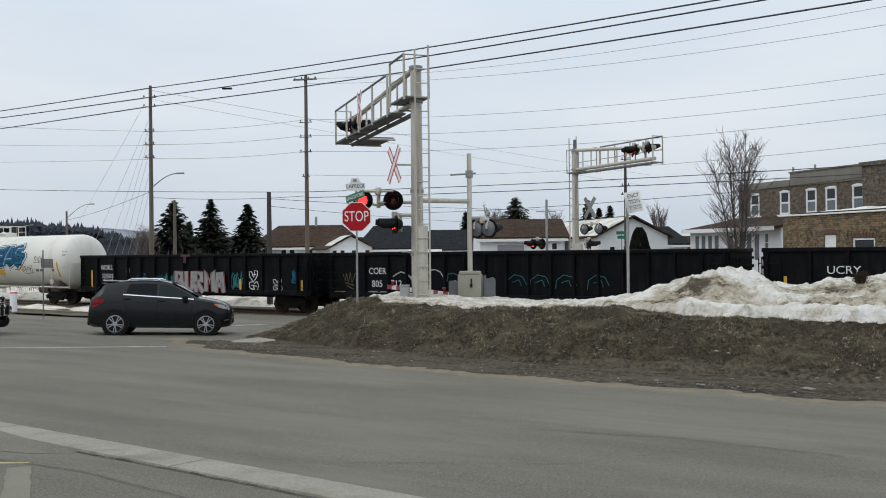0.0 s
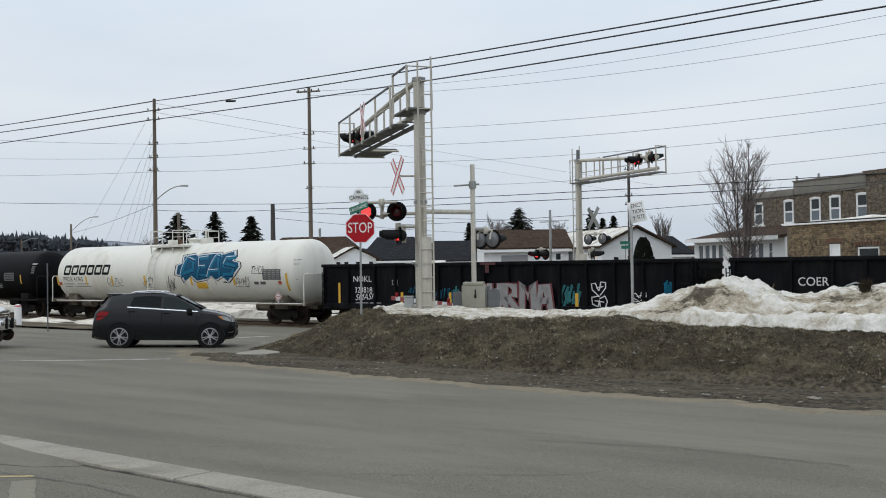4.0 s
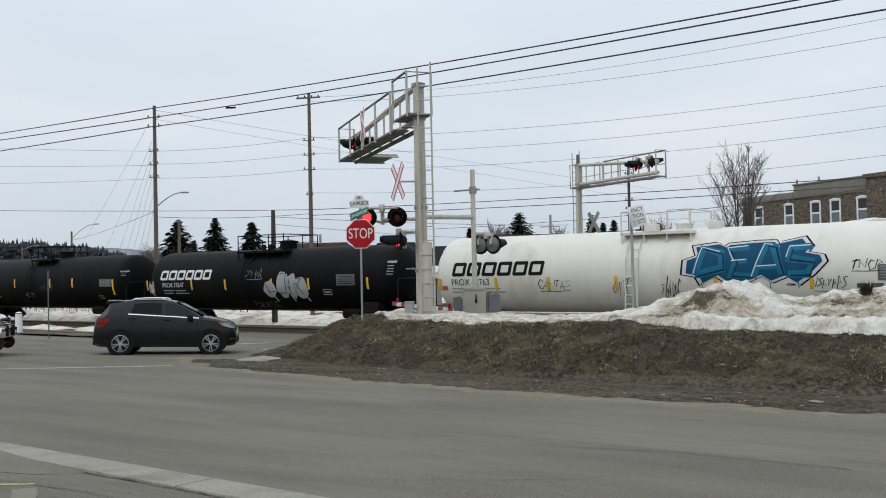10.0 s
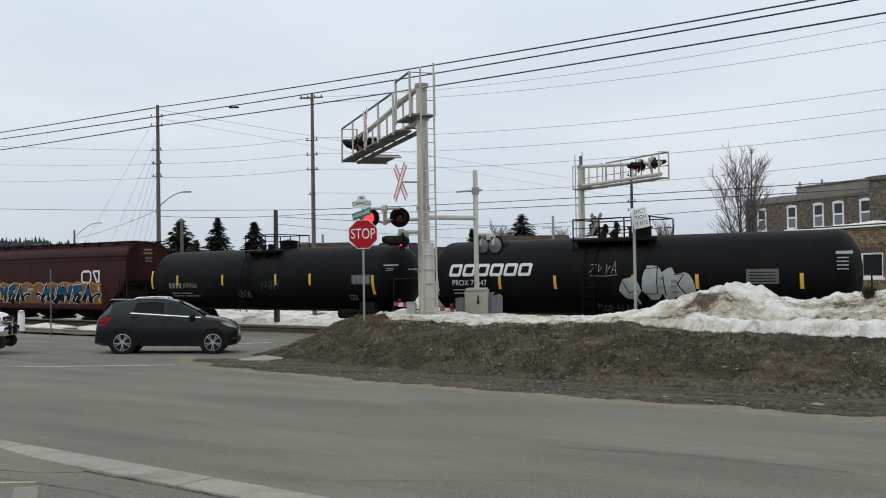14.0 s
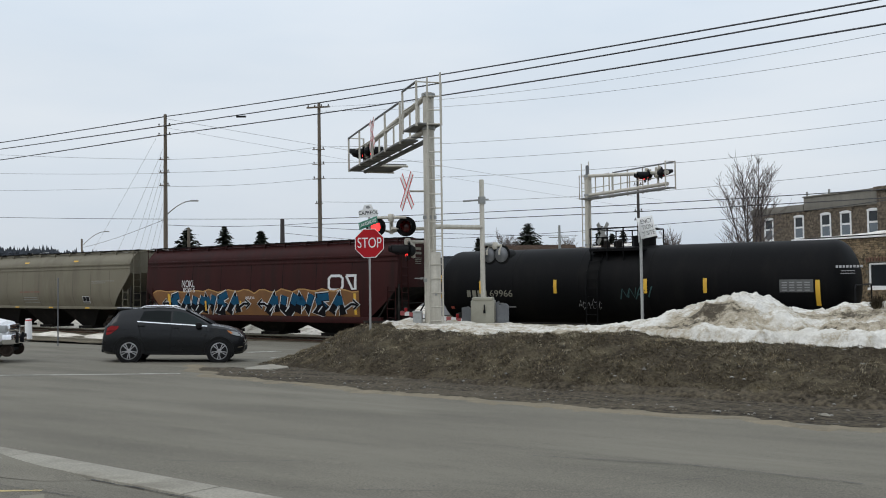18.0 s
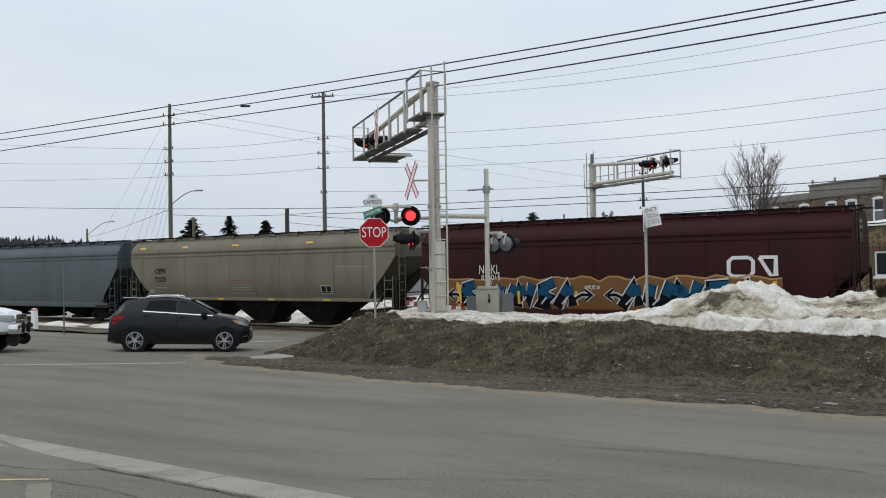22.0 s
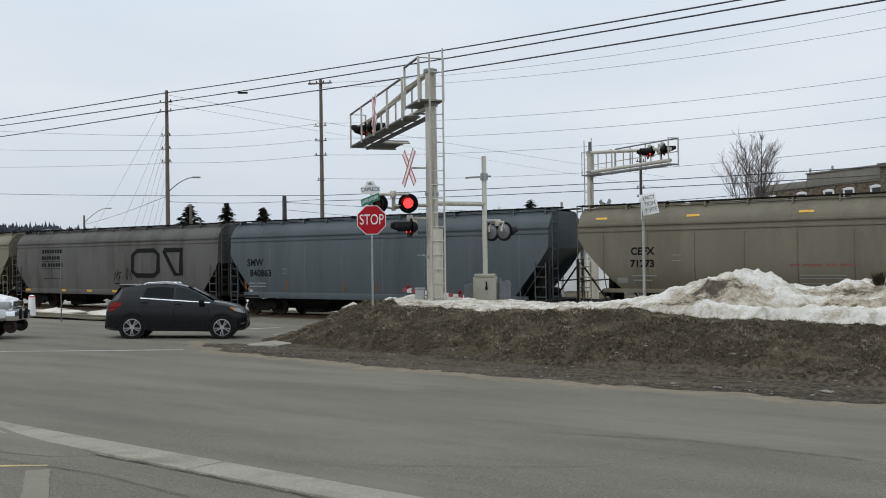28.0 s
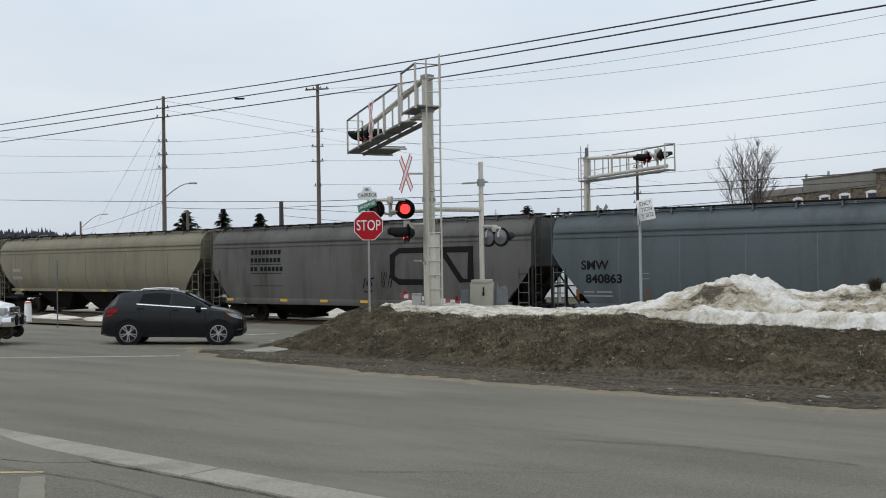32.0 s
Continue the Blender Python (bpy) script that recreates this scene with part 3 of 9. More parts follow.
def verge_back(x):
    return lerp(x, ((-21, 16.9), (-18.4, 17.1), (-17.2, 17.4), (-16.0, 19.8), (12, 19.8))) + 0.15 * rough(x, 4, 0.9, 8)


tagged(part("verge", field(-20.5, 12, 220, 12.8, 19.6, 66,
       lambda x, y: gz(y) + min(0.05, 0.06 * (y - verge_edge(x)), 0.08 * (verge_back(x) - y)) + (0.03 * rough(x, y, 1.5) + 0.03 * rough(x, y, 5, 2)) * min(1, max(0, y - verge_edge(x)))), VERGE),
       "dark gritty dirt strip along the foot of the bank", "verge", kind="structure")

# pale sand swept along the asphalt's edge
def sand_z(x, y):
    e = verge_edge(x)
    d = (y - (e - 0.45 + 0.25 * rough(x, 1, 0.7, 14))) / 0.6
    return gz(y) + 0.012 * rough(x, y, 0.15) + 0.010 - 0.03 * max(0, abs(d - 0.5) * 2 + 0.9 * rough(x, y, 2.4, 17) + 0.5 * rough(x, y, 7, 18) - 0.55)


tagged(part("swept_sand", field(-19.5, 6, 360, 12.3, 18.2, 120, sand_z, lambda x, y: abs(y - verge_edge(x) + 0.2) < 1.0), SAND),
       "pale sand swept along the edge of the asphalt", "sand", kind="stuff")

# small stones and grit on the verge
bm = B()
for i in range(700):
    x = rng.uniform(-17, 4)
    y = verge_edge(x) + rng.uniform(0.1, 4.2)
    z = max(gz(y) + 0.04, bank_z(x, y))
    r = rng.choice((0.008, 0.01, 0.012, 0.018, 0.03)) * rng.uniform(0.7, 1.3)
    vs = bmesh.ops.create_icosphere(bm, subdivisions=1, radius=r)["verts"]
    bmesh.ops.transform(bm, verts=vs, matrix=Matrix.Translation((x, y, z)) @ Matrix.Diagonal((rng.uniform(0.8, 1.6), 1, 0.6, 1)))
for i in range(230):
    # crumbs of ice along the foot of the bank
    x = rng.uniform(-15, 4)
    y = verge_edge(x) + 1.0 + 0.35 * math.sin(x * 1.3) + rng.gauss(0, 0.5)
    z = max(gz(y) + 0.045, bank_z(x, y)) + 0.004
    w = rng.uniform(0.004, 0.016)
    bm.faces.new([bm.verts.new((x + w * math.cos(a) * rng.uniform(0.6, 1.8), y + w * math.sin(a), z + rng.uniform(0, 0.012))) for a in (0, 1.3, 2.5, 3.8, 5.1)]).material_index = 1
tagged(part("grit", bm, [GRIT, CONCRETE]), "scattered pale stones and grit", "stones", kind="stuff")
bm = B()
vs = bmesh.ops.create_icosphere(bm, subdivisions=2, radius=0.055)["verts"]
for v in vs:
    v.co = Vector((v.co.x * 1.6, v.co.y, v.co.z * 0.5)) * (1 + 0.7 * noise.noise(v.co * 22))
tagged(part("stone", bm, CONCRETE), "pale flat stone lying in the dirt", "stone").matrix_world = pose(-2.6, 14.55, gz(14.55) + 0.06, 0, 0, 20)


def clods(x, y, scale, seed):
    """Broken lumps: 0 at the seams between cells, 1 in their middles."""
    return 1 - min(1, noise.voronoi(Vector((x * scale, y * scale * 0.9, seed)))[0][0] * 1.5)


def snow_z(x, y):
    top = lerp(x, SNOWTOP)
    f = 18.75 + 0.22 * rough(x, 3, 0.9) + 0.10 * rough(x, 7, 3.1) + lerp(x, ((-15.8, 1.9), (-15, 1.4), (-14, 0.8), (-13, 0.4), (-8, 0.12), (-5, -0.2), (12, -0.25)))
    up = min(max((y - f) / (20.9 - f), 0), 1)
    z0 = bank_z(x, min(y, 20.6))
    lum = 0.10 * rough(x, y, 0.9, 1) + 0.07 * rough(x, y, 2.6, 4) + 0.15 * (clods(x, y, 1.5, 2) - 0.5) + 0.075 * (clods(x, y, 3.6, 5) - 0.5) + 0.045 * (clods(x, y, 8.0, 7) - 0.5) + 0.028 * rough(x, y, 14, 2)
    thick = max(top - z0, 0.0)
    edge = min(1, max(0, (y - f) * 4))
    face = 0.42 * up + 0.58 * up * up * (3 - 2 * up)
    down = min(max((24.4 - y) / 2.4, 0), 1)
    # a smooth ledge along the foot of the pile, a hollow behind it
    berm = lerp(x, ((-7.2, 0), (-5.8, 1), (8, 1)))
    sag = berm * (0.13 * math.exp(-((y - f - 0.38) / 0.28) ** 2) - 0.07 * math.exp(-((y - f - 0.95) / 0.25) ** 2))
    calm = 1 - 0.88 * berm * math.exp(-((y - f - 0.35) / 0.4) ** 2)
    z = z0 - 0.10 + 0.17 * edge + thick * face + sag * edge + lum * edge * calm * min(1, 0.3 + thick * 0.9)
    return gz(y) + (z - gz(y)) * down


bm = field(-15.8, 8, 760, 18.2, 24.4, 190, snow_z)
soil = bm.verts.layers.float.new("dirt")
for v in bm.verts:
    c = v.co
    # brown slush: in front of the peak, behind the ledge, and on the notch beside it
    d = 0.06 + lerp(c.x, ((-9.5, 0.2), (-8, 0.0))) + 0.34 * rough(c.x, c.y * 1.8, 1.5, 11) + 0.34 * rough(c.x, c.y * 1.6, 5, 12) + 0.2 * rough(c.x * 0.35, c.z * 5 + c.y, 1.6, 15)
    for px, py, rx, ry, g in ((-6.1, 20.15, 0.62, 0.42, 0.8), (-5.3, 20.1, 0.7, 0.24, 0.55), (-7.2, 19.35, 1.2, 0.38, 0.6), (-6.2, 19.25, 0.8, 0.25, 0.55), (-2.75, 20.6, 0.6, 0.5, 0.55), (-3.7, 20.6, 0.7, 0.4, 0.5), (-4.0, 19.62, 2.4, 0.22, 0.55), (-9.2, 19.3, 0.7, 0.3, 0.35), (-0.8, 19.62, 2.2, 0.24, 0.55), (-1.6, 20.3, 1.4, 0.3, 0.3), (-13.2, 19.8, 1.2, 0.25, 0.2)):
        q = ((c.x - px) / rx) ** 2 + ((c.y - py) / ry) ** 2
        d += g * math.exp(-q)
    v[soil] = d
tagged(part("snow_bank", bm, PILE), "melting ploughed snow pile, white with brown dirt", "snow bank", kind="structure")

# a tuft of dead weeds at the back of the pile
bm = B()
rg = random.Random(91)
for i in range(420):
    a, b = rg.uniform(0, math.tau), rg.uniform(-0.2, 1.2)
    r = rg.uniform(0.02, 0.2)
    p = Vector((math.cos(a) * r * 0.5, math.sin(a) * r * 0.4, rg.uniform(0, 0.12)))
    q = p + Vector((math.cos(a) * math.cos(b) * r * 0.9, math.sin(a) * r * 0.6, 0.05 + abs(math.sin(b)) * 0.2))
    w = Vector((0.006, 0, 0.004))
    bm.faces.new([bm.verts.new(x) for x in (p - w, p + w, q)])
weeds = tagged(part("weed_tuft", bm, EARTH, smooth=False), "dark tuft of dead weeds on the snow", "weeds")
weeds.matrix_world = pose(-2.62, 20.75, snow_z(-2.62, 20.75) - 0.03)

# old snow along the railway
for x0, x1, y0, y1, m, sd, hh in ((-62, -33.5, 26.4, 30.2, DIRTY_SNOW, 1, 0.26), (-75, 5, 36.5, 43, DIRTY_SNOW, 2, 0.35), (-140, -75, 26, 48, SNOW, 3, 0.25), (5, 40, 36, 46, DIRTY_SNOW, 4, 0.3), (-75, -40, 43, 70, DIRTY_SNOW, 6, 0.3), (5, 45, 24, 31, DIRTY_SNOW, 5, 0.3)):
    def patch(x, y):
        e = min(x - x0, x1 - x, (y - y0) * 1.5, (y1 - y) * 1.5)
        return gz(y) - 0.08 + min(1, max(0, e)) * (hh * 0.7 + hh * rough(x, y, 0.45, sd))
    tagged(part("snow_patch", field(x0, x1, int((x1 - x0) * 2), y0, y1, int((y1 - y0) * 3), patch), m), "patch of thawing old snow on gravel", "snow", kind="stuff")

# ---- railway track ----
ZR, BEND = -1.2, -1.718


def on_track(d):
    """The point of the track's middle d metres along it, the cars' way at 0, at rail height."""
    c, q = math.cos(radians(BEND)), math.sin(radians(BEND))
    return pose(d * c - 1.52 * q, 31.03 + d * q + 1.52 * c, ZR, 0, 0, BEND)


track = thing("railway_track", "single railway track with steel rails on ballast", "railway track", on_track(0), kind="structure")
bm = B()
prism(bm, [(-2.6, -0.5), (-1.6, -0.2), (1.6, -0.2), (2.6, -0.5)], "x", -160, 120)
part("ballast", bm, BALLAST, track)
for s in (-0.7525, 0.7525):
    bm = B()
    prism(bm, [(s - 0.07, -0.18), (s + 0.07, -0.18), (s + 0.07, -0.165), (s + 0.012, -0.15), (s + 0.012, -0.04), (s + 0.036, -0.03), (s + 0.036, 0.0), (s - 0.036, 0.0), (s - 0.036, -0.03), (s - 0.012, -0.04), (s - 0.012, -0.15), (s - 0.07, -0.165)], "x", -160, 120)
    part("rail", bm, RUST, track, "rust-brown steel rail")
bm = B()
box(bm, -0.11, -1.3, -0.32, 0.11, 1.3, -0.185, 0.01)
sleeper = part("sleeper", bm, DARKPOLE, track)
for i in range(110):
    s = sleeper if i == 0 else new("sleeper", sleeper.data)
    s.parent = track
    s.location.x = -62 + 0.6 * i

# cracks in the asphalt
def crack(pts, w, seed):
    rg = random.Random(seed)
    bm = B()
    prev = None
    for (x0, y0), (x1, y1) in zip(pts, pts[1:]):
        n = max(3, int(math.hypot(x1 - x0, y1 - y0) / 0.12))
        for i in range(n):
            k = i / n
            x, y = x0 + (x1 - x0) * k + rg.uniform(-0.015, 0.015), y0 + (y1 - y0) * k + rg.uniform(-0.012, 0.012)
            q = w * rg.uniform(0.4, 1.2)
            cur = [bm.verts.new((x + dx, y + dy, gz(y) + 0.004 + 0.012 * rough(x, y, 0.15) + 0.006)) for dx, dy in ((-q * 0.3, -q), (q * 0.3, q))]
            if prev:
                bm.faces.new((prev[0], cur[0], cur[1], prev[1]))
            prev = cur
    tagged(part("road_crack", bm, TAR), "thin dark crack in the asphalt", "crack", kind="structure")


for pts, w, sd in ((tuple((-7.3 + 0.8 * i, 5.62 - 0.045 * (0.8 * i + 2.1) - 0.235) for i in range(7)), 0.010, 11), (tuple((-12.6 + 1.2 * i, 5.62 - 0.045 * (1.2 * i - 3.2) + 0.232) for i in range(9)), 0.013, 12), (((-8.6, 4.6), (-6.5, 4.75), (-4.2, 4.5)), 0.006, 1), 
                   (((-5.0, 6.3), (-3.3, 7.4), (-2.2, 9.5)), 0.008, 5), (((-7.6, 6.4), (-6.9, 6.75), (-6.3, 7.3), (-5.9, 8.1)), 0.006, 14), (((-4.6, 8.9), (-3.0, 9.3), (-1.2, 9.2)), 0.008, 15), (((-4.4, 14.4), (-2.6, 14.0), (0.5, 13.9)), 0.03, 7), (((-19.0, 17.6), (-17.2, 18.9)), 0.02, 8)):
    crack(pts, w, sd)


# pits and loose crumbs on the asphalt, thickest along a worn band beside the gutter
bm = B()
rg = random.Random(77)
for i in range(900):
    if i < 420:
        u = rg.random()
        x, y = -5.2 + 3.2 * u + rg.gauss(0, 0.10), 7.1 - 0.95 * u + rg.gauss(0, 0.12) - 0.5 * rg.random() ** 2
    else:
        x, y = rg.uniform(-13, 3), rg.uniform(5.9, 13.5)
        if rough(x, y, 0.5, 31) < 0.0:
            continue
    w = rg.choice((0.0018, 0.0022, 0.003, 0.004, 0.006)) * rg.uniform(0.7, 1.3)
    z = gz(y) + 0.012 * rough(x, y, 0.15) + 0.005
    q = rg.uniform(0, 6)
    bm.faces.new([bm.verts.new((x + w * math.cos(q + a) * rg.uniform(0.7, 1.7), y + w * math.sin(q + a) * rg.uniform(0.7, 1.7), z)) for a in (0, 1.25, 2.5, 3.8, 5.0)])
tagged(part("road_pits", bm, TAR, smooth=False), "dark pits and crumbs in worn asphalt", "asphalt pits", kind="stuff")

# ---- the train ----
TIMES = [2.0 * i for i in range(17)]
GONE = (0.0, 8.86, 17.71, 26.57, 35.32, 44.42, 53.4, 62.49, 71.59, 80.64, 89.6, 98.64, 107.63, 116.76, 125.91, 135.12, 144.05)
moving_cars, moving_wheels = [], []


def bogie(car, x, r=0.46):
    bm = B()
    for s in (-1, 1):
        y = s * 1.0
        prism(bm, [(-1.15, 0.42), (-0.9, 0.66), (-0.35, 0.72), (0.35, 0.72), (0.9, 0.66), (1.15, 0.42), (0.85, 0.34), (0.55, 0.42), (0.3, 0.24), (-0.3, 0.24), (-0.55, 0.42), (-0.85, 0.34)], "y", y - 0.09, y + 0.09)
        for k in (-0.89, 0.89):
            lathe(bm, [(s * 1.08 - 0.1, 0.13), (s * 1.08 + 0.1, 0.13)], "y", 12, (k, 0, r))
        for k in (-0.14, 0, 0.14):
            tube(bm, [(k, y, 0.26), (k, y, 0.6)], 0.055, 8)
    box(bm, -0.25, -1.1, 0.5, 0.25, 1.1, 0.8, 0.02)
    b = part("bogie", bm, UNDER, car, "dark rusty bogie frame")
    b.location.x = x
    for k in (-0.89, 0.89):
        bm = B()
        for s in (-1, 1):
            lathe(bm, [(s * 0.70, r * 0.55), (s * 0.70, r + 0.025), (s * 0.73, r + 0.025), (s * 0.735, r), (s * 0.82, r - 0.005), (s * 0.82, r * 0.82), (s * 0.78, r * 0.76), (s * 0.78, r * 0.4), (s * 0.83, r * 0.35), (s * 0.83, 0.05)], "y", 28)
            for a in range(4):
                t = a * math.pi / 2
                lathe(bm, [(s * 0.775 - 0.02, 0.03), (s * 0.775 + 0.02, 0.03)], "y", 6, (math.cos(t) * r * 0.58, 0, math.sin(t) * r * 0.58))
        lathe(bm, [(-0.75, 0.08), (0.75, 0.08)], "y", 10)
        w = part("wheelset", bm, WHEEL_BROWN, b, "steel wheel pair with polished treads")
        w.location = (k, 0, r)
        moving_wheels.append((w, k, r))


def coupler(car, x, s):
    bm = B()
    box(bm, min(x, x + s * 0.75), -0.12, 0.72, max(x, x + s * 0.75), 0.12, 0.98, 0.03)
    box(bm, x + s * 0.55 - 0.16, -0.2, 0.68, x + s * 0.55 + 0.16, 0.2, 1.02, 0.05)
    tube(bm, [(x, 0.35, 0.8), (x + s * 0.3, 0.33, 0.5), (x + s * 0.7, 0.3, 0.52)], 0.035, 6)
    part("coupler", bm, UNDER, car, "knuckle coupler with hanging air hose")


def ladder(car, x, y, z0, z1, w, along="x", m=GALV, n=None, rail=0.022):
    bm = B()
    n = n or max(2, int((z1 - z0) / 0.36))
    for k in (-w / 2, w / 2):
        p = (x + k, y) if along == "x" else (x, y + k)
        tube(bm, [(*p, z0), (*p, z1)], rail, 5)
    for i in range(n):
        z = z0 + (i + 0.5) * (z1 - z0) / n
        a, b = ((x - w / 2, y), (x + w / 2, y)) if along == "x" else ((x, y - w / 2), (x, y + w / 2))
        tube(bm, [(*a, z), (*b, z)], rail * 0.85, 5)
    return part("ladder", bm, m, car)


def words(car, txt, x, z, h, side, m, label="", stretch=1.0, off=0.008, bold=0.0):
    bm = text_bm(txt, h, bold=bold)
    for v in bm.verts:
        v.co = (v.co.x * stretch + x, v.co.y + z, 0)
    return part("lettering", lay(bm, side, off), m, car, label or "painted stencil lettering", smooth=False)


def bars(car, rows, side, m, name="stencil_block", label="", off=0.008):
    """Plain bars (x0, z0, x1, z1) on the side: writing too small to read, marks and stripes."""
    big = [q for q in rows if q[3] - q[1] > 0.12] if name == "stencil_block" and len(rows) > 1 else []
    for q in big:
        bars(car, [q], side, m, name, label, off)
    rows = [q for q in rows if q not in big]
    if not rows:
        return None
    bm = B()
    for x0, z0, x1, z1 in rows:
        n = max(1, int((z1 - z0) / 0.15))
        for i in range(n):
            a, b = z0 + (z1 - z0) * i / n, z0 + (z1 - z0) * (i + 1) / n
            bm.faces.new([bm.verts.new((x, -side(z) - off, z)) for x, z in ((x0, a), (x1, a), (x1, b), (x0, b))])
    ob = part(name, bm, m, car, label, smooth=False)
    if len(rows) > 1:
        ob["kind"] = "stuff"
    return ob


def stroke(bm, pts, w, mi=0, z=0.0):
    """A brush stroke of width w along points in the x-y plane."""
    pts = [Vector((*p, z)) for p in pts]
    prev = None
    for i, p in enumerate(pts):
        d = (pts[min(i + 1, len(pts) - 1)] - pts[max(i - 1, 0)]).normalized()
        nr = Vector((-d.y, d.x, 0)) * w / 2
        if 0 < i < len(pts) - 1:
            c = max(0.72, (p - pts[i - 1]).normalized().dot(d))
            nr /= c
        cur = (bm.verts.new(p - nr), bm.verts.new(p + nr))
        if prev:
            bm.faces.new((prev[0], cur[0], cur[1], prev[1])).material_index = mi
        prev = cur


def blob(bm, cx, cz, rx, rz, rg, mi, z, n=9, jag=0.45):
    a0 = rg.uniform(0, 6)
    vs = []
    for i in range(n):
        k = rg.uniform(1 - jag, 1 + jag * 0.4)
        a = a0 + math.tau * i / n
        vs.append(bm.verts.new((cx + rx * k * math.cos(a), cz + rz * k * math.sin(a), z)))
    bm.faces.new(vs).material_index = mi


def scrawl(car, x, z, w, h, seed, side, m, thick=0.05, n=7, name="graffiti"):
    """A row of n quick angular pen signs, none of them a real letter."""
    rg = random.Random(seed * 7 + 3)
    bm = B()
    forms = (((0, 0), (.1, 1), (.55, .5), (.2, .45)), ((.7, .9), (.1, .75), (.6, .45), (.05, .1)), ((0, .1), (.35, 1), (.7, 0), (.55, .4), (.15, .4)), ((.1, .9), (.3, .05), (.55, .8)),
             ((.6, .85), (.25, 1), (.0, .5), (.25, .05), (.65, .2)), ((0, .9), (.7, .95), (.35, .9), (.3, .0)), ((0, 0), (.05, .8), (.6, .1), (.7, 1)))
    step = w / n
    for i in range(n):
        f = rg.choice(forms)
        hh = h * rg.uniform(0.55, 1.0)
        base = z - h / 2 + rg.uniform(0, h - hh) * 0.7
        pts = [(x - w / 2 + step * (i + a * 1.35 + rg.uniform(-0.12, 0.12)) + 0.18 * hh * b, base + hh * min(1.05, max(-0.1, b + rg.uniform(-0.14, 0.14)))) for a, b in f]
        stroke(bm, pts, thick * rg.uniform(0.75, 1.1))
    if rg.random() < 0.5:
        y = z - h * 0.55
        stroke(bm, [(x - w * 0.45, y), (x + w * 0.1, y - 0.03 * h), (x + w * 0.5, y + 0.06 * h)], thick * 0.8)
    return part(name, lay(bm, side, 0.010), m, car, "sprayed scrawl", smooth=False)


def new_car(name, label, x, half, category="freight car"):
    car = thing(name, label, category, on_track(x), group="cars of the freight train")
    moving_cars.append((car, x))
    for s in (-1, 1):
        bogie(car, s * (half - 2.2))
        coupler(car, s * (half - 0.75), s)
    return car


def marks(car, xs, z0, z1, side, w=0.11, m=MARK_YELLOW):
    for x in xs:
        bars(car, [(x - w / 2, z0, x + w / 2, z1)], side, m, "reflective_marker", "yellow reflective strip" if m is MARK_YELLOW else "faded orange strip", 0.012)


# gondolas ------------------------------------------------------------
def gondola(label, x, half, posts=(1.5, 2.67, 1.17)):
    car = new_car("gondola_car", label, x, half)
    e = half - 0.6
    flat = lambda z: 1.47
    for s in (-1, 1):
        bm = B()
        box(bm, -e, s * 1.43 - 0.04, 0.95, e, s * 1.43 + 0.04, 2.75)
        part("side_wall", bm, GOND_BLACK, car, smooth=False)
        bm = B()
        box(bm, s * e - 0.05, -1.38, 0.95, s * e + 0.05, 1.38, 2.75)
        part("end_wall", bm, GOND_BLACK, car, smooth=False)
        bm = B()
        box(bm, -e - 0.06, s * 1.47 - 0.09, 2.7, e + 0.06, s * 1.47 + 0.09, 2.84, 0.02)
        part("top_rail", bm, GOND_BLACK, car)
        bm = B()
        box(bm, s * e - 0.1, -1.37, 2.7, s * e + 0.1, 1.37, 2.83, 0.02)
        part("end_rail", bm, GOND_BLACK, car)
    bm = B()
    box(bm, -e + 0.06, -1.38, 0.9, e - 0.06, 1.38, 1.02)
    part("floor", bm, UNDER, car, smooth=False)
    for s in (-1, 1):
        bm = B()
        box(bm, -e, s * 1.5 - 0.06, 0.86, e, s * 1.5 + 0.06, 1.1, 0.015)
        part("side_sill", bm, GOND_BLACK, car)
    bm = B()
    prism(bm, [(-0.06, -1.475), (-0.035, -1.6), (0.035, -1.6), (0.06, -1.475)], "z", 1.05, 2.72)
    rib = part("side_post", bm, GOND_BLACK, car, smooth=False)
    lone, first, step = posts
    n = int((2 * e - first - 0.4) / step) + 1
    for i in range(-2, n + 1):
        px = -e + 0.12 if i == -2 else -e + lone if i == -1 else e - 0.12 if i == n else -e + first + step * i
        for s in (-1, 1):
            o = rib if i == -2 and s == -1 else new("side_post", rib.data)
            o.parent = car
            o.matrix_basis = pose(px, 0, 0, 0, 0, 0 if s < 0 else 180)
    for s in (-1, 1):
        for z in (1.2, 1.5, 1.85, 2.2, 2.5):
            bm = B()
            box(bm, s * e - 0.06 + s * 0.06, -1.38, z - 0.05, s * e + 0.06 + s * 0.06, 1.38, z + 0.05)
            part("end_rib", bm, GOND_BLACK, car)
    bm = B()
    box(bm, -half + 0.7, -0.3, 0.7, half - 0.7, 0.3, 0.95)
    for k in (-4, -1.5, 1.5, 4):
        box(bm, k - 0.1, -1.4, 0.75, k + 0.1, 1.4, 0.92)
    part("centre_sill", bm, UNDER, car)
    for s in (-1, 1):
        ladder(car, s * (e - 0.35), -1.62, 0.7, 2.5, 0.42, m=GOND_BLACK)
        ladder(car, s * (e + 0.22), -1.1, 0.7, 2.5, 0.42, "y", GOND_BLACK)
    return car, flat, e


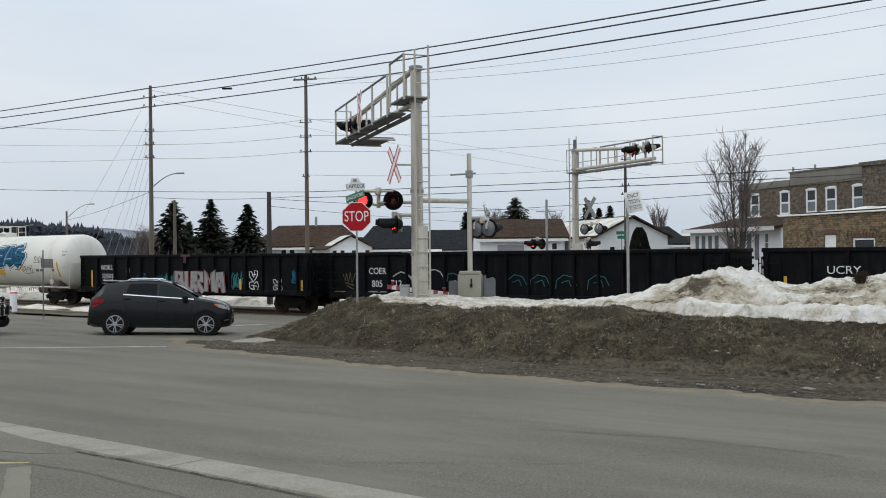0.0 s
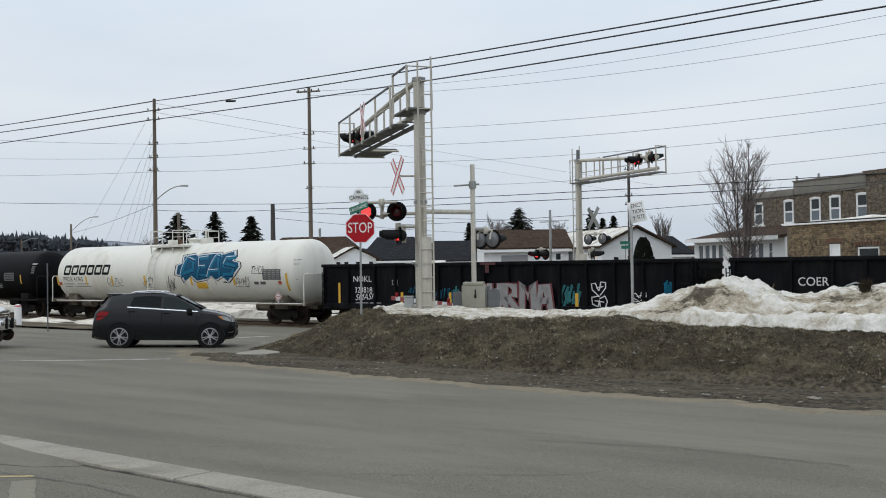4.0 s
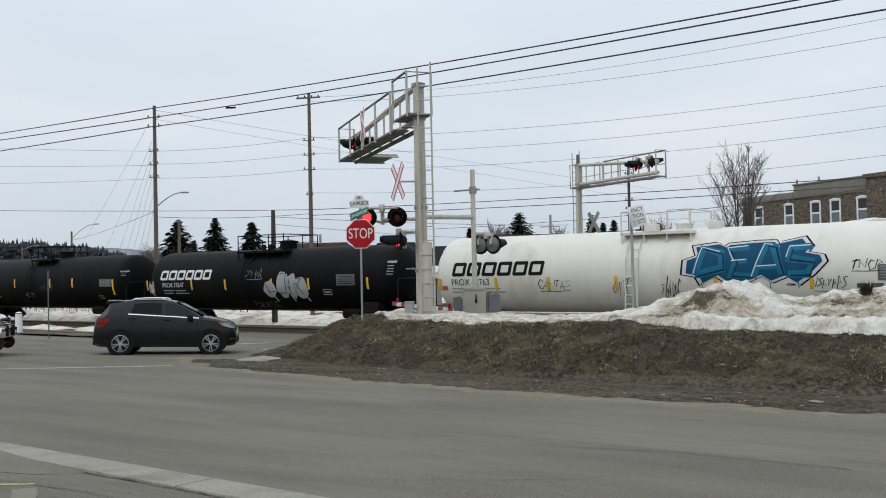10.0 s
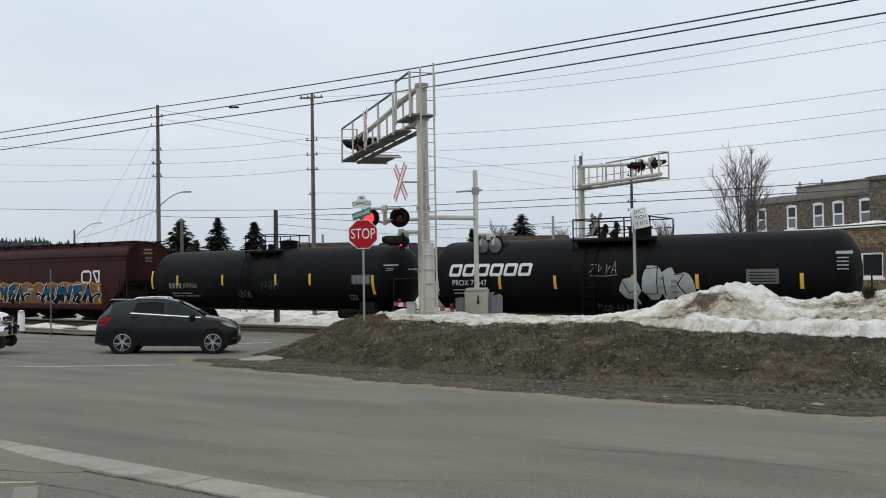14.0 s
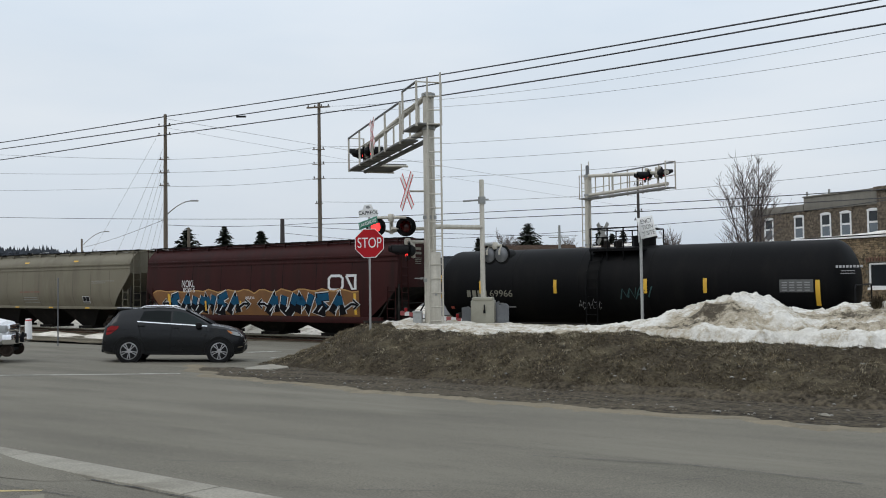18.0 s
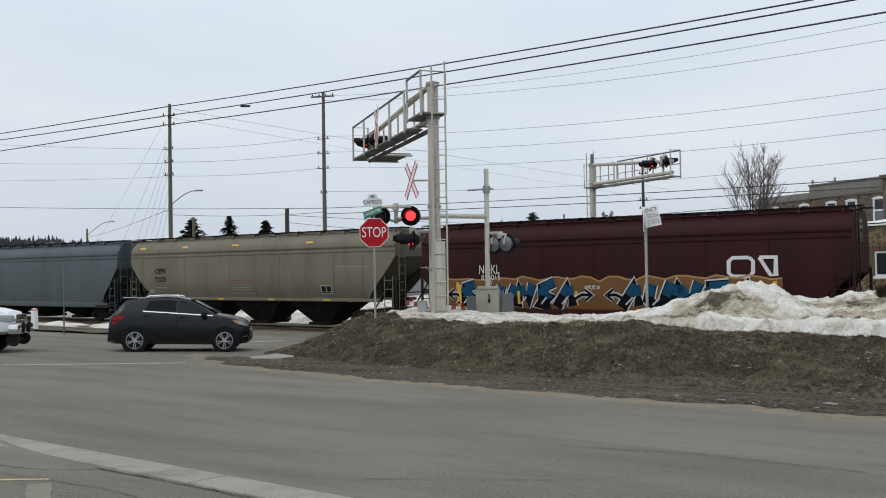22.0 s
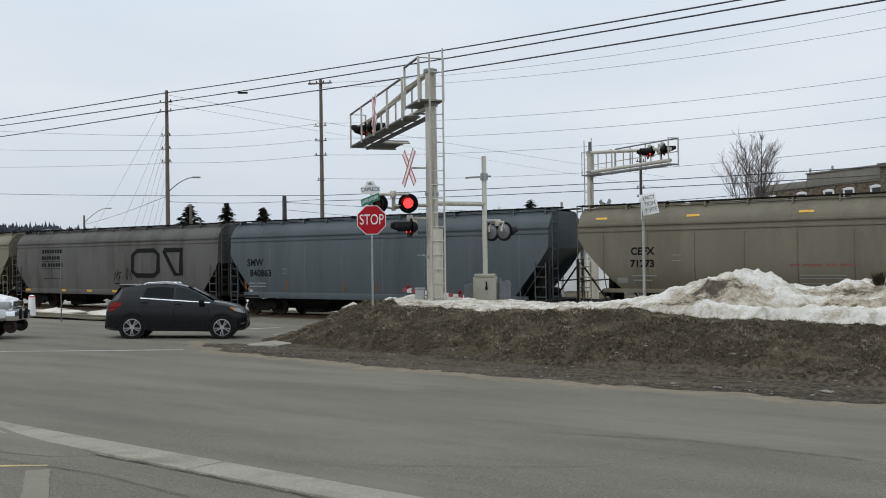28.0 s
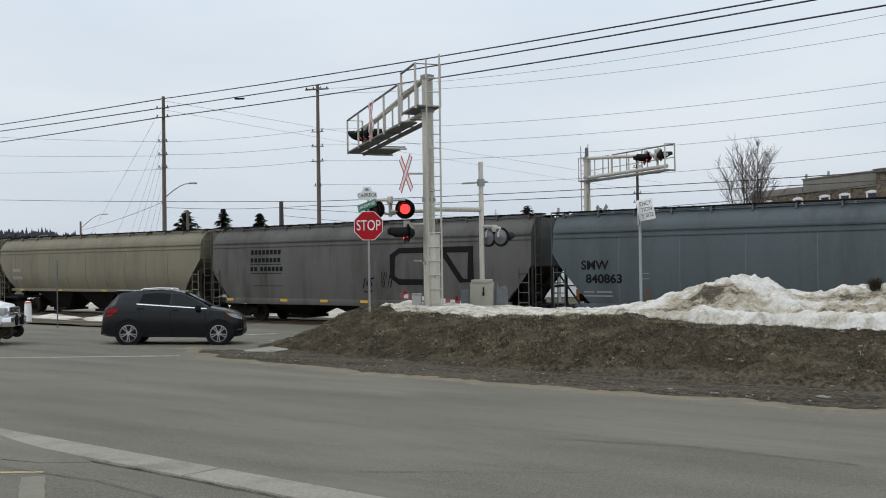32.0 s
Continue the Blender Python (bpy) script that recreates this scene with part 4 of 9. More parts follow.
# tank cars -----------------------------------------------------------
def tank_car(label, x, half, m, R=1.53, zc=2.5, reach=1.5):
    car = new_car("tank_car", label, x, half)
    e = half - 0.66
    side = lambda z: math.sqrt(max(0.01, R * R - (z - zc) ** 2))
    bm = B()
    prof = []
    for i in range(9):
        t = math.pi / 2 * i / 8
        prof.append((-e + 0.75 * (1 - math.sin(t)), max(0.02, R * math.cos(t))))
    prof = prof[::-1]
    prof = prof + [(-a, r) for a, r in prof[::-1]]
    lathe(bm, prof, "x", 64, (0, 0, zc))
    part("tank", bm, m, car)
    um = UNDER if m is TANK_BLACK else DIRTY_FRAME
    for k in (-e * 0.52, -e * 0.17, e * 0.17, e * 0.52):
        bm = B()
        lathe(bm, [(k - 0.03, R + 0.001), (k - 0.02, R + 0.005), (k + 0.02, R + 0.005), (k + 0.03, R + 0.001)], "x", 64, (0, 0, zc), close=False)
        part("weld_seam", bm, m, car)
    for s in (-1, 1):
        bm = B()
        box(bm, s * (half - 2.2) - 0.4, -1.25, 0.75, s * (half - 2.2) + 0.4, 1.25, 1.4, 0.03)
        part("bolster", bm, um, car)
        bm = B()
        box(bm, min(s * (half - 0.72), s * (half - 3.6)), -0.4, 0.72, max(s * (half - 0.72), s * (half - 3.6)), 0.4, 1.0, 0.02)
        part("stub_sill", bm, um, car)
        bm = B()
        box(bm, s * (half - 0.6) - 0.12, -1.45, 0.92, s * (half - 0.6) + 0.12, 1.45, 1.12, 0.02)
        part("end_sill", bm, um, car)
        bm = B()
        box(bm, min(s * (half - 0.6), s * (half - 2.9)), -1.45, 0.95, max(s * (half - 0.6), s * (half - 2.9)), -0.8, 1.0)
        part("end_platform", bm, um, car)
        bm = B()
        lathe(bm, [(-0.45, 0.22), (0.45, 0.22)], "x", 14, (s * (half - 3.4), -1.0, 0.86))
        part("brake_reservoir", bm, um, car)
    for s in (-1, 1):
        bm = B()
        ex = s * (half - 0.60)
        tube(bm, [(ex, -1.45, 0.95), (ex, -1.45, 2.32), (ex, -1.35, 2.42), (ex, 1.35, 2.42), (ex, 1.45, 2.32), (ex, 1.45, 0.95)], 0.028, 6)
        part("end_railing", bm, m if m is TANK_WHITE else BLACK, car)
    for s in (-1, 1):
        bm = B()
        tube(bm, [(-half + 0.8, s * 1.32, 1.02), (half - 0.8, s * 1.32, 1.02)], 0.035, 6)
        part("side_bar", bm, m if m is TANK_WHITE else UNDER, car)
    # manway, valves and platform on the top
    zt = zc + R
    bm = B()
    mr, mh = (0.30, 0.22) if m is TANK_WHITE else (0.42, 0.36)
    lathe(bm, [(zt - 0.1, mr), (zt + mh - 0.06, mr), (zt + mh - 0.06, mr + 0.05), (zt + mh, mr + 0.05), (zt + mh + 0.02, mr - 0.05), (zt + mh + 0.09, 0.05)], "z", 24, (0.62, 0.1, 0))
    part("manway", bm, m, car, "bolted round manway")
    for px, py in ((-0.5, 0.2), (-0.7, -0.25), (-0.2, -0.3)):
        bm = B()
        lathe(bm, [(zt - 0.1, 0.12), (zt + 0.18, 0.12), (zt + 0.24, 0.05)], "z", 12, (px, py, 0))
        part("valve", bm, RUST if m is TANK_WHITE else UNDER, car)
    bm = B()
    tube(bm, [(-0.95, -0.1, zt), (-0.95, -0.1, zt + 0.35), (-0.75, -0.1, zt + 0.35)], 0.06, 8)
    part("vent_pipe", bm, UNDER, car)
    for s in (-1, 1):
        bm = B()
        box(bm, -reach - 0.05, s * 0.95 - 0.28, zt - 0.20, reach + 0.05, s * 0.95 + 0.28, zt - 0.10)
        for px in (-reach, -reach * 0.33, reach * 0.33, reach):
            tube(bm, [(px, s * 1.15, zt - 0.6), (px, s * 1.2, zt - 0.12)], 0.03, 5)
        part("platform", bm, m, car)
    hz = zt + 0.66
    for s in (-1, 1):
        bm = B()
        for px in (-reach, -reach * 0.3, reach * 0.35, reach):
            tube(bm, [(px, s * 1.2, zt - 0.12), (px, s * 1.2, hz)], 0.026, 6)
        for a, b in ((-reach, -reach * 0.3), (reach * 0.35, reach)) if m is TANK_WHITE else ((-reach, reach),):
            tube(bm, [(a, s * 1.2, hz), (b, s * 1.2, hz)], 0.026, 6)
            tube(bm, [(a, s * 1.2, hz - 0.34), (b, s * 1.2, hz - 0.34)], 0.016, 6)
        tube(bm, [(s * reach, -1.2, hz), (s * reach, 1.2, hz)], 0.026, 6)
        part("platform_railing", bm, m, car)
    if m is TANK_WHITE:
        bm = B()
        box(bm, -0.55, -0.7, zt - 0.08, -0.12, -0.25, zt + 0.20, 0.03)
        part("valve_housing", bm, m, car, "cream steel valve housing")
        bm = B()
        tube(bm, [(reach + 0.55, -0.2, zt - 0.1), (reach + 0.55, -0.2, zt + 0.62), (reach + 0.75, -0.2, zt + 0.62)], 0.05, 8)
        box(bm, reach + 0.35, -0.4, zt - 0.08, reach + 0.8, 0.1, zt + 0.24, 0.03)
        part("relief_valve", bm, m, car, "cream relief valve with a bent pipe")
    bm = B()
    for k in (-0.22, 0.22):
        pts = [(k - 0.75, -(side(z) if z > zc else R) - 0.10, z) for z in (0.9, 1.4, 2.0, 2.5, 3.0, 3.4, 3.7, 3.9)]
        tube(bm, pts, 0.024, 6)
    for i in range(9):
        z = 1.05 + i * 0.33
        y = -(side(z) if z > zc else R) - 0.10
        tube(bm, [(-0.97, y, z), (-0.53, y, z)], 0.018, 6)
    part("ladder", bm, m, car)
    return car, side, e


# covered hoppers -----------------------------------------------------
def hopper_car(label, x, half, m, ribs=0, curve=0.07, shoulder=3.85, cut=(1.35, 1.45), zb=1.05, tuck=0.0):
    car = new_car("hopper_car", label, x, half)
    e = half - 0.45
    W = 1.52

    def side(z):
        if z <= shoulder:
            if z < 2.4 and tuck:
                return W - tuck * ((2.4 - z) / (2.4 - zb)) ** 2
            return W - curve * ((z - 2.4) / 1.3) ** 2
        k = min(1, (z - shoulder) / (4.5 - shoulder))
        return (W - curve * ((shoulder - 2.4) / 1.3) ** 2) * (1 - 0.36 * k ** 1.9)

    dx, dz = cut
    zc = zb + dz
    zs = sorted(z for z in {zb, 1.4, 1.8, 2.2, 2.6, 3.0, 3.4, round(zc, 3), shoulder, 3.98, 4.12, 4.26, 4.38, 4.46, 4.5} if z >= zb)
    bm = B()
    for s in (-1, 1):
        rows = []
        for z in zs:
            end = e - dx * max(0, 1 - (z - zb) / dz) ** 1.15
            n = 12
            rows.append([bm.verts.new((-end + 2 * end * i / n, s * side(z), z)) for i in range(n + 1)])
        for u, v in zip(rows, rows[1:]):
            for i in range(12):
                bm.faces.new((u[i], u[i + 1], v[i + 1], v[i]))
        # roof half
        mid = [bm.verts.new((-e + 2 * e * i / 12, 0, 4.58)) for i in range(13)]
        for i in range(12):
            bm.faces.new((rows[-1][i], rows[-1][i + 1], mid[i + 1], mid[i]))
    for s in (-1, 1):
        # end wall and slope sheet
        top = [bm.verts.new((s * e, k * side(z), z)) for k, z in [(-1, z) for z in zs if z >= zc - 0.01] + [(1, z) for z in reversed(zs) if z >= zc - 0.01]]
        bm.faces.new(top)
        low = B()
        low.faces.new([low.verts.new(p) for p in ((s * e, -side(zc), zc), (s * e, side(zc), zc), (s * (e - dx - 1.2), side(zb), zb - 0.1), (s * (e - dx - 1.2), -side(zb), zb - 0.1))])
        # red and grey cars: the recess's shade is coloured in along with soot
        part("slope_sheet", low, m if m in (HOP_TAN, HOP_BEIGE, HOP_BLUE) else SOOT_SHADE, car, "grimy sloping end sheet")
    bmesh.ops.remove_doubles(bm, verts=bm.verts, dist=0.002)
    part("body", bm, m, car)
    for s in (-1, 1):
        bm = B()
        box(bm, -e + 0.9, s * side(zb + 0.05) - 0.07, zb - (0.19 if not tuck else 0.06), e - 0.9, s * side(zb + 0.05) + 0.07, zb + 0.09, 0.015)
        part("side_sill", bm, m, car)
        bm = B()
        box(bm, -e, s * (side(shoulder) + 0.005) - 0.05, shoulder - 0.06, e, s * (side(shoulder) + 0.005) + 0.05, shoulder + 0.05, 0.015)
        box(bm, -e, s * (side(shoulder - 0.22) + 0.0) - 0.03, shoulder - 0.26, e, s * side(shoulder - 0.22) + 0.03, shoulder - 0.18, 0.01)
        part("belt_rail", bm, m, car)
    if ribs:
        bm = B()
        rows = [[bm.verts.new(p) for p in ((-0.03, -side(z) + 0.01, z), (-0.018, -side(z) - 0.022, z), (0.018, -side(z) - 0.022, z), (0.03, -side(z) + 0.01, z))] for z in (1.1, 1.4, 1.8, 2.2, 2.6, 3.0, 3.4, 3.6)]
        for a, b in zip(rows, rows[1:]):
            for q in range(3):
                bm.faces.new((a[q], a[q + 1], b[q + 1], b[q]))
        rib = part("side_post", bm, m, car)
        for i in range(ribs):
            for s in (-1, 1):
                o = rib if i == 0 and s == -1 else new("side_post", rib.data)
                o.parent = car
                o.matrix_basis = pose(-(e - 1.7) + 2 * (e - 1.7) * i / (ribs - 1), 0, 0, 0, 0, 0 if s < 0 else 180)
    # hatches, running boards on brackets
    bm = B()
    box(bm, -0.72, -0.32, 4.54, 0.72, 0.32, 4.65, 0.03)
    hatch = part("roof_hatch", bm, m, car)
    for i in range(10):
        o = hatch if i == 0 else new("roof_hatch", hatch.data)
        o.parent = car
        o.location.x = -e + 1.0 + (2 * e - 2.0) * i / 9
    for s in (-1, 1):
        bm = B()
        box(bm, -e - 0.25, s * 0.85 - 0.22, 4.60, e + 0.25, s * 0.85 + 0.22, 4.64)
        for i in range(34):
            k = -e + 2 * e * i / 33
            box(bm, k - 0.015, s * 0.85 - 0.21, 4.64, k + 0.015, s * 0.85 + 0.21, 4.655)
        part("running_board", bm, UNDER, car, "dark steel grating walkway")
        bm = B()
        prism(bm, [(s * 0.7, 4.54), (s * 0.7, 4.598), (s * 1.07, 4.598), (s * 1.12, 4.40), (s * 1.06, 4.40), (s * 1.0, 4.54)], "x", -0.025, 0.025)
        br = part("board_bracket", bm, m, car, smooth=False)
        for i in range(13):
            o = br if i == 0 else new("board_bracket", br.data)
            o.parent = car
            o.location.x = -e + 0.3 + (2 * e - 0.6) * i / 12
    # discharge hoppers
    for k in (-3.9, 0, 3.9):
        bm = B()
        a = [bm.verts.new((k + p * 1.85, q * (1.4 - tuck), zb + 0.01)) for p, q in ((-1, -1), (1, -1), (1, 1), (-1, 1))]
        b = [bm.verts.new((k + p * 0.55, q * 0.5, 0.32)) for p, q in ((-1, -1), (1, -1), (1, 1), (-1, 1))]
        for i in range(4):
            bm.faces.new((a[i], a[(i + 1) % 4], b[(i + 1) % 4], b[i]))
        bm.faces.new(b)
        box(bm, k - 0.6, -0.75, 0.2, k + 0.6, 0.75, 0.34)
        part("discharge_hopper", bm, UNDER, car)
    # end frames, platforms, ladders
    for s in (-1, 1):
        bm = B()
        box(bm, min(s * (e + 0.12), s * (e - 1.9)), -1.5, 0.9, max(s * (e + 0.12), s * (e - 1.9)), 1.5, 1.0)
        for yy in (-1.46, 1.46):
            tube(bm, [(s * (e + 0.04), yy, 0.95), (s * (e + 0.04), yy, 2.6)], 0.05, 6)
            tube(bm, [(s * (e - 1.2), yy, 0.95), (s * (e - 0.1), yy, 2.45)], 0.035, 6)
        tube(bm, [(s * (e + 0.04), -1.46, 1.75), (s * (e + 0.04), 1.46, 1.75)], 0.03, 6)
        box(bm, s * (e - 0.9) - 0.05, -0.5, 0.95, s * (e - 0.9) + 0.05, 0.5, 2.3)
        part("end_frame", bm, SOOT_SHADE, car, "grimy end frame")
        ladder(car, s * (e - 0.3), -1.55, 0.55, 2.5, 0.45, m=m)
        ladder(car, s * (e + 0.1), -1.1, 0.95, 4.6, 0.45, "y", m)
        bm = B()
        lathe(bm, [(-0.35, 0.16), (0.35, 0.16)], "y", 14, (s * (e - 0.55), 0, 1.3))
        part("air_tank", bm, UNDER, car)
    return car, side, e


# the cars, from the head of the train backwards: middle and half length at the start
J = (11.0, -7.6, -26.3, -44.45, -64.7, -82.4, -99.5, -117.05, -135.85, -153.8, -172.4, -190.9, -209.4)
mid = [(a + b) / 2 for a, b in zip(J, J[1:])]
hl = [(a - b) / 2 for a, b in zip(J, J[1:])]


def wordmark(car, x0, x1, z0, z1, side, m, slant=0.18, n=6):
    """An owner's name mark as plain slanted rings, no letters."""
    w = (x1 - x0) / n
    t = (z1 - z0) * 0.24
    for i in range(n):
        bm = B()
        a, b = x0 + w * i + w * 0.06, x0 + w * (i + 1) - w * 0.06
        sl = lambda x, z: (x + slant * (z - z0), z)
        out = [sl(a + 0.06, z0), sl(b - 0.06, z0), sl(b, z0 + 0.06), sl(b, z1 - 0.06), sl(b - 0.06, z1), sl(a + 0.06, z1), sl(a, z1 - 0.06), sl(a, z0 + 0.06)]
        inn = [sl(a + t, z0 + t), sl(b - t, z0 + t), sl(b - t, z0 + t), sl(b - t, z1 - t), sl(b - t, z1 - t), sl(a + t, z1 - t), sl(a + t, z1 - t), sl(a + t, z0 + t)]
        u = [bm.verts.new((*p, 0)) for p in out]
        v = [bm.verts.new((*p, 0)) for p in inn]
        for k in range(8):
            q = (u[k], u[(k + 1) % 8], v[(k + 1) % 8], v[k])
            bm.faces.new(q)
        bmesh.ops.remove_doubles(bm, verts=bm.verts, dist=0.0005)
        part("mark_block", lay(bm, side, 0.008, 0.08), m, car, "slanted ring of the owner's mark", smooth=False)


def jag(bm, pts, mi, z, grow=0.0):
    """A filled jagged outline, grown outwards from its middle."""
    cx, cz = sum(p[0] for p in pts) / len(pts), sum(p[1] for p in pts) / len(pts)
    f = bm.faces.new([bm.verts.new((cx + (p[0] - cx) * (1 + grow * 0.6), cz + (p[1] - cz) * (1 + grow), z)) for p in pts])
    f.material_index = mi
    bmesh.ops.triangulate(bm, faces=[f])


g1, fs, ge = gondola("black steel gondola car with ribbed sides and white lettering", mid[0], hl[0])
words(g1, "UCRY", -4.45 - mid[0], 2.1, 0.25, fs, INK_WHITE, stretch=1.1, off=0.15)
marks(g1, (-6.3 - mid[0], 0, ge - 1.2), 1.2, 1.9, fs)

g2, fs, ge = gondola("black steel gondola car with pale graffiti along its side", mid[1], hl[1], (1.94, 3.2, 0.96))
k = mid[1]
words(g2, "COER", -23.1 - k, 2.01, 0.27, fs, INK_WHITE, off=0.01, stretch=0.92)
words(g2, "805", -23.12 - k, 1.46, 0.27, fs, INK_WHITE, off=0.01)
words(g2, "712", -22.1 - k, 1.48, 0.27, fs, INK_WHITE, off=0.01)
bars(g2, [(-23.6 - k, 1.08, -23.1 - k, 1.15), (-22.98 - k, 1.08, -22.6 - k, 1.15)], fs, INK_GREY)
bm = B()
for pts in (((-25.0, 1.88), (-24.9, 1.55), (-24.82, 1.92)), ((-24.82, 1.92), (-24.72, 1.5), (-24.6, 1.95)), ((-24.6, 1.95), (-24.52, 1.48), (-24.31, 1.95)), ((-24.9, 1.5), (-24.4, 1.38)), ((-24.8, 1.38), (-24.4, 1.2))):
    stroke(bm, [(a - k, b) for a, b in pts], 0.05)
part("graffiti", lay(bm, fs, 0.010), mat("dull_ochre_spray", (0.075, 0.055, 0.02), 0.7, var=0.5, bump=0), g2, "faded ochre sprayed crown", smooth=False)
bm = B()
for pts in (((-22.27, 1.78), (-22.09, 1.9), (-21.86, 1.99), (-21.53, 1.91), (-21.31, 1.68), (-21.18, 1.45), (-21.1, 1.16)), ((-21.53, 1.9), (-21.33, 1.76), (-21.1, 1.78)), ((-21.33, 1.76), (-21.2, 1.91), (-20.91, 1.99), (-20.69, 1.89), (-20.48, 1.58), (-20.38, 1.21)), ((-20.5, 1.9), (-20.39, 2.07), (-20.11, 2.09), (-19.86, 1.99), (-19.69, 1.74), (-19.66, 1.54), (-19.74, 1.28))):
    stroke(bm, [(a - k, b) for a, b in pts], 0.05)
part("graffiti", lay(bm, fs, 0.012), SPRAY_GREY, g2, "pale grey sprayed arcs", smooth=False)
bm = B()
stroke(bm, [(a - k, b) for a, b in ((-19.66, 1.6), (-19.53, 1.62), (-19.48, 1.91), (-19.21, 1.95), (-18.97, 1.83), (-18.93, 1.59))], 0.035)
part("graffiti", lay(bm, fs, 0.012), SPRAY_TEAL, g2, "thin teal sprayed arc", smooth=False)
for x in (-16.3, -15.3, -14.2, -12.9):
    bm = B()
    stroke(bm, [(x - k - 0.45, 1.35), (x - k - 0.4, 1.7), (x - k - 0.1, 1.9), (x - k + 0.25, 1.82), (x - k + 0.42, 1.5)], 0.03)
    stroke(bm, [(x - k - 0.2, 1.6), (x - k + 0.1, 1.7), (x - k + 0.2, 1.45)], 0.025)
    part("graffiti", lay(bm, fs, 0.012), SPRAY_TEAL, g2, "thin teal sprayed arc", smooth=False)
bars(g2, [(-10.7 - k, 1.35, -10.2 - k, 1.4), (-10.1 - k, 1.35, -9.8 - k, 1.4), (-10.7 - k, 1.58, -9.8 - k, 1.6)], fs, INK_GREY)
marks(g2, (-25.3 - k, ge - 0.5), 1.0, 1.12, fs, 0.8)

g3, fs, ge = gondola("black steel gondola car with red and teal graffiti", mid[2], hl[2], (1.49, 2.96, 1.1))
k = mid[2]
words(g3, "NOKL", -41.62 - k, 2.16, 0.26, fs, INK_WHITE, off=0.01)
words(g3, "323818", -41.56 - k, 1.68, 0.25, fs, INK_WHITE, stretch=0.92, off=0.012)
bm = text_bm("SMASH", 0.27)
for v in bm.verts:
    v.co = (v.co.x * 0.95 + 0.3 * v.co.y - 41.42 - k, v.co.y + 1.38 + 0.05 * v.co.x, 0)
part("lettering", lay(bm, fs, 0.011), INK_WHITE, g3, "slanting hand-painted white word", smooth=False)
bars(g3, [(-42.0 - k, 1.1, -41.3 - k, 1.15), (-41.2 - k, 1.1, -40.6 - k, 1.15)], fs, INK_GREY)
bars(g3, [(-40.0 - k, 1.9, -39.7 - k, 1.93), (-40.0 - k, 2.1, -39.7 - k, 2.13), (-40.0 - k, 1.9, -39.97 - k, 2.13), (-39.73 - k, 1.9, -39.7 - k, 2.13)], fs, INK_GREY)
scrawl(g3, -38.75 - k, 1.72, 0.8, 0.35, 16, fs, SPRAY_BLUE, 0.028, 6)
scrawl(g3, -38.6 - k, 1.32, 0.8, 0.35, 19, fs, SPRAY_BLUE, 0.028, 6)
scrawl(g3, -37.35 - k, 1.55, 0.85, 0.6, 17, fs, SPRAY_BLUE, 0.032, 5)
mat("dark_red_spray", (0.13, 0.022, 0.026), 0.6, var=0.3, bump=0)
mat("silver_spray", (0.25, 0.24, 0.235), 0.5, var=0.35, scale=3, bump=0)
BUBBLE = ((((0.05, 0), (0.05, 1), (0.5, 0.92), (0.5, 0.62), (0.15, 0.52), (0.62, 0.42), (0.6, 0.06), (0.05, 0)),), (((0.08, 1), (0.1, 0.2), (0.35, 0.0), (0.58, 0.2), (0.6, 1)),),
          (((0.08, 0), (0.05, 1), (0.52, 0.92), (0.52, 0.58), (0.15, 0.5), (0.66, 0.0)),), (((0.08, 0), (0.1, 1), (0.38, 0.45), (0.62, 1), (0.66, 0.0)),), (((0.05, 0), (0.22, 0.95), (0.45, 0.95), (0.66, 0)), ((0.15, 0.38), (0.58, 0.38))))
for i, form in enumerate(BUBBLE):
    for nm, wd, sp in (("dark_red_spray", 0.36, 0.0), ("silver_spray", 0.24, 0.006)):
        bm = B()
        for pts in form:
            stroke(bm, [(-35.95 - k + 0.72 * i + 0.06 + a * 0.9, 0.93 + 0.05 * (i % 2) + b * 1.0) for a, b in pts], wd, 0, sp + 0.0012 * i)
        part("graffiti_letter", lay(bm, fs, 0.135, 0.5), bpy.data.materials[nm], g3, "silver sprayed letter" if sp else "dark red outline of a letter", smooth=False)
scrawl(g3, -36.6 - k, 1.45, 0.8, 0.9, 12, fs, SPRAY_TEAL, 0.09)
scrawl(g3, -31.7 - k, 1.5, 0.8, 0.9, 18, fs, SPRAY_TEAL, 0.09)
# a looped figure like a moth, and a smaller one beside it
for cx, cz, sx, sz, th in ((-30.5, 1.55, 0.62, 0.5, 0.04), (-28.95, 1.35, 0.6, 0.3, 0.03)):
    bm = B()
    for loop in (((0, -.15), (-.45, .35), (-.5, .8), (-.25, .85), (-.05, .3)), ((0, .3), (.1, .95), (.4, .9), (.4, .5), (.05, -.05)), ((0, -.1), (-.5, -.2), (-.45, -.7), (-.1, -.9), (0, -.4)), ((0, -.3), (.35, -.1), (.5, -.5), (.35, -1), (.05, -.95), (0, -.45)), ((-.2, .5), (.25, .6)), ((-.3, -.45), (.3, -.55))):
        stroke(bm, [(cx - k + a * sx, cz + b * sz) for a, b in loop], th)
    part("graffiti", lay(bm, fs, 0.010), INK_WHITE, g3, "white sprayed looped figure", smooth=False)
bm = B()
box(bm, -35.55 - k, -1.565, 2.71, -34.85 - k, -1.561, 2.83)
box(bm, -35.3 - k, -1.612, 2.4, -35.12 - k, -1.604, 2.70)
part("graffiti", bm, mat("faded_red_spray", (0.07, 0.022, 0.024), 0.7, var=0.4, bump=0), g3, "faded red paint on the rim", smooth=False)
scrawl(g3, -27.9 - k, 1.8, 0.4, 0.6, 15, fs, SPRAY_BLUE, 0.06)
marks(g3, (-42.92 - k,), 1.05, 2.0, fs, 0.12)
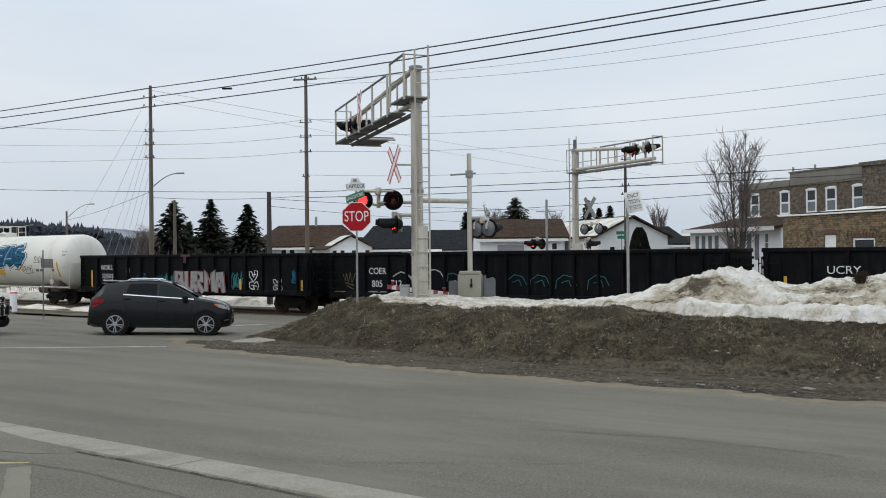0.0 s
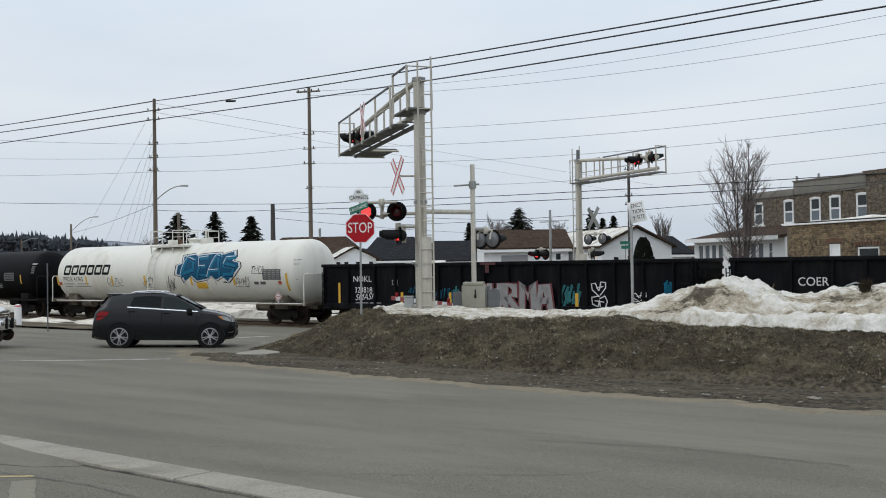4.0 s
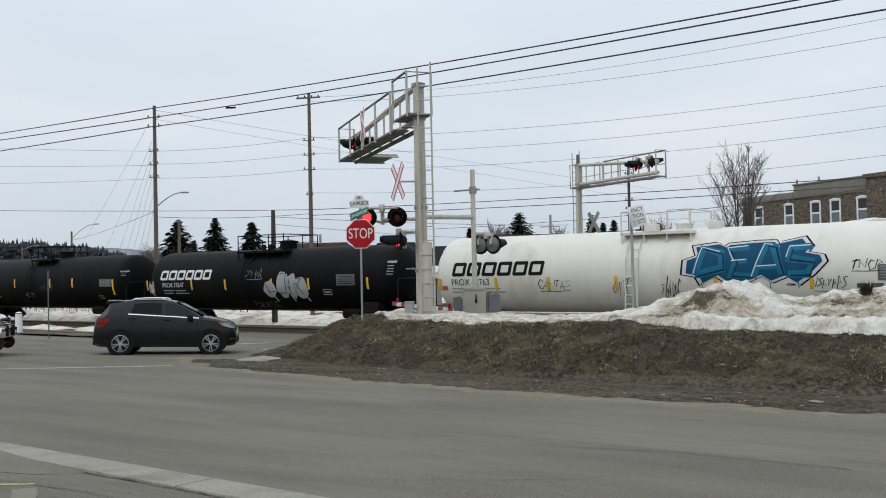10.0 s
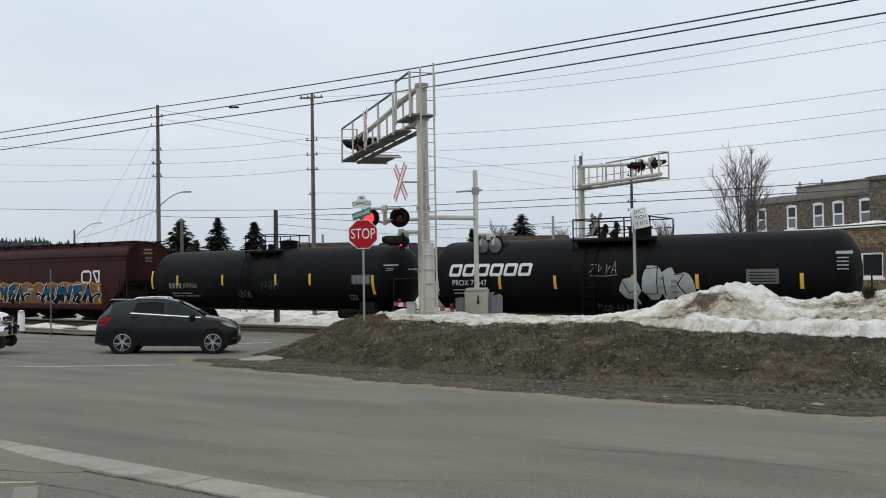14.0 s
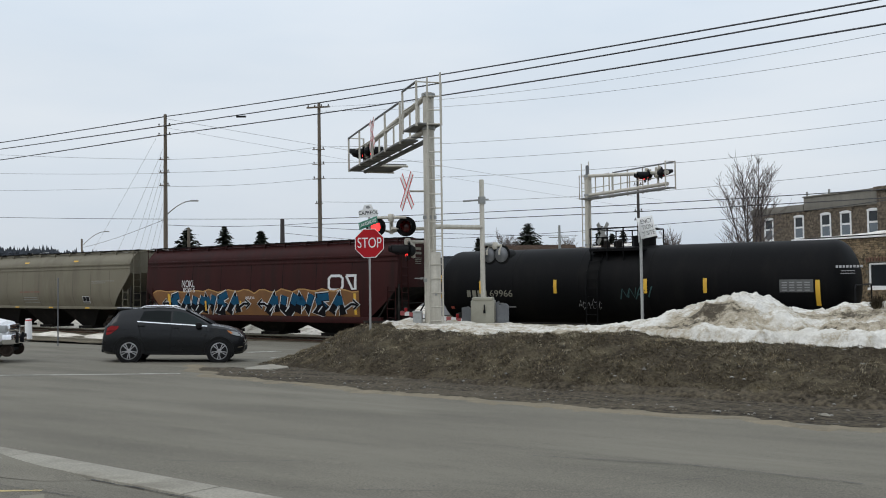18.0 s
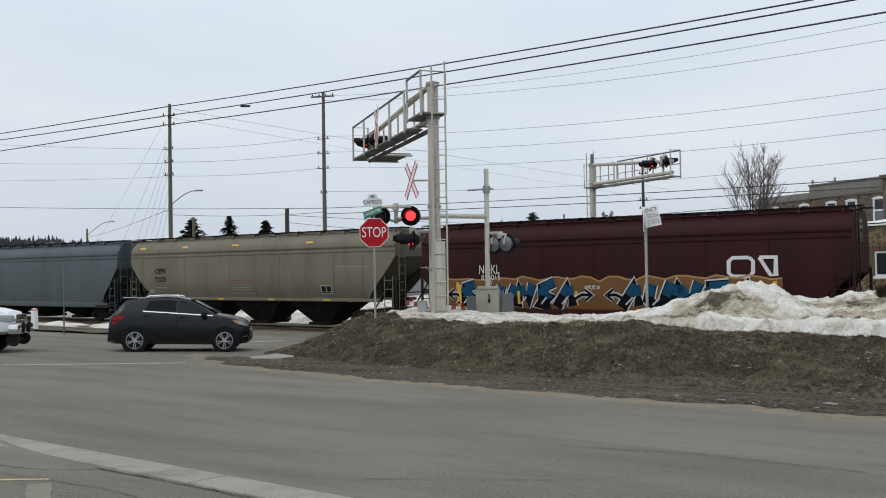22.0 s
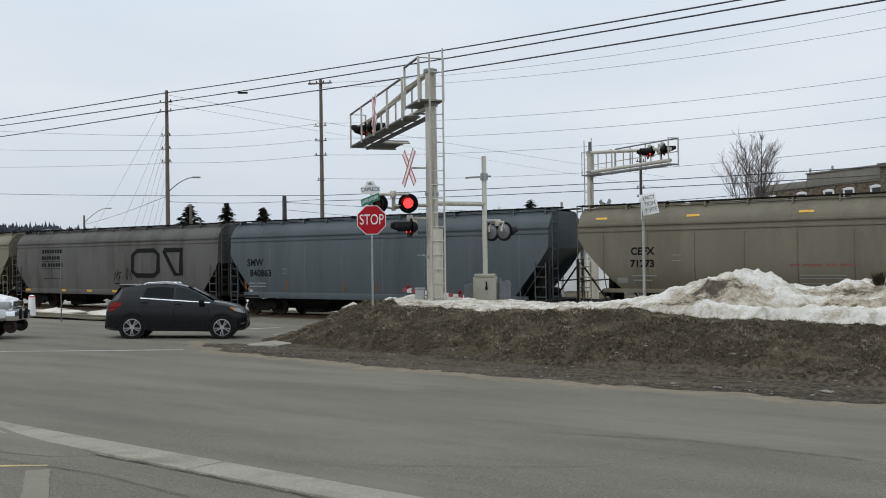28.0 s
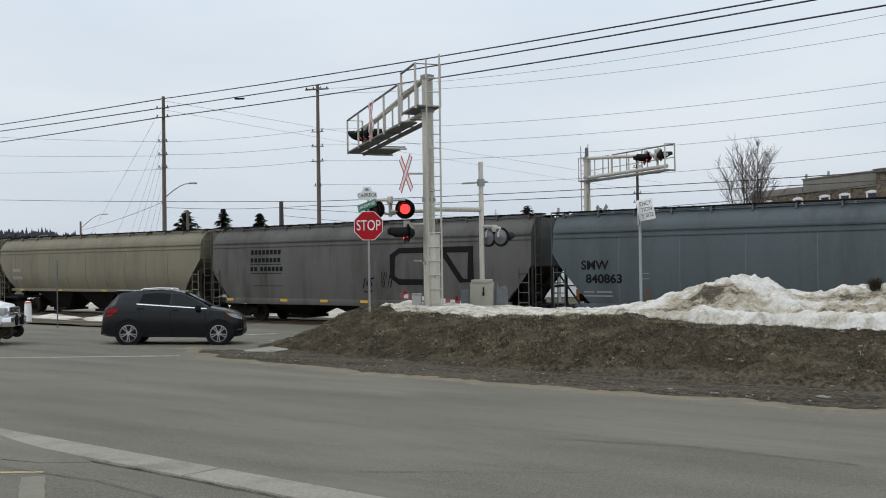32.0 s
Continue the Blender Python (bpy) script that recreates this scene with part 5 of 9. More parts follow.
marks(g3, (-39.48 - k, -37.05 - k, -31.41 - k, -27.45 - k), 1.0, 1.6, fs, 0.13)

t1, ts, te = tank_car("long white pressure tank car with blue graffiti", mid[3], hl[3], TANK_WHITE, 1.58, 2.5, 1.25)
k = mid[3]
wordmark(t1, -62.9 - k, -58.8 - k, 2.47, 3.03, ts, INK_BLACK)
words(t1, "PROX 41763", -62.02 - k, 2.22, 0.25, ts, INK_BLACK, stretch=0.9)
bars(t1, [(-62.9 - k, 1.94, -62.0 - k, 1.99), (-61.7 - k, 1.94, -60.7 - k, 1.99), (-62.9 - k, 1.80, -62.2 - k, 1.85), (-61.9 - k, 1.80, -60.5 - k, 1.85)], ts, INK_GREY)
bars(t1, [(-63.35 - k, 1.9, -63.1 - k, 2.08)], ts, INK_RED, "placard", "small red placard")
GR = ((0, .25), (.01, .56), (.1, .65), (.07, .87), (.25, .93), (.31, .84), (.33, .9), (.53, .94), (.66, .94), (.7, .8), (.69, .9), (.85, 1.0), (.91, .79), (.88, .68), (.98, .62), (1, .48), (.92, .22), (.82, .0), (.74, .17), (.64, .05), (.57, .19), (.49, .08), (.33, .02), (.25, .19), (.13, .01), (.1, .19))
GP = [(-53.4 - k + 4.35 * a, 2.10 + 1.45 * b) for a, b in GR]
bm = B()
jag(bm, GP, 4, 0.0, 0.15)
jag(bm, GP, 2, 0.003, 0.10)
jag(bm, GP, 1, 0.006, 0.0)
for q, (form, w) in enumerate((([(.07, .2), (.13, .84), (.27, .72), (.28, .36), (.07, .2)], .25), ([(.48, .84), (.33, .8), (.38, .5), (.34, .2), (.5, .16)], .2), ([(.36, .5), (.47, .52)], .16), ([(.51, .12), (.6, .88), (.66, .85), (.72, .2)], .21), ([(.55, .36), (.69, .38)], .14), ([(.93, .82), (.78, .8), (.76, .56), (.93, .48), (.9, .2), (.76, .2)], .22))):
    pts = [(-53.4 - k + 4.35 * a, 2.10 + 1.45 * b) for a, b in form]
    stroke(bm, pts, w, 0, 0.009 + 0.0004 * q)
    stroke(bm, [(a - 0.05, b + 0.05) for a, b in pts[:3]], 0.035, 2, 0.013 + 0.0004 * q)
    stroke(bm, [(a + 0.07, b - 0.05) for a, b in pts[1:]], 0.05, 3, 0.013 + 0.0004 * q)
for a in (.12, .27, .5, .63, .83):
    stroke(bm, [(-53.4 - k + 4.35 * a, 2.12), (-53.4 - k + 4.35 * a + 0.01, 1.92)], 0.025, 1, 0.009)
part("graffiti", lay(bm, ts, 0.012, 0.1), [SPRAY_BLUE, SPRAY_NAVY, SPRAY_WHITE, SPRAY_DEEP, SPRAY_BLACK], t1, "big blue sprayed lettering with pale edge", smooth=False)
bars(t1, [(-52.05 - k, 1.72, -51.3 - k, 2.03)], ts, MARK_YELLOW, "placard", "yellow notice panel", 0.014)
for xx, zz, w, h, sd, n in ((-58.4, 2.1, 1.3, 0.45, 41, 6), (-55.7, 1.95, 0.8, 0.8, 42, 5), (-54.0, 1.95, 0.7, 0.9, 43, 6), (-48.9, 2.1, 1.0, 0.5, 44, 7), (-47.8, 2.68, 0.95, 0.4, 45, 4), (-50.0, 2.05, 0.3, 0.05, 46, 2)):
    scrawl(t1, xx - k, zz, w, h, sd, ts, SPRAY_BLACK, 0.028, n)
bars(t1, [(-47.5 - k, 2.15, -46.35 - k, 2.66)], ts, mat("dark_data_panel", (0.10, 0.095, 0.09), 0.6), "data_panel", "dark stencilled data panel")
bars(t1, [(-47.42 - k + 0.27 * j, 2.22 + 0.09 * i, -47.24 - k + 0.27 * j, 2.25 + 0.09 * i) for i in range(5) for j in range(4)], ts, INK_GREY, off=0.014)
bars(t1, [(-46.55 - k, 1.93, -46.35 - k, 2.1)], ts, INK_RED, "placard", "small red placard")
for a, b in ((-48.1, -47.8), (-47.7, -47.35)):
    bars(t1, [(a - k, 1.93, b - k, 2.07)], ts, bpy.data.materials["dark_data_panel"], "data_panel", "small dark stencilled panel")
bars(t1, [(-45.65 - k, 3.06, -45.45 - k, 3.1), (-45.4 - k, 3.06, -45.15 - k, 3.1), (-45.55 - k, 2.9, -45.4 - k, 2.92), (-45.35 - k, 2.9, -45.2 - k, 2.92), (-45.55 - k, 2.84, -45.25 - k, 2.86), (-45.45 - k, 2.15, -45.3 - k, 2.17)], ts, INK_GREY)
bm = B()
for a, b, w in ((0.25, -1.56, 0), (0.22, -1.563, 1), (0.17, -1.566, 0)):
    f = bm.faces.new([bm.verts.new((te - 1.42 + a * u, b, 1.36 + a * v)) for u, v in ((-1, 0), (0, -1), (1, 0), (0, 1))])
    f.material_index = w
box(bm, te - 1.44, -1.555, 1.0, te - 1.40, -1.53, 1.75)
box(bm, te - 1.52, -1.572, 1.335, te - 1.32, -1.568, 1.375, mi=1)
part("placard", bm, [SPRAY_WHITE, INK_RED], t1, "red and white diamond placard on a post", smooth=False)
marks(t1, (-63.45 - k, -60.85 - k, -58.6 - k, -55.93 - k, -52.4 - k, -49.4 - k), 1.88, 2.4, ts, 0.13)
marks(t1, (-46.0 - k,), 1.62, 2.46, ts, 0.13)

t2, ts, te = tank_car("black tank car with white lettering and grey graffiti", mid[4], hl[4], TANK_BLACK, 1.5, 2.45)
k = mid[4]
wordmark(t2, -80.5 - k, -76.7 - k, 2.5, 3.0, ts, INK_WHITE)
words(t2, "PROX 75547", -79.5 - k, 2.23, 0.225, ts, INK_WHITE, stretch=0.92)
bars(t2, [(-80.3 - k, 1.93, -79.5 - k, 1.98), (-79.4 - k, 1.93, -78.6 - k, 1.98), (-80.3 - k, 1.79, -79.6 - k, 1.84), (-79.4 - k, 1.79, -78.4 - k, 1.84)], ts, INK_GREY)
scrawl(t2, -81.2 - k, 2.1, 0.35, 0.9, 50, ts, INK_WHITE, 0.035)
scrawl(t2, -73.75 - k, 2.75, 1.1, 0.5, 51, ts, INK_GREY, 0.03, 4)
bm = B()
rg = random.Random(8)
for xx, zz, a, b in ((-72.75, 2.0, 0.42, 0.42), (-71.9, 2.2, 0.42, 0.66), (-71.3, 2.15, 0.36, 0.6), (-70.8, 2.05, 0.45, 0.55)):
    blob(bm, xx - k, zz, a, b, rg, 0, 0.0, 16, 0.12)
for xx in (-72.6, -71.5, -70.6):
    stroke(bm, [(xx - k, 1.75), (xx - k + 0.12, 1.42)], 0.1, 0, 0.001)
for pts in (((-73.0, 2.25), (-72.8, 1.85), (-72.45, 1.9)), ((-72.3, 2.7), (-71.7, 2.75), (-71.75, 1.8), (-72.2, 1.8)), ((-71.5, 2.45), (-71.45, 1.75)), ((-71.1, 2.5), (-70.75, 2.5), (-71.0, 2.15), (-70.7, 1.75))):
    stroke(bm, [(a - k, b) for a, b in pts], 0.035, 1, 0.006)
part("graffiti", lay(bm, ts, 0.012, 0.1), [SPRAY_GREY, SPRAY_BLACK], t2, "bubble-shaped grey graffiti", smooth=False)
scrawl(t2, -73.4 - k, 1.3, 1.6, 0.3, 52, ts, INK_GREY, 0.02)
bars(t2, [(-68.65 - k, 2.15, -67.6 - k, 2.65)], ts, mat("faded_data_panel", (0.09, 0.09, 0.088), 0.6), "data_panel", "faded stencilled data panel")
bars(t2, [(-68.55 - k, 2.22 + 0.1 * i, -67.7 - k, 2.25 + 0.1 * i) for i in range(4)], ts, INK_BLACK, off=0.013)
bars(t2, [(-69.5 - k, 1.72, -69.0 - k, 1.75), (-69.5 - k, 1.95, -69.0 - k, 1.98), (-69.5 - k, 1.72, -69.47 - k, 1.98), (-69.03 - k, 1.72, -69.0 - k, 1.98), (-69.4 - k, 1.8, -69.1 - k, 1.9)], ts, INK_GREY)
bars(t2, [(-65.9 - k, 3.1, -65.4 - k, 3.2)] + [(-65.85 - k, 2.6 + 0.12 * i, -65.5 - k, 2.64 + 0.12 * i) for i in range(4)], ts, INK_GREY)
marks(t2, (-81.5 - k, -78.1 - k, -75.7 - k, -72.6 - k, -70.3 - k, -66.9 - k), 1.98, 2.5, ts, 0.12)

t3, ts, te = tank_car("black tank car with small white stencil lettering", mid[5], hl[5], TANK_BLACK, 1.5, 2.45, 0.95)
k = mid[5]
bars(t3, [(-97.1 - k + 0.245 * i, 2.04, -96.93 - k + 0.245 * i, 2.31) for i in range(4)], ts, INK_FADED)
words(t3, "69966", -95.55 - k, 2.17, 0.26, ts, INK_FADED, stretch=1.1)
bars(t3, [(-97.0 - k, 1.76, -96.4 - k, 1.81), (-96.3 - k, 1.76, -95.5 - k, 1.81), (-97.0 - k, 1.62, -96.2 - k, 1.67), (-96.1 - k, 1.62, -95.0 - k, 1.67)], ts, INK_GREY)
bars(t3, [(-98.0 - k, 1.55, -97.85 - k, 1.65)], ts, INK_RED, "placard")
scrawl(t3, -90.1 - k, 2.2, 1.1, 0.55, 57, ts, mat("dull_teal_spray", (0.010, 0.045, 0.045), 0.7, var=0.4, bump=0), 0.05, 4)
scrawl(t3, -91.9 - k, 1.75, 0.9, 0.4, 56, ts, INK_GREY, 0.02)
bars(t3, [(-85.22 - k, 2.2, -84.2 - k, 2.62)], ts, bpy.data.materials["faded_data_panel"], "data_panel", "faded stencilled data panel")
bars(t3, [(-83.55 - k + 0.1 * i, 2.98, -83.48 - k + 0.1 * i, 3.06) for i in range(8)] + [(-83.4 - k, 2.87, -83.0 - k, 2.89), (-83.4 - k, 2.79, -83.0 - k, 2.81)], ts, INK_GREY)
bars(t3, [(-85.15 - k + 0.23 * j, 2.25 + 0.085 * i, -84.99 - k + 0.23 * j, 2.285 + 0.085 * i) for i in range(4) for j in range(4)], ts, INK_GREY, off=0.014)
bars(t3, [(-85.5 - k, 1.5, -85.1 - k, 1.72)], ts, INK_FADED, "data_panel", "small framed panel")
bars(t3, [(-85.46 - k, 1.54, -85.32 - k, 1.68), (-85.28 - k, 1.54, -85.14 - k, 1.68)], ts, BLACK, off=0.013)
marks(t3, (-98.38 - k,), 2.0, 2.95, ts, 0.13)
marks(t3, (-96.45 - k, -93.22 - k, -89.72 - k, -87.62 - k), 2.18, 2.7, ts, 0.13)
marks(t3, (-84.07 - k,), 1.75, 2.6, ts, 0.14)

h1, hs, he = hopper_car("red-brown covered hopper car with blue and ochre graffiti", mid[6], hl[6], HOP_RED, 0, 0.10, cut=(1.65, 1.4))
k = mid[6]
words(h1, "NOKL", -113.3 - k, 2.70, 0.36, hs, INK_WHITE, stretch=0.68)
words(h1, "853015", -113.2 - k, 2.38, 0.22, hs, INK_WHITE, stretch=0.95, off=0.03)
bars(h1, [(-114.72 - k, 1.2, -114.6 - k, 2.12), (-112.0 - k, 1.35, -111.88 - k, 1.85)], hs, MARK_YELLOW, "reflective_marker", "yellow reflective strip", 0.07)
bm = B()
rg = random.Random(3)
top = [(-116.1 - k + i * 0.36, 2.24 + 0.14 * abs(math.sin(i * 0.9)) + rg.uniform(-0.04, 0.06)) for i in range(40)]
for a, b in zip(top, top[1:]):
    bm.faces.new([bm.verts.new((p[0], p[1], 0)) for p in ((a[0], 1.16 + max(0, -115.2 - k - a[0]) * 1.1), (b[0], 1.16 + max(0, -115.2 - k - b[0]) * 1.1), b, a)])
bmesh.ops.remove_doubles(bm, verts=bm.verts, dist=0.001)
stroke(bm, top, 0.06, 1, 0.004)
part("graffiti_background", lay(bm, hs, 0.01, 0.2), [SPRAY_ORANGE, mat("pale_ochre_spray", (0.36, 0.2, 0.06), 0.6, bump=0)], h1, "ochre sprayed cloud", smooth=False)
bm = B()
for x0, x1, n, sd in ((-114.7, -109.4, 6, 61), (-107.75, -102.65, 5, 62)):
    rg = random.Random(sd)
    for sx in (-1, 1):
        ax = (x0 - 0.05 if sx < 0 else x1 + 0.05) - k
        for wide, mi, up in ((0.2, 1, 0.002), (0.11, 2, 0.0215)):
            stroke(bm, [(ax - sx * 0.3, 1.5), (ax + sx * 0.1, 1.72), (ax + sx * 0.42, 1.7)], wide, mi, up)
            stroke(bm, [(ax + sx * 0.2, 1.92), (ax + sx * 0.5, 1.7), (ax + sx * 0.22, 1.5)], wide * 0.8, mi, up + 0.0008)
    for i in range(n):
        x, w = x0 - k + (x1 - x0) * (i + 0.08) / n, (x1 - x0) / n * 0.8
        f = (((0, 1.28), (0.05, 2.1), (0.75, 1.45), (0.85, 2.14)), ((0.8, 2.1), (0.1, 2.02), (0.2, 1.7), (0.75, 1.72), (0.15, 1.32), (0.85, 1.28)), ((0, 1.3), (0.45, 2.12), (0.9, 1.26)), ((0.05, 2.1), (0.1, 1.45), (0.45, 1.3), (0.8, 1.5), (0.9, 2.12)))[(i + sd) % 4]
        pts = [(x + w * a + 0.25 * (b - 1.7) + rg.uniform(-0.07, 0.07), b + rg.uniform(-0.09, 0.09)) for a, b in f]
        stroke(bm, pts, 0.50, 1, 0.006 + 0.0004 * i)
        stroke(bm, pts, 0.40, 2, 0.010 + 0.0004 * i)
        for (a, b), (c, d) in zip(pts, pts[1:]):
            t = (1.68 - b) / (d - b) if abs(d - b) > 0.1 else 2
            if 0 < t < 1:
                e = (a + (c - a) * t, 1.68)
                stroke(bm, [e, (c, d)] if d > b else [(a, b), e], 0.32, 0, 0.014 + 0.0004 * i)
            elif b > 1.68:
                stroke(bm, [(a, b), (c, d)], 0.32, 0, 0.014 + 0.0004 * i)
        stroke(bm, [(x + w * 0.15, 1.35), (x + w * 0.5, 1.62)], 0.06, 1, 0.019)
part("graffiti", lay(bm, hs, 0.018, 0.2), [SPRAY_NAVY, SPRAY_WHITE, SPRAY_BLACK, SPRAY_DEEP], h1, "wild blue lettering with white outline", smooth=False)
scrawl(h1, -108.85 - k, 2.0, 0.6, 0.2, 64, hs, INK_WHITE, 0.03)
bm = B()
stroke(bm, [(-103.13 - k, 3.0), (-103.66 - k, 3.0), (-103.80 - k, 2.88), (-103.80 - k, 2.48), (-103.66 - k, 2.36), (-103.13 - k, 2.36), (-102.99 - k, 2.5), (-102.99 - k, 2.88), (-103.13 - k, 3.0)], 0.12)
stroke(bm, [(-102.79 - k, 3.0), (-102.43 - k, 2.4), (-102.26 - k, 2.4), (-102.26 - k, 3.0), (-102.79 - k, 3.0)], 0.12)
part("logo", lay(bm, hs, 0.012, 0.1), INK_WHITE, h1, "white emblem of two plain bands", smooth=False)
for y, z, w, h in ((-0.05, 4.16, 0.55, 0.11), (-0.05, 3.96, 0.6, 0.11), (0.0, 3.74, 0.5, 0.03), (0.0, 3.66, 0.5, 0.03), (0.0, 3.58, 0.42, 0.03), (0.0, 3.5, 0.46, 0.03)):
    bm = B()
    box(bm, he + 0.02, y - w / 2, z - h / 2, he + 0.028, y + w / 2, z + h / 2)
    part("stencil_block", bm, INK_FADED, h1, "faded stencil on the car's end", smooth=False)
marks(h1, (-114.8 - k, -102.3 - k), 1.25, 2.2, hs, 0.14)
marks(h1, (-112.3 - k, -109.5 - k, -106.2 - k), 1.3, 1.85, hs, 0.12)
for i in range(6):
    bars(h1, [(-he + 3.6 + 2.1 * i, 1.16, -he + 3.64 + 2.1 * i, 3.6)], hs, UNDER, "panel_seam", off=0.003)

h2, hs, he = hopper_car("tan covered hopper car with ribbed sides, faded lettering", mid[7], hl[7], HOP_TAN, 0, 0.06, cut=(1.7, 1.95), zb=1.40, tuck=0.30)
k = mid[7]
for i in range(10):
    bars(h2, [(-134.4 - k + 1.68 * i, 1.5, -134.355 - k + 1.68 * i, 3.5)], lambda z: hs(z) + 0.0, mat("tan_stain", (0.10, 0.085, 0.062), 0.8, var=0.5, scale=2) if i == 0 else bpy.data.materials["tan_stain"], "panel_seam", "dark weathered seam", off=0.004)
words(h2, "CEFX", -132.9 - k, 2.85, 0.25, hs, INK_BLACK, off=0.01, bold=0.012)
words(h2, "71273", -132.9 - k, 2.40, 0.25, hs, INK_BLACK, off=0.01, bold=0.012)
bars(h2, [(-131.8 - k, 2.7, -131.5 - k, 2.72), (-131.8 - k, 2.5, -131.5 - k, 2.52)], hs, INK_GREY)
bars(h2, [(-133.3 - k, 1.95, -132.4 - k, 2.0), (-133.3 - k, 1.78, -132.6 - k, 1.83)], hs, INK_GREY)
bars(h2, [(-133.9 - k, 1.7, -133.5 - k, 1.9)], hs, INK_GREY)
bars(h2, [(-127.9 - k, 2.31, -127.6 - k, 2.37), (-127.5 - k, 2.31, -126.9 - k, 2.37), (-126.8 - k, 2.31, -126.5 - k, 2.37), (-126.4 - k, 2.31, -125.9 - k, 2.37)], hs, mat("faded_red_ink", (0.20, 0.075, 0.055), 0.7, var=0.4, bump=0))
bars(h2, [(-127.6 - k, 1.98, -126.2 - k, 2.01), (-127.6 - k, 1.88, -126.2 - k, 1.91), (-127.6 - k, 1.7, -126.0 - k, 1.73)], hs, INK_GREY)
bars(h2, [(-121.75 - k, 1.69, -121.1 - k, 2.08)], hs, INK_WHITE, "data_panel", "white-edged black panel")
bars(h2, [(-121.72 - k, 1.80, -121.44 - k, 2.055), (-121.41 - k, 1.80, -121.13 - k, 2.055), (-121.72 - k, 1.715, -121.13 - k, 1.775)], hs, INK_BLACK, off=0.013)
bars(h2, [(-120.85 - k, 2.92, -118.8 - k, 2.945), (-120.85 - k, 2.82, -119.6 - k, 2.84)], hs, INK_GREY)
marks(h2, (-134.5 - k, -131.1 - k, -127.4 - k, -122.5 - k), 4.06, 4.14, hs, 0.45)
marks(h2, (-131.8 - k, -128.5 - k, -125.0 - k, -121.5 - k), 1.37, 1.45, lambda z: hs(1.45) + 0.08, 0.4)

h3, hs, he = hopper_car("blue-grey covered hopper car with black lettering", mid[8], hl[8], HOP_BLUE, 0, 0.10, cut=(1.55, 2.0))
k = mid[8]
words(h3, "SMW", -151.65 - k, 2.56, 0.32, hs, INK_BLACK, stretch=1.0, bold=0.012)
words(h3, "840863", -151.3 - k, 2.05, 0.31, hs, INK_BLACK, stretch=1.05, bold=0.012)
bars(h3, [(-152.1 - k, 1.55, -151.7 - k, 1.6), (-151.6 - k, 1.55, -151.0 - k, 1.6), (-152.1 - k, 1.4, -151.0 - k, 1.45)], hs, INK_GREY)
bars(h3, [(-149.9 - k, 2.05, -149.6 - k, 2.07), (-149.9 - k, 2.25, -149.6 - k, 2.27)], hs, INK_GREY)
marks(h3, (-152.35 - k, -149.65 - k, -146.2 - k, -144.4 - k, -141.0 - k, -138.2 - k), 1.2, 1.68, hs, 0.11, SPRAY_ORANGE)
for i in range(7):
    bars(h3, [(-he + 2.6 + 2.2 * i, 1.16, -he + 2.64 + 2.2 * i, 3.6)], hs, mat("blue_seam", (0.09, 0.11, 0.13), 0.7) if i == 0 else bpy.data.materials["blue_seam"], "panel_seam", off=0.003)

h4, hs, he = hopper_car("weathered grey covered hopper car with a black emblem", mid[9], hl[9], HOP_GREY, 0, 0.08, cut=(1.15, 1.5))
k = mid[9]
bars(h4, [(-169.3 - k + 0.25 * i, 3.24, -169.11 - k + 0.25 * i, 3.46) for i in range(8)] + [(-169.3 - k + 0.25 * i, 2.86, -169.11 - k + 0.25 * i, 3.07) for i in range(8)] + [(-169.3 - k + 0.25 * i, 2.44, -169.11 - k + 0.25 * i, 2.65) for i in (0, 1, 2.6, 3.6, 4.6, 5.6, 6.6, 7.6)], hs, INK_BLACK)
bars(h4, [(-169.3 - k, 2.75, -167.3 - k, 2.78), (-169.3 - k, 2.31, -167.3 - k, 2.34), (-168.3 - k, 1.8, -168.27 - k, 2.3), (-169.1 - k, 1.72, -167.2 - k, 1.75)], hs, INK_BLACK)
bm = B()
stroke(bm, [(-159.1 - k, 3.28), (-160.5 - k, 3.28), (-160.85 - k, 3.05), (-160.85 - k, 2.15), (-160.5 - k, 1.93), (-159.1 - k, 1.93), (-158.75 - k, 2.15), (-158.75 - k, 3.05), (-159.1 - k, 3.28)], 0.24)
stroke(bm, [(-158.35 - k, 3.28), (-157.4 - k, 2.0), (-156.95 - k, 2.0), (-156.95 - k, 3.28), (-158.35 - k, 3.28)], 0.24)
part("logo", lay(bm, hs, 0.012, 0.1), INK_BLACK, h4, "black emblem of two thick bands", smooth=False)
scrawl(h4, -162.2 - k, 2.0, 0.5, 0.9, 71, hs, SPRAY_BLACK, 0.06, 2)
scrawl(h4, -161.2 - k, 2.0, 0.7, 0.9, 72, hs, SPRAY_BLACK, 0.06, 3)
for a in (-170.7, -167.15, -164.7, -162.4, -159.95, -156.2):
    bars(h4, [(a - k - 0.22, 1.0, a - k + 0.22, 1.12)], lambda z: hs(1.1) + 0.08, MARK_YELLOW, "reflective_marker", "yellow reflective strip")
bars(h4, [(-159.0 - k, 0.92, -158.5 - k, 1.12)], lambda z: hs(1.1) + 0.08, INK_WHITE, "data_panel")
for i in range(8):
    bars(h4, [(-he + 1.9 + 1.95 * i, 1.16, -he + 1.94 + 1.95 * i, 3.6)], hs, mat("grey_seam", (0.09, 0.09, 0.09), 0.7) if i == 0 else bpy.data.materials["grey_seam"], "panel_seam", off=0.003)

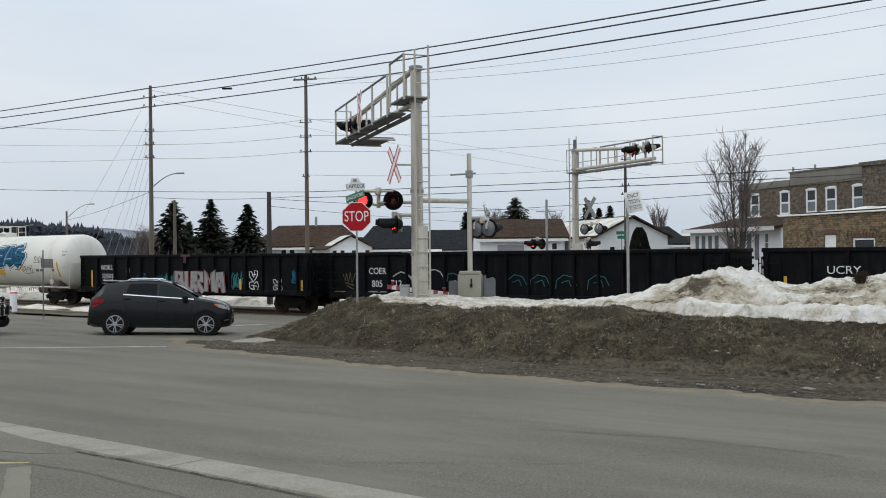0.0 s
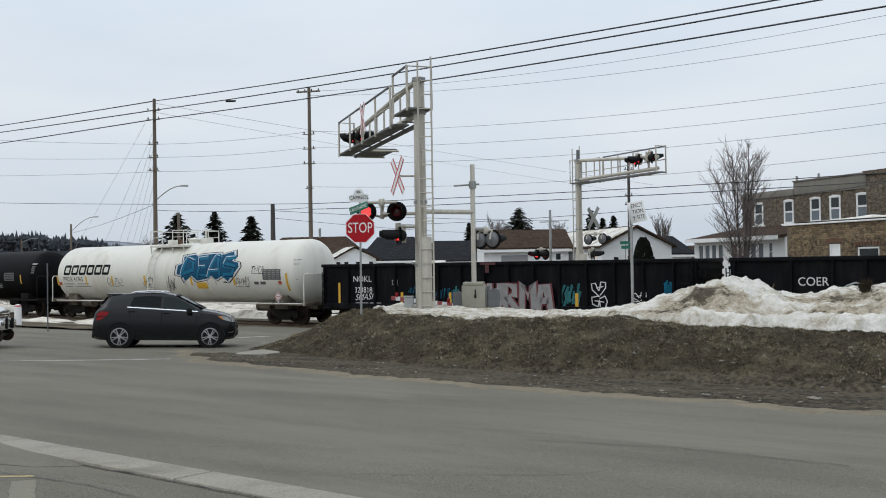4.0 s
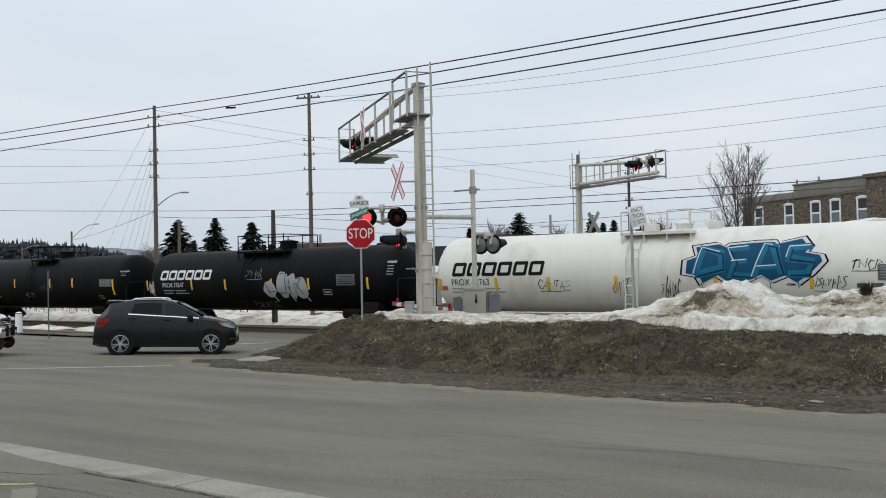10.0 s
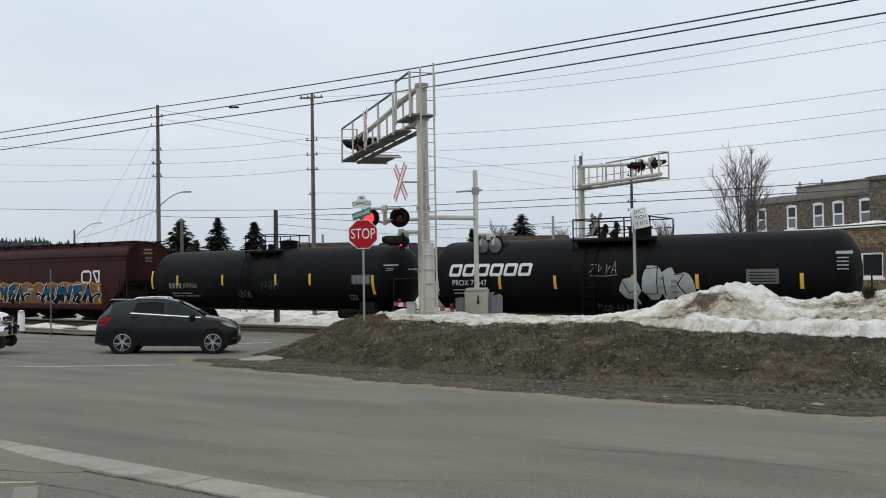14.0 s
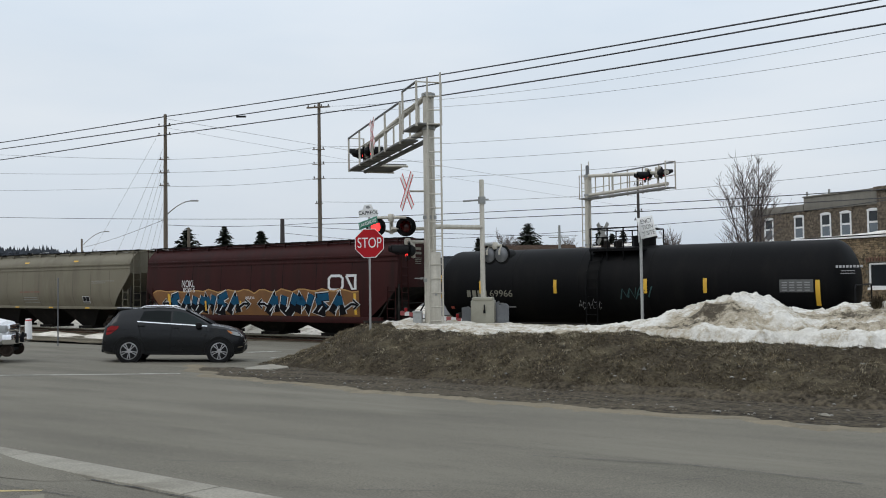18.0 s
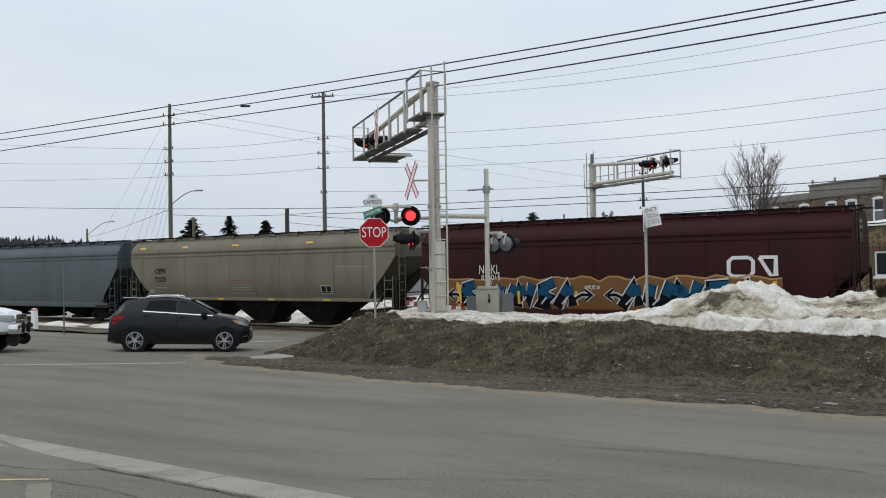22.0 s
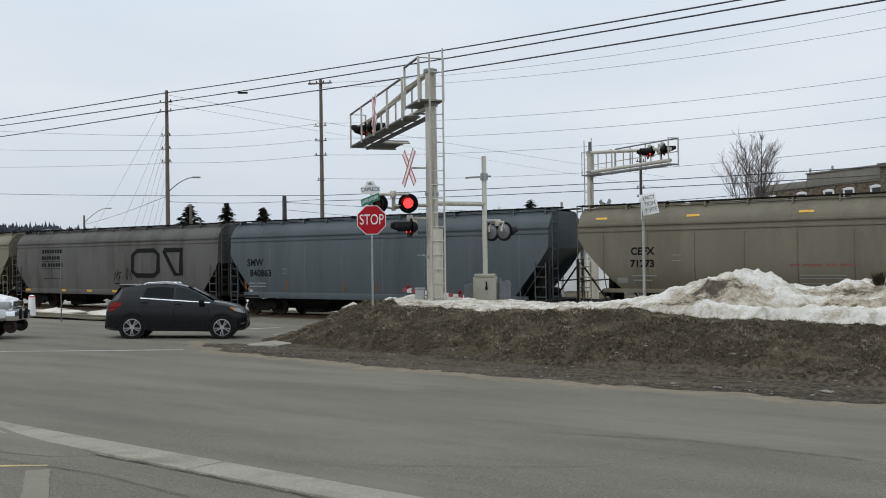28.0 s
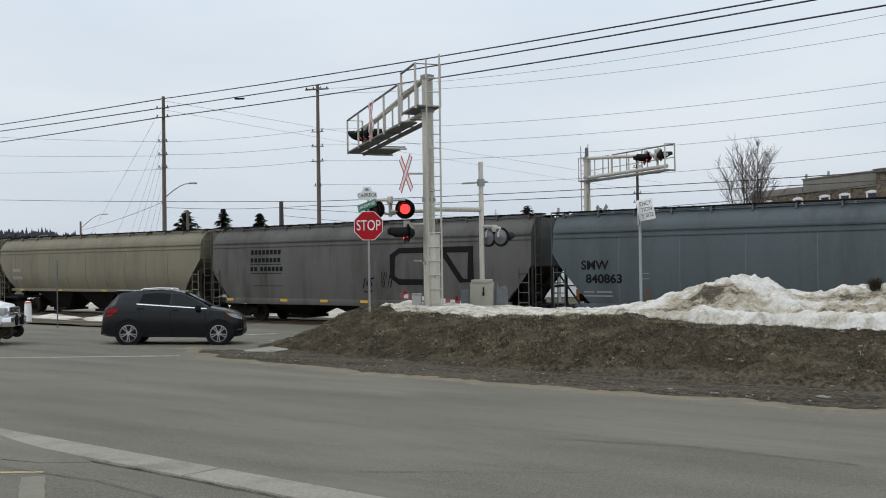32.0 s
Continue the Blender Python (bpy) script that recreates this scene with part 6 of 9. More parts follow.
for j, lab in ((10, "beige covered hopper car with stained side seams"), (11, "second beige covered hopper car behind the first")):
    h5, hs, he = hopper_car(lab, mid[j], hl[j], HOP_BEIGE, 0, 0.06, cut=(1.4, 1.7), zb=1.40, tuck=0.30)
    bars(h5, [(-he + 1.4 + 0.2 * i, 2.5, -he + 1.55 + 0.2 * i, 2.7) for i in range(4)] + [(-he + 1.4 + 0.2 * i, 2.05, -he + 1.55 + 0.2 * i, 2.25) for i in range(5)], hs, INK_GREY)
    for i in range(9):
        bars(h5, [(-he + 1.6 + 1.7 * i, 1.5, -he + 1.645 + 1.7 * i, 3.5)], hs, bpy.data.materials["tan_stain"], "panel_seam", off=0.004)
    marks(h5, (-he + 2, -3.0, 1.0, 5.0), 1.37, 1.45, lambda z: hs(1.45) + 0.08, 0.4)


# where the couplers meet at the start; each car is brought to its true length between them
JOINTS = (10.68, -7.51, -26.47, -44.87, -65.85, -84.3, -102.4, -120.85, -140.7, -159.81, -179.0, -198.6, -218.2)
SLACK = (0, 0, 0, 0, 0.35, 0.3, 0.6, 0.55, 0.35, 0, 0, 0)
for i, (car, x) in enumerate(moving_cars):
    head = JOINTS[i] - SLACK[i]
    grow = (head - JOINTS[i + 1]) / (2 * hl[i])
    seen = set()
    for ob in car.children:
        ob.location.x *= grow
        if ob.name.startswith("bogie") or ob.data in seen:
            continue
        seen.add(ob.data)
        ob.data.transform(Matrix.Diagonal((grow, 1, 1, 1)))
    moving_cars[i] = (car, (head + JOINTS[i + 1]) / 2)

# ---- level crossing signals ----
flashers = []


def aim(dx, dy):
    """Turn, in degrees, that points a thing's -y side along (dx, dy)."""
    return math.degrees(math.atan2(dx, -dy))


def lamp(parent, p, turn, hood=True, phase=0, r=0.28, back=BLACK):
    """A round crossing lamp facing its -y: black disc, visor, housing, and the lens that flashes."""
    bm = B()
    lathe(bm, [(-0.012, r), (-0.012, 0.05), (0.0, 0.03), (0.006, 0.03), (0.012, r - 0.01)], "y", 32)
    if back is BLACK:
        lathe(bm, [(0.0, 0.17), (0.10, 0.15), (0.17, 0.09), (0.19, 0.02)], "y", 20)
    else:
        lathe(bm, [(0.013, r - 0.06), (0.05, r - 0.07), (0.09, r - 0.12), (0.115, 0.09), (0.12, 0.02)], "y", 28, mi=1)
    lp = part("lamp", bm, [BLACK, back], parent, "round black crossing lamp")
    lp.matrix_basis = pose(*p, 0, 0, turn)
    bm = B()
    n = 20
    rows = []
    for i in range(n + 1):
        a = radians(-35 + 250 * i / n)
        ln = 0.30 + 0.2 * min(1, max(0, math.sin(a) * 2.5 + 1)) if hood else 0.18
        rows.append([bm.verts.new((math.cos(a) * q, y, math.sin(a) * q)) for q, y in ((0.165, -0.012), (0.165, -ln), (0.158, -ln), (0.158, -0.012))])
    for u, v in zip(rows, rows[1:]):
        for j in range(3):
            bm.faces.new((u[j], u[j + 1], v[j + 1], v[j]))
    part("visor", bm, BLACK, lp)
    bm = B()
    lathe(bm, [(-0.028, 0.02), (-0.024, 0.09), (-0.012, 0.135), (0.0, 0.14)], "y", 24, mi=0)
    lathe(bm, [(0.0, 0.14), (0.012, 0.135), (0.024, 0.09), (0.028, 0.02)], "y", 24, mi=1)
    ln = part("lens", bm, [RED_GLOW, RED_DIM], lp, "red flashing lens")
    ln.location = (0, -0.045, 0)
    flashers.append((ln, phase))
    return lp


def pair(parent, p, turn, gap=0.76, phase=(0, 1), hood=True, back=BLACK):
    """Two lamps on a cross pipe about p."""
    c, s = math.cos(radians(turn)), math.sin(radians(turn))
    bm = B()
    tube(bm, [(p[0] - c * gap / 2 - s * 0.0, p[1] - s * gap / 2, p[2] + 0.26), (p[0] + c * gap / 2, p[1] + s * gap / 2, p[2] + 0.26)], 0.04, 8)
    lathe(bm, [(p[2] + 0.16, 0.075), (p[2] + 0.2, 0.09), (p[2] + 0.32, 0.09), (p[2] + 0.36, 0.075)], "z", 12, (p[0], p[1], 0))
    for k in (-1, 1):
        q = (p[0] + k * c * gap / 2 - s * 0.12, p[1] + k * s * gap / 2 + c * 0.12)
        tube(bm, [(p[0] + k * c * gap / 2, p[1] + k * s * gap / 2, p[2] + 0.26), (*q, p[2] + 0.12), (*q, p[2])], 0.035, 6)
    if back is BLACK:
        bk = (p[0] - s * 0.16, p[1] + c * 0.16)
        tube(bm, [(*bk, p[2] - 0.2), (*bk, p[2] + 0.3)], 0.055, 8)
        tube(bm, [(bk[0] - c * gap * 0.4, bk[1] - s * gap * 0.4, p[2] - 0.06), (*bk, p[2] - 0.14), (bk[0] + c * gap * 0.4, bk[1] + s * gap * 0.4, p[2] - 0.06)], 0.04, 6)
    part("lamp_bracket", bm, ALU, parent)
    for k, ph in zip((-1, 1), phase):
        lamp(parent, (p[0] + k * c * gap / 2, p[1] + k * s * gap / 2, p[2]), turn, hood, ph, back=back)


def crossbuck(parent, p, turn, L=1.22, back=SIGN_WHITE):
    cb = new("crossbuck")
    cb.parent = parent
    cb.matrix_basis = pose(*p, 0, 0, turn)
    for k in (-1, 1):
        bm = B()
        box(bm, -L / 2, -0.008, -0.115, L / 2, 0.0, 0.115, m=pose(0, 0.008 if k > 0 else -0.004, 0, 0, k * 52, 0))
        b = part("blade", bm, back, cb, "white crossing blade with red border")
        bm = B()
        for q in (-1, 1):
            box(bm, -L / 2 + 0.01, -0.012, q * 0.085 - 0.022, L / 2 - 0.01, -0.009, q * 0.085 + 0.022, m=pose(0, 0.008 if k > 0 else -0.004, 0, 0, k * 52, 0))
        part("border", bm, RED_TAPE, b)
    return cb


SIDE_WAY = Vector((0.848, 0.53, 0))


def cantilever(name, label, base, top, u, L, walk_z, lift=0.25, near=1.2, drop=0.3, spike=0.0, slip=0.0):
    """A signal mast with a walkway arm over the street: base on the ground, u the arm's way."""
    zb = gz(base[1])
    sig = thing(name, label, "crossing signal", pose(base[0], base[1], zb), group="cantilever signals")
    h = top - zb
    wz = walk_z - zb
    v = (-u[1], u[0])
    if v[1] > 0:
        v = (-v[0], -v[1])
    if u[0] > 0:
        v = (-v[0], -v[1])

    def at(a, b, z):
        return (u[0] * a + v[0] * b, u[1] * a + v[1] * b, z)

    bm = B()
    mh = h - drop
    lathe(bm, [(0, 0.27), (0.03, 0.27), (0.03, 0.18), (mh * 0.5, 0.168), (mh - 0.15, 0.155), (mh - 0.13, 0.18), (mh - 0.03, 0.18), (mh, 0.12)], "z", 24)
    part("mast", bm, ALU, sig)
    if spike:
        bm = B()
        lathe(bm, [(mh - 0.02, 0.09), (mh + spike, 0.085), (mh + spike + 0.03, 0.03)], "z", 14)
        part("mast_tip", bm, DISC_GREY, sig, "darker pipe on top of the mast")
    for z in (wz + 0.2, wz + 1.15, h * 0.52, h * 0.3):
        bm = B()
        lathe(bm, [(z - 0.05, 0.17), (z - 0.045, 0.195), (z + 0.045, 0.195), (z + 0.05, 0.17)], "z", 20)
        part("mast_clamp", bm, GALV, sig, "bolted clamp band round the mast")
    for k in (-0.06, 0.09):
        bm = B()
        p = SIDE_WAY * k + Vector((SIDE_WAY.y, -SIDE_WAY.x, 0)) * 0.19
        tube(bm, [(p.x, p.y, 0.05), (p.x, p.y, h * 0.72)], 0.028, 6)
        part("conduit", bm, ALU, sig)
    bm = B()
    box(bm, -0.06, -0.36, 0.02, 0.30, -0.16, 3.2, 0.02, m=pose(0, 0, 0, 0, 0, 32))
    part("cable_case", bm, ALU, sig)
    for z in (wz + 1.05, wz + 0.18):
        bm = B()
        tube(bm, [at(0, 0, z + (0.12 if z > wz + 0.5 else 0)), at(L, 0, z - (0.35 if z > wz + 0.5 else 0))], 0.085, 12)
        part("arm_tube", bm, ALU, sig)
    for i in range(1, 9):
        a = L * i / 9
        bm = B()
        tube(bm, [at(a, 0, wz + 0.18), at(a, 0, wz + 1.15 - 0.45 * a / L)], 0.03, 6)
        part("arm_web", bm, ALU, sig)
    # walkway gratings
    n = 8
    for i in range(n):
        a0, a1 = (-0.35, near) if i == 0 else (near + (L - near) * (i - 1) / (n - 1), near + (L - near) * i / (n - 1) - 0.05)
        z = wz + (lift if i == 0 else 0)
        bm = B()
        ps = [at(a, b, z + dz) for dz in (0, 0.05) for a, b in ((a0, -0.28 if i == 0 else -0.02), (a1, -0.28 if i == 0 else -0.02), (a1, 0.45), (a0, 0.45))]
        vs = [bm.verts.new(p) for p in ps]
        for q in ((0, 1, 2, 3), (4, 5, 6, 7), (0, 1, 5, 4), (1, 2, 6, 5), (2, 3, 7, 6), (3, 0, 4, 7)):
            bm.faces.new([vs[k] for k in q])
        part("grating", bm, GRATE, sig, "steel walkway grating, its colour darkened for the shaded underside", smooth=False)
    bm = B()
    tube(bm, [at(near * 0.2, -0.17, wz - 0.03), at(L, -0.17, wz - 0.03)], 0.07, 10)
    for i in range(7):
        a = near * 0.3 + (L - near * 0.3) * i / 6
        tube(bm, [at(a, -0.17, wz - 0.01), at(a, 0.42, wz - 0.01)], 0.025, 5)
    part("walkway_beam", bm, GRATE, sig)
    # railings
    rails = ((-0.33, near, wz + lift, 1.2), (near + 0.3, L, wz, 1.2))
    for a0, a1, z, hh in rails:
        m = 2 if a1 - a0 < 2.5 else 5
        for i in range(m):
            a = a0 + (a1 - a0) * i / (m - 1)
            bm = B()
            tube(bm, [at(a, 0.45, z - 0.05), at(a, 0.45, z + hh)], 0.034, 6)
            part("railing_post", bm, ALU, sig)
        for q, r in ((hh, 0.036), (hh * 0.5, 0.022)):
            bm = B()
            tube(bm, [at(a0, 0.45, z + q), at(a1, 0.45, z + q)], r, 6)
            part("handrail", bm, DISC_GREY if q == hh else ALU, sig)
    for a, z, hh, inn in ((L, wz, 1.2, -0.12), (-0.33, wz + lift, 1.2, -0.27)):
        bm = B()
        tube(bm, [at(a, 0.45, z), at(a, 0.45, z + hh), at(a, inn, z + hh), at(a, inn, z)], 0.034, 6)
        part("end_rail", bm, ALU, sig)
    # ladder
    lx = at(-0.62, 0.0, 0)
    lx = (lx[0] + slip * SIDE_WAY.x / 0.55, lx[1] + slip * SIDE_WAY.y / 0.55)
    d = SIDE_WAY * 0.185
    for k in (-1, 1):
        bm = B()
        tube(bm, [(lx[0] * 0.55 + k * d.x + 0.1, lx[1] * 0.55 + k * d.y, 0.3), (lx[0] * 0.55 + k * d.x + 0.1, lx[1] * 0.55 + k * d.y, h + 0.05 + (0.12 if k > 0 else 0))], 0.026, 6)
        part("ladder_rail", bm, ALU, sig)
    for i in range(19):
        z = 0.5 + i * (h - 0.6) / 19
        bm = B()
        tube(bm, [(lx[0] * 0.55 - d.x + 0.1, lx[1] * 0.55 - d.y, z), (lx[0] * 0.55 + d.x + 0.1, lx[1] * 0.55 + d.y, z)], 0.017, 6)
        part("rung", bm, ALU, sig)
    for z in (h - 0.5, h * 0.55, h * 0.25):
        bm = B()
        tube(bm, [(0, 0, z), (lx[0] * 0.55 + 0.1, lx[1] * 0.55, z)], 0.03, 6)
        part("ladder_bracket", bm, GALV, sig)
    return sig, at, h, wz, zb


RX, RY = 0.848, 0.53            # the way along which waiting cars look
near_sig, nat, _, nwz, _ = cantilever("crossing_signal", "tall aluminium crossing signal mast with walkway arm over the street", (-14.12, 21.245), 7.2, (-0.777, 0.628), 8.5, 5.66, near=1.1, drop=0.32, slip=-0.03)
e = nat(7.65, 0.05, nwz + 0.50)
pair(near_sig, e, aim(-RX, -RY), 0.7, (0, 1))
pair(near_sig, nat(7.2, -0.05, nwz + 0.50), aim(RX, RY), 0.7, (0, 1), back=BLACK)
crossbuck(near_sig, nat(4.64, 0.5, nwz + 0.75), aim(-0.66, -0.75), 1.2)
# side platform under the end lamps
bm = B()
ps = [nat(a, b, nwz - 0.02 + z) for z in (0.0, 0.05) for a, b in ((6.5, -0.28), (8.4, -0.28), (8.4, -1.2), (6.5, -1.2))]
vs = [bm.verts.new(p) for p in ps]
for q in ((0, 1, 2, 3), (4, 5, 6, 7), (0, 1, 5, 4), (1, 2, 6, 5), (2, 3, 7, 6), (3, 0, 4, 7)):
    bm.faces.new([vs[i] for i in q])
part("side_platform", bm, GRATE, near_sig, "steel grating platform beside the arm's end", smooth=False)
for a in (6.5, 8.4):
    bm = B()
    tube(bm, [nat(a, -0.2, nwz - 0.05), nat(a, -1.25, nwz - 0.05)], 0.04, 6)
    part("platform_joist", bm, ALU, near_sig)
# lamps that face the side street, on a pipe from the mast
toward = aim(0.53, -0.848)
bm = B()
tube(bm, [(0, 0, 3.15 + 0.72), (-0.86, -0.66, 3.15 + 0.72)], 0.05, 8)
part("lamp_pipe", bm, ALU, near_sig)
pair(near_sig, (-0.86, -0.68, 3.93), toward, 0.85, (0, 1), hood=True)
pair(near_sig, (-0.55, -0.32, 3.25), aim(-0.74, -0.67), 0.66, (1, 0))
bm = B()
tube(bm, [(0, 0, 3.5), (-0.62, -0.35, 3.5)], 0.045, 8)
part("lamp_pipe", bm, ALU, near_sig)
bm = B()
tube(bm, [(0, 0, 2.47), (-0.42, -0.18, 2.47)], 0.018, 6)
box(bm, -0.24, -0.15, 2.44, -0.16, -0.07, 2.50)
part("mast_bracket", bm, GALV, near_sig)
crossbuck(near_sig, (-0.48, -0.42, 4.93), aim(-0.50, -0.866), 1.22)
bm = B()
tube(bm, [(0, 0, 4.93), (-0.48, -0.40, 4.93)], 0.03, 6)
part("crossbuck_bracket", bm, ALU, near_sig)

# gate post beside the mast, with its machine
gx, gy = -12.11 * 26.3 / 24, 20.73 * 26.3 / 24
gzz = gz(gy)
gate = thing("crossing_gate", "grey crossing gate post with cream machine case and short striped arm", "crossing gate", pose(gx, gy, gzz))
ph = 1.6 + (4.22 - 1.6) * 26.3 / 24 - gzz
bm = B()
lathe(bm, [(0, 0.16), (0.05, 0.16), (0.05, 0.075), (ph - 0.02, 0.07), (ph, 0.06)], "z", 16)
part("post", bm, ALU, gate)
bm = B()
tube(bm, [(-RX * 0.55, -RY * 0.55, ph - 0.62), (RX * 0.2, RY * 0.2, ph - 0.58)], 0.03, 6)
part("cross_arm", bm, GALV, gate)
bm = B()
lathe(bm, [(ph - 0.7, 0.11), (ph - 0.5, 0.11)], "z", 12)
part("collar", bm, GALV, gate)
bm = B()
box(bm, -0.34, -0.26, 0.95, 0.34, 0.26, 1.88, 0.04)
box(bm, -0.30, -0.28, 1.86, 0.30, 0.24, 1.96, 0.03)
machine = part("machine_case", bm, mat("cream_case", (0.31, 0.295, 0.235), 0.6, var=0.15, bump=0.02, dirt=(0.2, 0.185, 0.145), dirt_amount=0.3), gate, "cream-painted steel gate machine case")
machine.rotation_euler.z = radians(24)
bm = B()
tube(bm, [(0.06, -0.29, 1.55), (0.06, -0.30, 1.75)], 0.02, 6)
box(bm, 0.03, -0.31, 1.5, 0.09, -0.28, 1.6)
part("latch", bm, BLACK, machine)
for pts, y0, y1 in (([(-0.66, 0.75), (-0.40, 0.75), (-0.36, 1.05), (-0.36, 1.62), (-0.44, 1.70), (-0.62, 1.66), (-0.62, 1.2), (-0.7, 1.1)], -0.10, 0.02), ([(0.42, 1.18), (0.70, 1.14), (0.74, 1.22), (0.74, 1.70), (0.66, 1.78), (0.42, 1.72)], -0.16, 0.0), ([(0.36, 0.95), (0.46, 0.95), (0.46, 1.85), (0.36, 1.8)], -0.04, 0.06)):
    bm = B()
    prism(bm, pts, "y", y0, y1)
    o = part("counterweight", bm, DISC_GREY, gate, "blue-grey steel counterweight arm")
    o.rotation_euler.z = radians(24)
for i in range(14):
    bm = B()
    a0, a1 = 0.62 + i * 0.19, 0.62 + (i + 1) * 0.19
    box(bm, -a1, -0.05, 1.2 + 0.014 * i, -a0, -0.02, 1.33 + 0.014 * i)
    o = part("arm_stripe", bm, mat("faded_red_tape", (0.26, 0.05, 0.05), 0.6, var=0.3, bump=0) if i == 1 else bpy.data.materials["faded_red_tape"] if i % 2 else INK_WHITE, gate, "faded red band of the gate arm" if i % 2 else "dirty white band of the gate arm", smooth=False)
    o.rotation_euler.z = radians(-8)
for x, z in ((-0.95, 1.37), (-2.1, 1.45), (-3.05, 1.52)):
    bm = B()
    box(bm, x - 0.035, -0.07, z - 0.04, x + 0.035, 0.0, z + 0.10, 0.012)
    o = part("arm_lamp", bm, LAMP_RED, gate, "small red lamp on the gate arm")
    o.rotation_euler.z = radians(-8)
pair(gate, (RX * 0.40, RY * 0.40 - 0.05, 1.6 + (447 - 406) * 26.3 / 1600 - gzz), aim(0.085, 0.996), 0.44, (1, 0), back=DISC_GREY)
bm = B()
tube(bm, [(0, 0, 1.6 + 60 * 26.3 / 1600 - gzz), (RX * 0.42, RY * 0.42 - 0.05, 1.6 + 60 * 26.3 / 1600 - gzz)], 0.05, 8)
part("lamp_pipe", bm, GALV, gate)
bm = B()
zz = 1.6 + (447 - 356) * 26 / 1600
tube(bm, [(-14.12, 21.245, zz), (gx, gy, zz)], 0.07, 10)
tagged(part("brace_pipe", bm, ALU), "grey pipe bracing gate post to mast", "brace pipe")
bm = B()
box(bm, -0.13, -0.12, 0, 0.13, 0.12, 1.5, 0.02)
box(bm, -0.14, -0.13, 1.5, 0.14, 0.13, 1.54, 0.01)
tagged(part("relay_case", bm, GALV), "small grey relay case beside the mast", "relay case").matrix_world = pose(-14.42, 21.02, gz(21.0), 0, 0, 30)

# the signals beyond the railway
far_sig, fat, _, fwz, _ = cantilever("crossing_signal", "aluminium crossing signal mast with walkway arm beyond the railway", (-18.64, 42.59), 7.32, (0.863, -0.505), 6.05, 5.55, 0.0, drop=0.62, spike=0.55)
pair(far_sig, fat(5.4, 0.1, fwz + 0.7), aim(RX, RY), 0.7, (0, 1))
pair(far_sig, fat(4.5, 0.1, fwz + 0.7), aim(-RX, -RY), 0.7, (0, 1))
crossbuck(far_sig, (0.72, 0.15, 5.0), aim(0.45, 0.9), 1.3, GALV)
pair(far_sig, (0.95, -0.2, 3.92), aim(0.25, 0.95), 0.9, (0, 1), back=DISC_GREY)
pair(far_sig, (0.8, -0.2, 3.15), aim(RX, RY), 0.7, (0, 1))
post = thing("crossing_gate", "slim crossing gate post beyond the railway", "crossing gate", pose(-19.89, 41.81, gz(41)))
bm = B()
lathe(bm, [(0, 0.12), (0.05, 0.075), (5.45, 0.06)], "z", 12)
part("post", bm, GALV, post)
bm = B()
tube(bm, [(-0.5, -0.2, 4.85), (0.4, 0.25, 4.85)], 0.03, 6)
part("cross_arm", bm, GALV, post)
pair(post, (-0.35, -0.35, 3.2), aim(-0.4, -0.92), 0.66, (0, 1))

# ---- stop sign with street names, and the notice on its post ----
k = 23.7 / 18.8
sx, sy, sz = -11.48 * k, 14.99 * k, 1.6 + 0.76 * k
zb = gz(sy)
stop = thing("stop_sign", "red octagonal stop sign on a thin steel post", "stop sign", pose(sx, sy, zb, 0, 0, aim(0.50, -0.86)))
bm = B()
box(bm, -0.025, 0.005, 0, 0.025, 0.045, sz + 0.75 - zb)
part("post", bm, GALV, stop)
R8 = 0.38 / math.cos(math.pi / 8)
for nm, r, y0, y1, m in (("plate", R8, -0.004, 0.004, SIGN_WHITE), ("face", R8 - 0.02, -0.008, -0.004, SIGN_RED)):
    bm = B()
    prism(bm, [(r * math.cos(math.pi / 8 + i * math.pi / 4), sz - zb + r * math.sin(math.pi / 8 + i * math.pi / 4)) for i in range(8)], "y", y0, y1)
    part(nm, bm, m, stop, smooth=False)
bm = text_bm("STOP", 0.265, 0.001)
for v in bm.verts:
    v.co = (v.co.x * 0.70, -0.011 - v.co.z, v.co.y + sz - zb)
part("lettering", bm, SIGN_WHITE, stop, "white word STOP", smooth=False)
blade = new("street_blade")
blade.parent = stop
blade.matrix_basis = pose(-0.03, 0, sz - zb + 0.53, 0, -13, -35)
bm = B()
box(bm, -0.33, -0.008, -0.095, 0.33, 0.008, 0.095, 0.004)
part("plate", bm, SIGN_GREEN, blade, "green street name plate")
bm = text_bm("LAKESHORE", 0.085, 0.001)
for v in bm.verts:
    v.co = (v.co.x * 0.9, -0.011 - v.co.z, v.co.y)
part("lettering", bm, SIGN_WHITE, blade, smooth=False)
crest = new("town_plate")
crest.parent = stop
crest.matrix_basis = pose(-0.02, 0, sz - zb + 0.80, 0, -3, 8) @ Matrix.Diagonal((1.15, 1, 1.15, 1))
bm = B()
prism(bm, [(-0.21, -0.1), (0.21, -0.1), (0.22, 0.06), (0.12, 0.08), (0.08, 0.19), (-0.08, 0.19), (-0.12, 0.08), (-0.22, 0.06)], "y", -0.006, 0.006)
part("plate", bm, SIGN_WHITE, crest, smooth=False)
bm = text_bm("CAPREOL", 0.085, 0.001)
for v in bm.verts:
    v.co = (v.co.x * 0.85, -0.009 - v.co.z, v.co.y)
part("lettering", bm, INK_BLACK, crest, smooth=False)
bm = B()
blob(bm, 0, 0.13, 0.06, 0.035, random.Random(2), 0, 0, 10, 0.3)
for v in bm.verts:
    v.co = (v.co.x, -0.008, v.co.y)
part("emblem", bm, INK_GREY, crest, smooth=False)

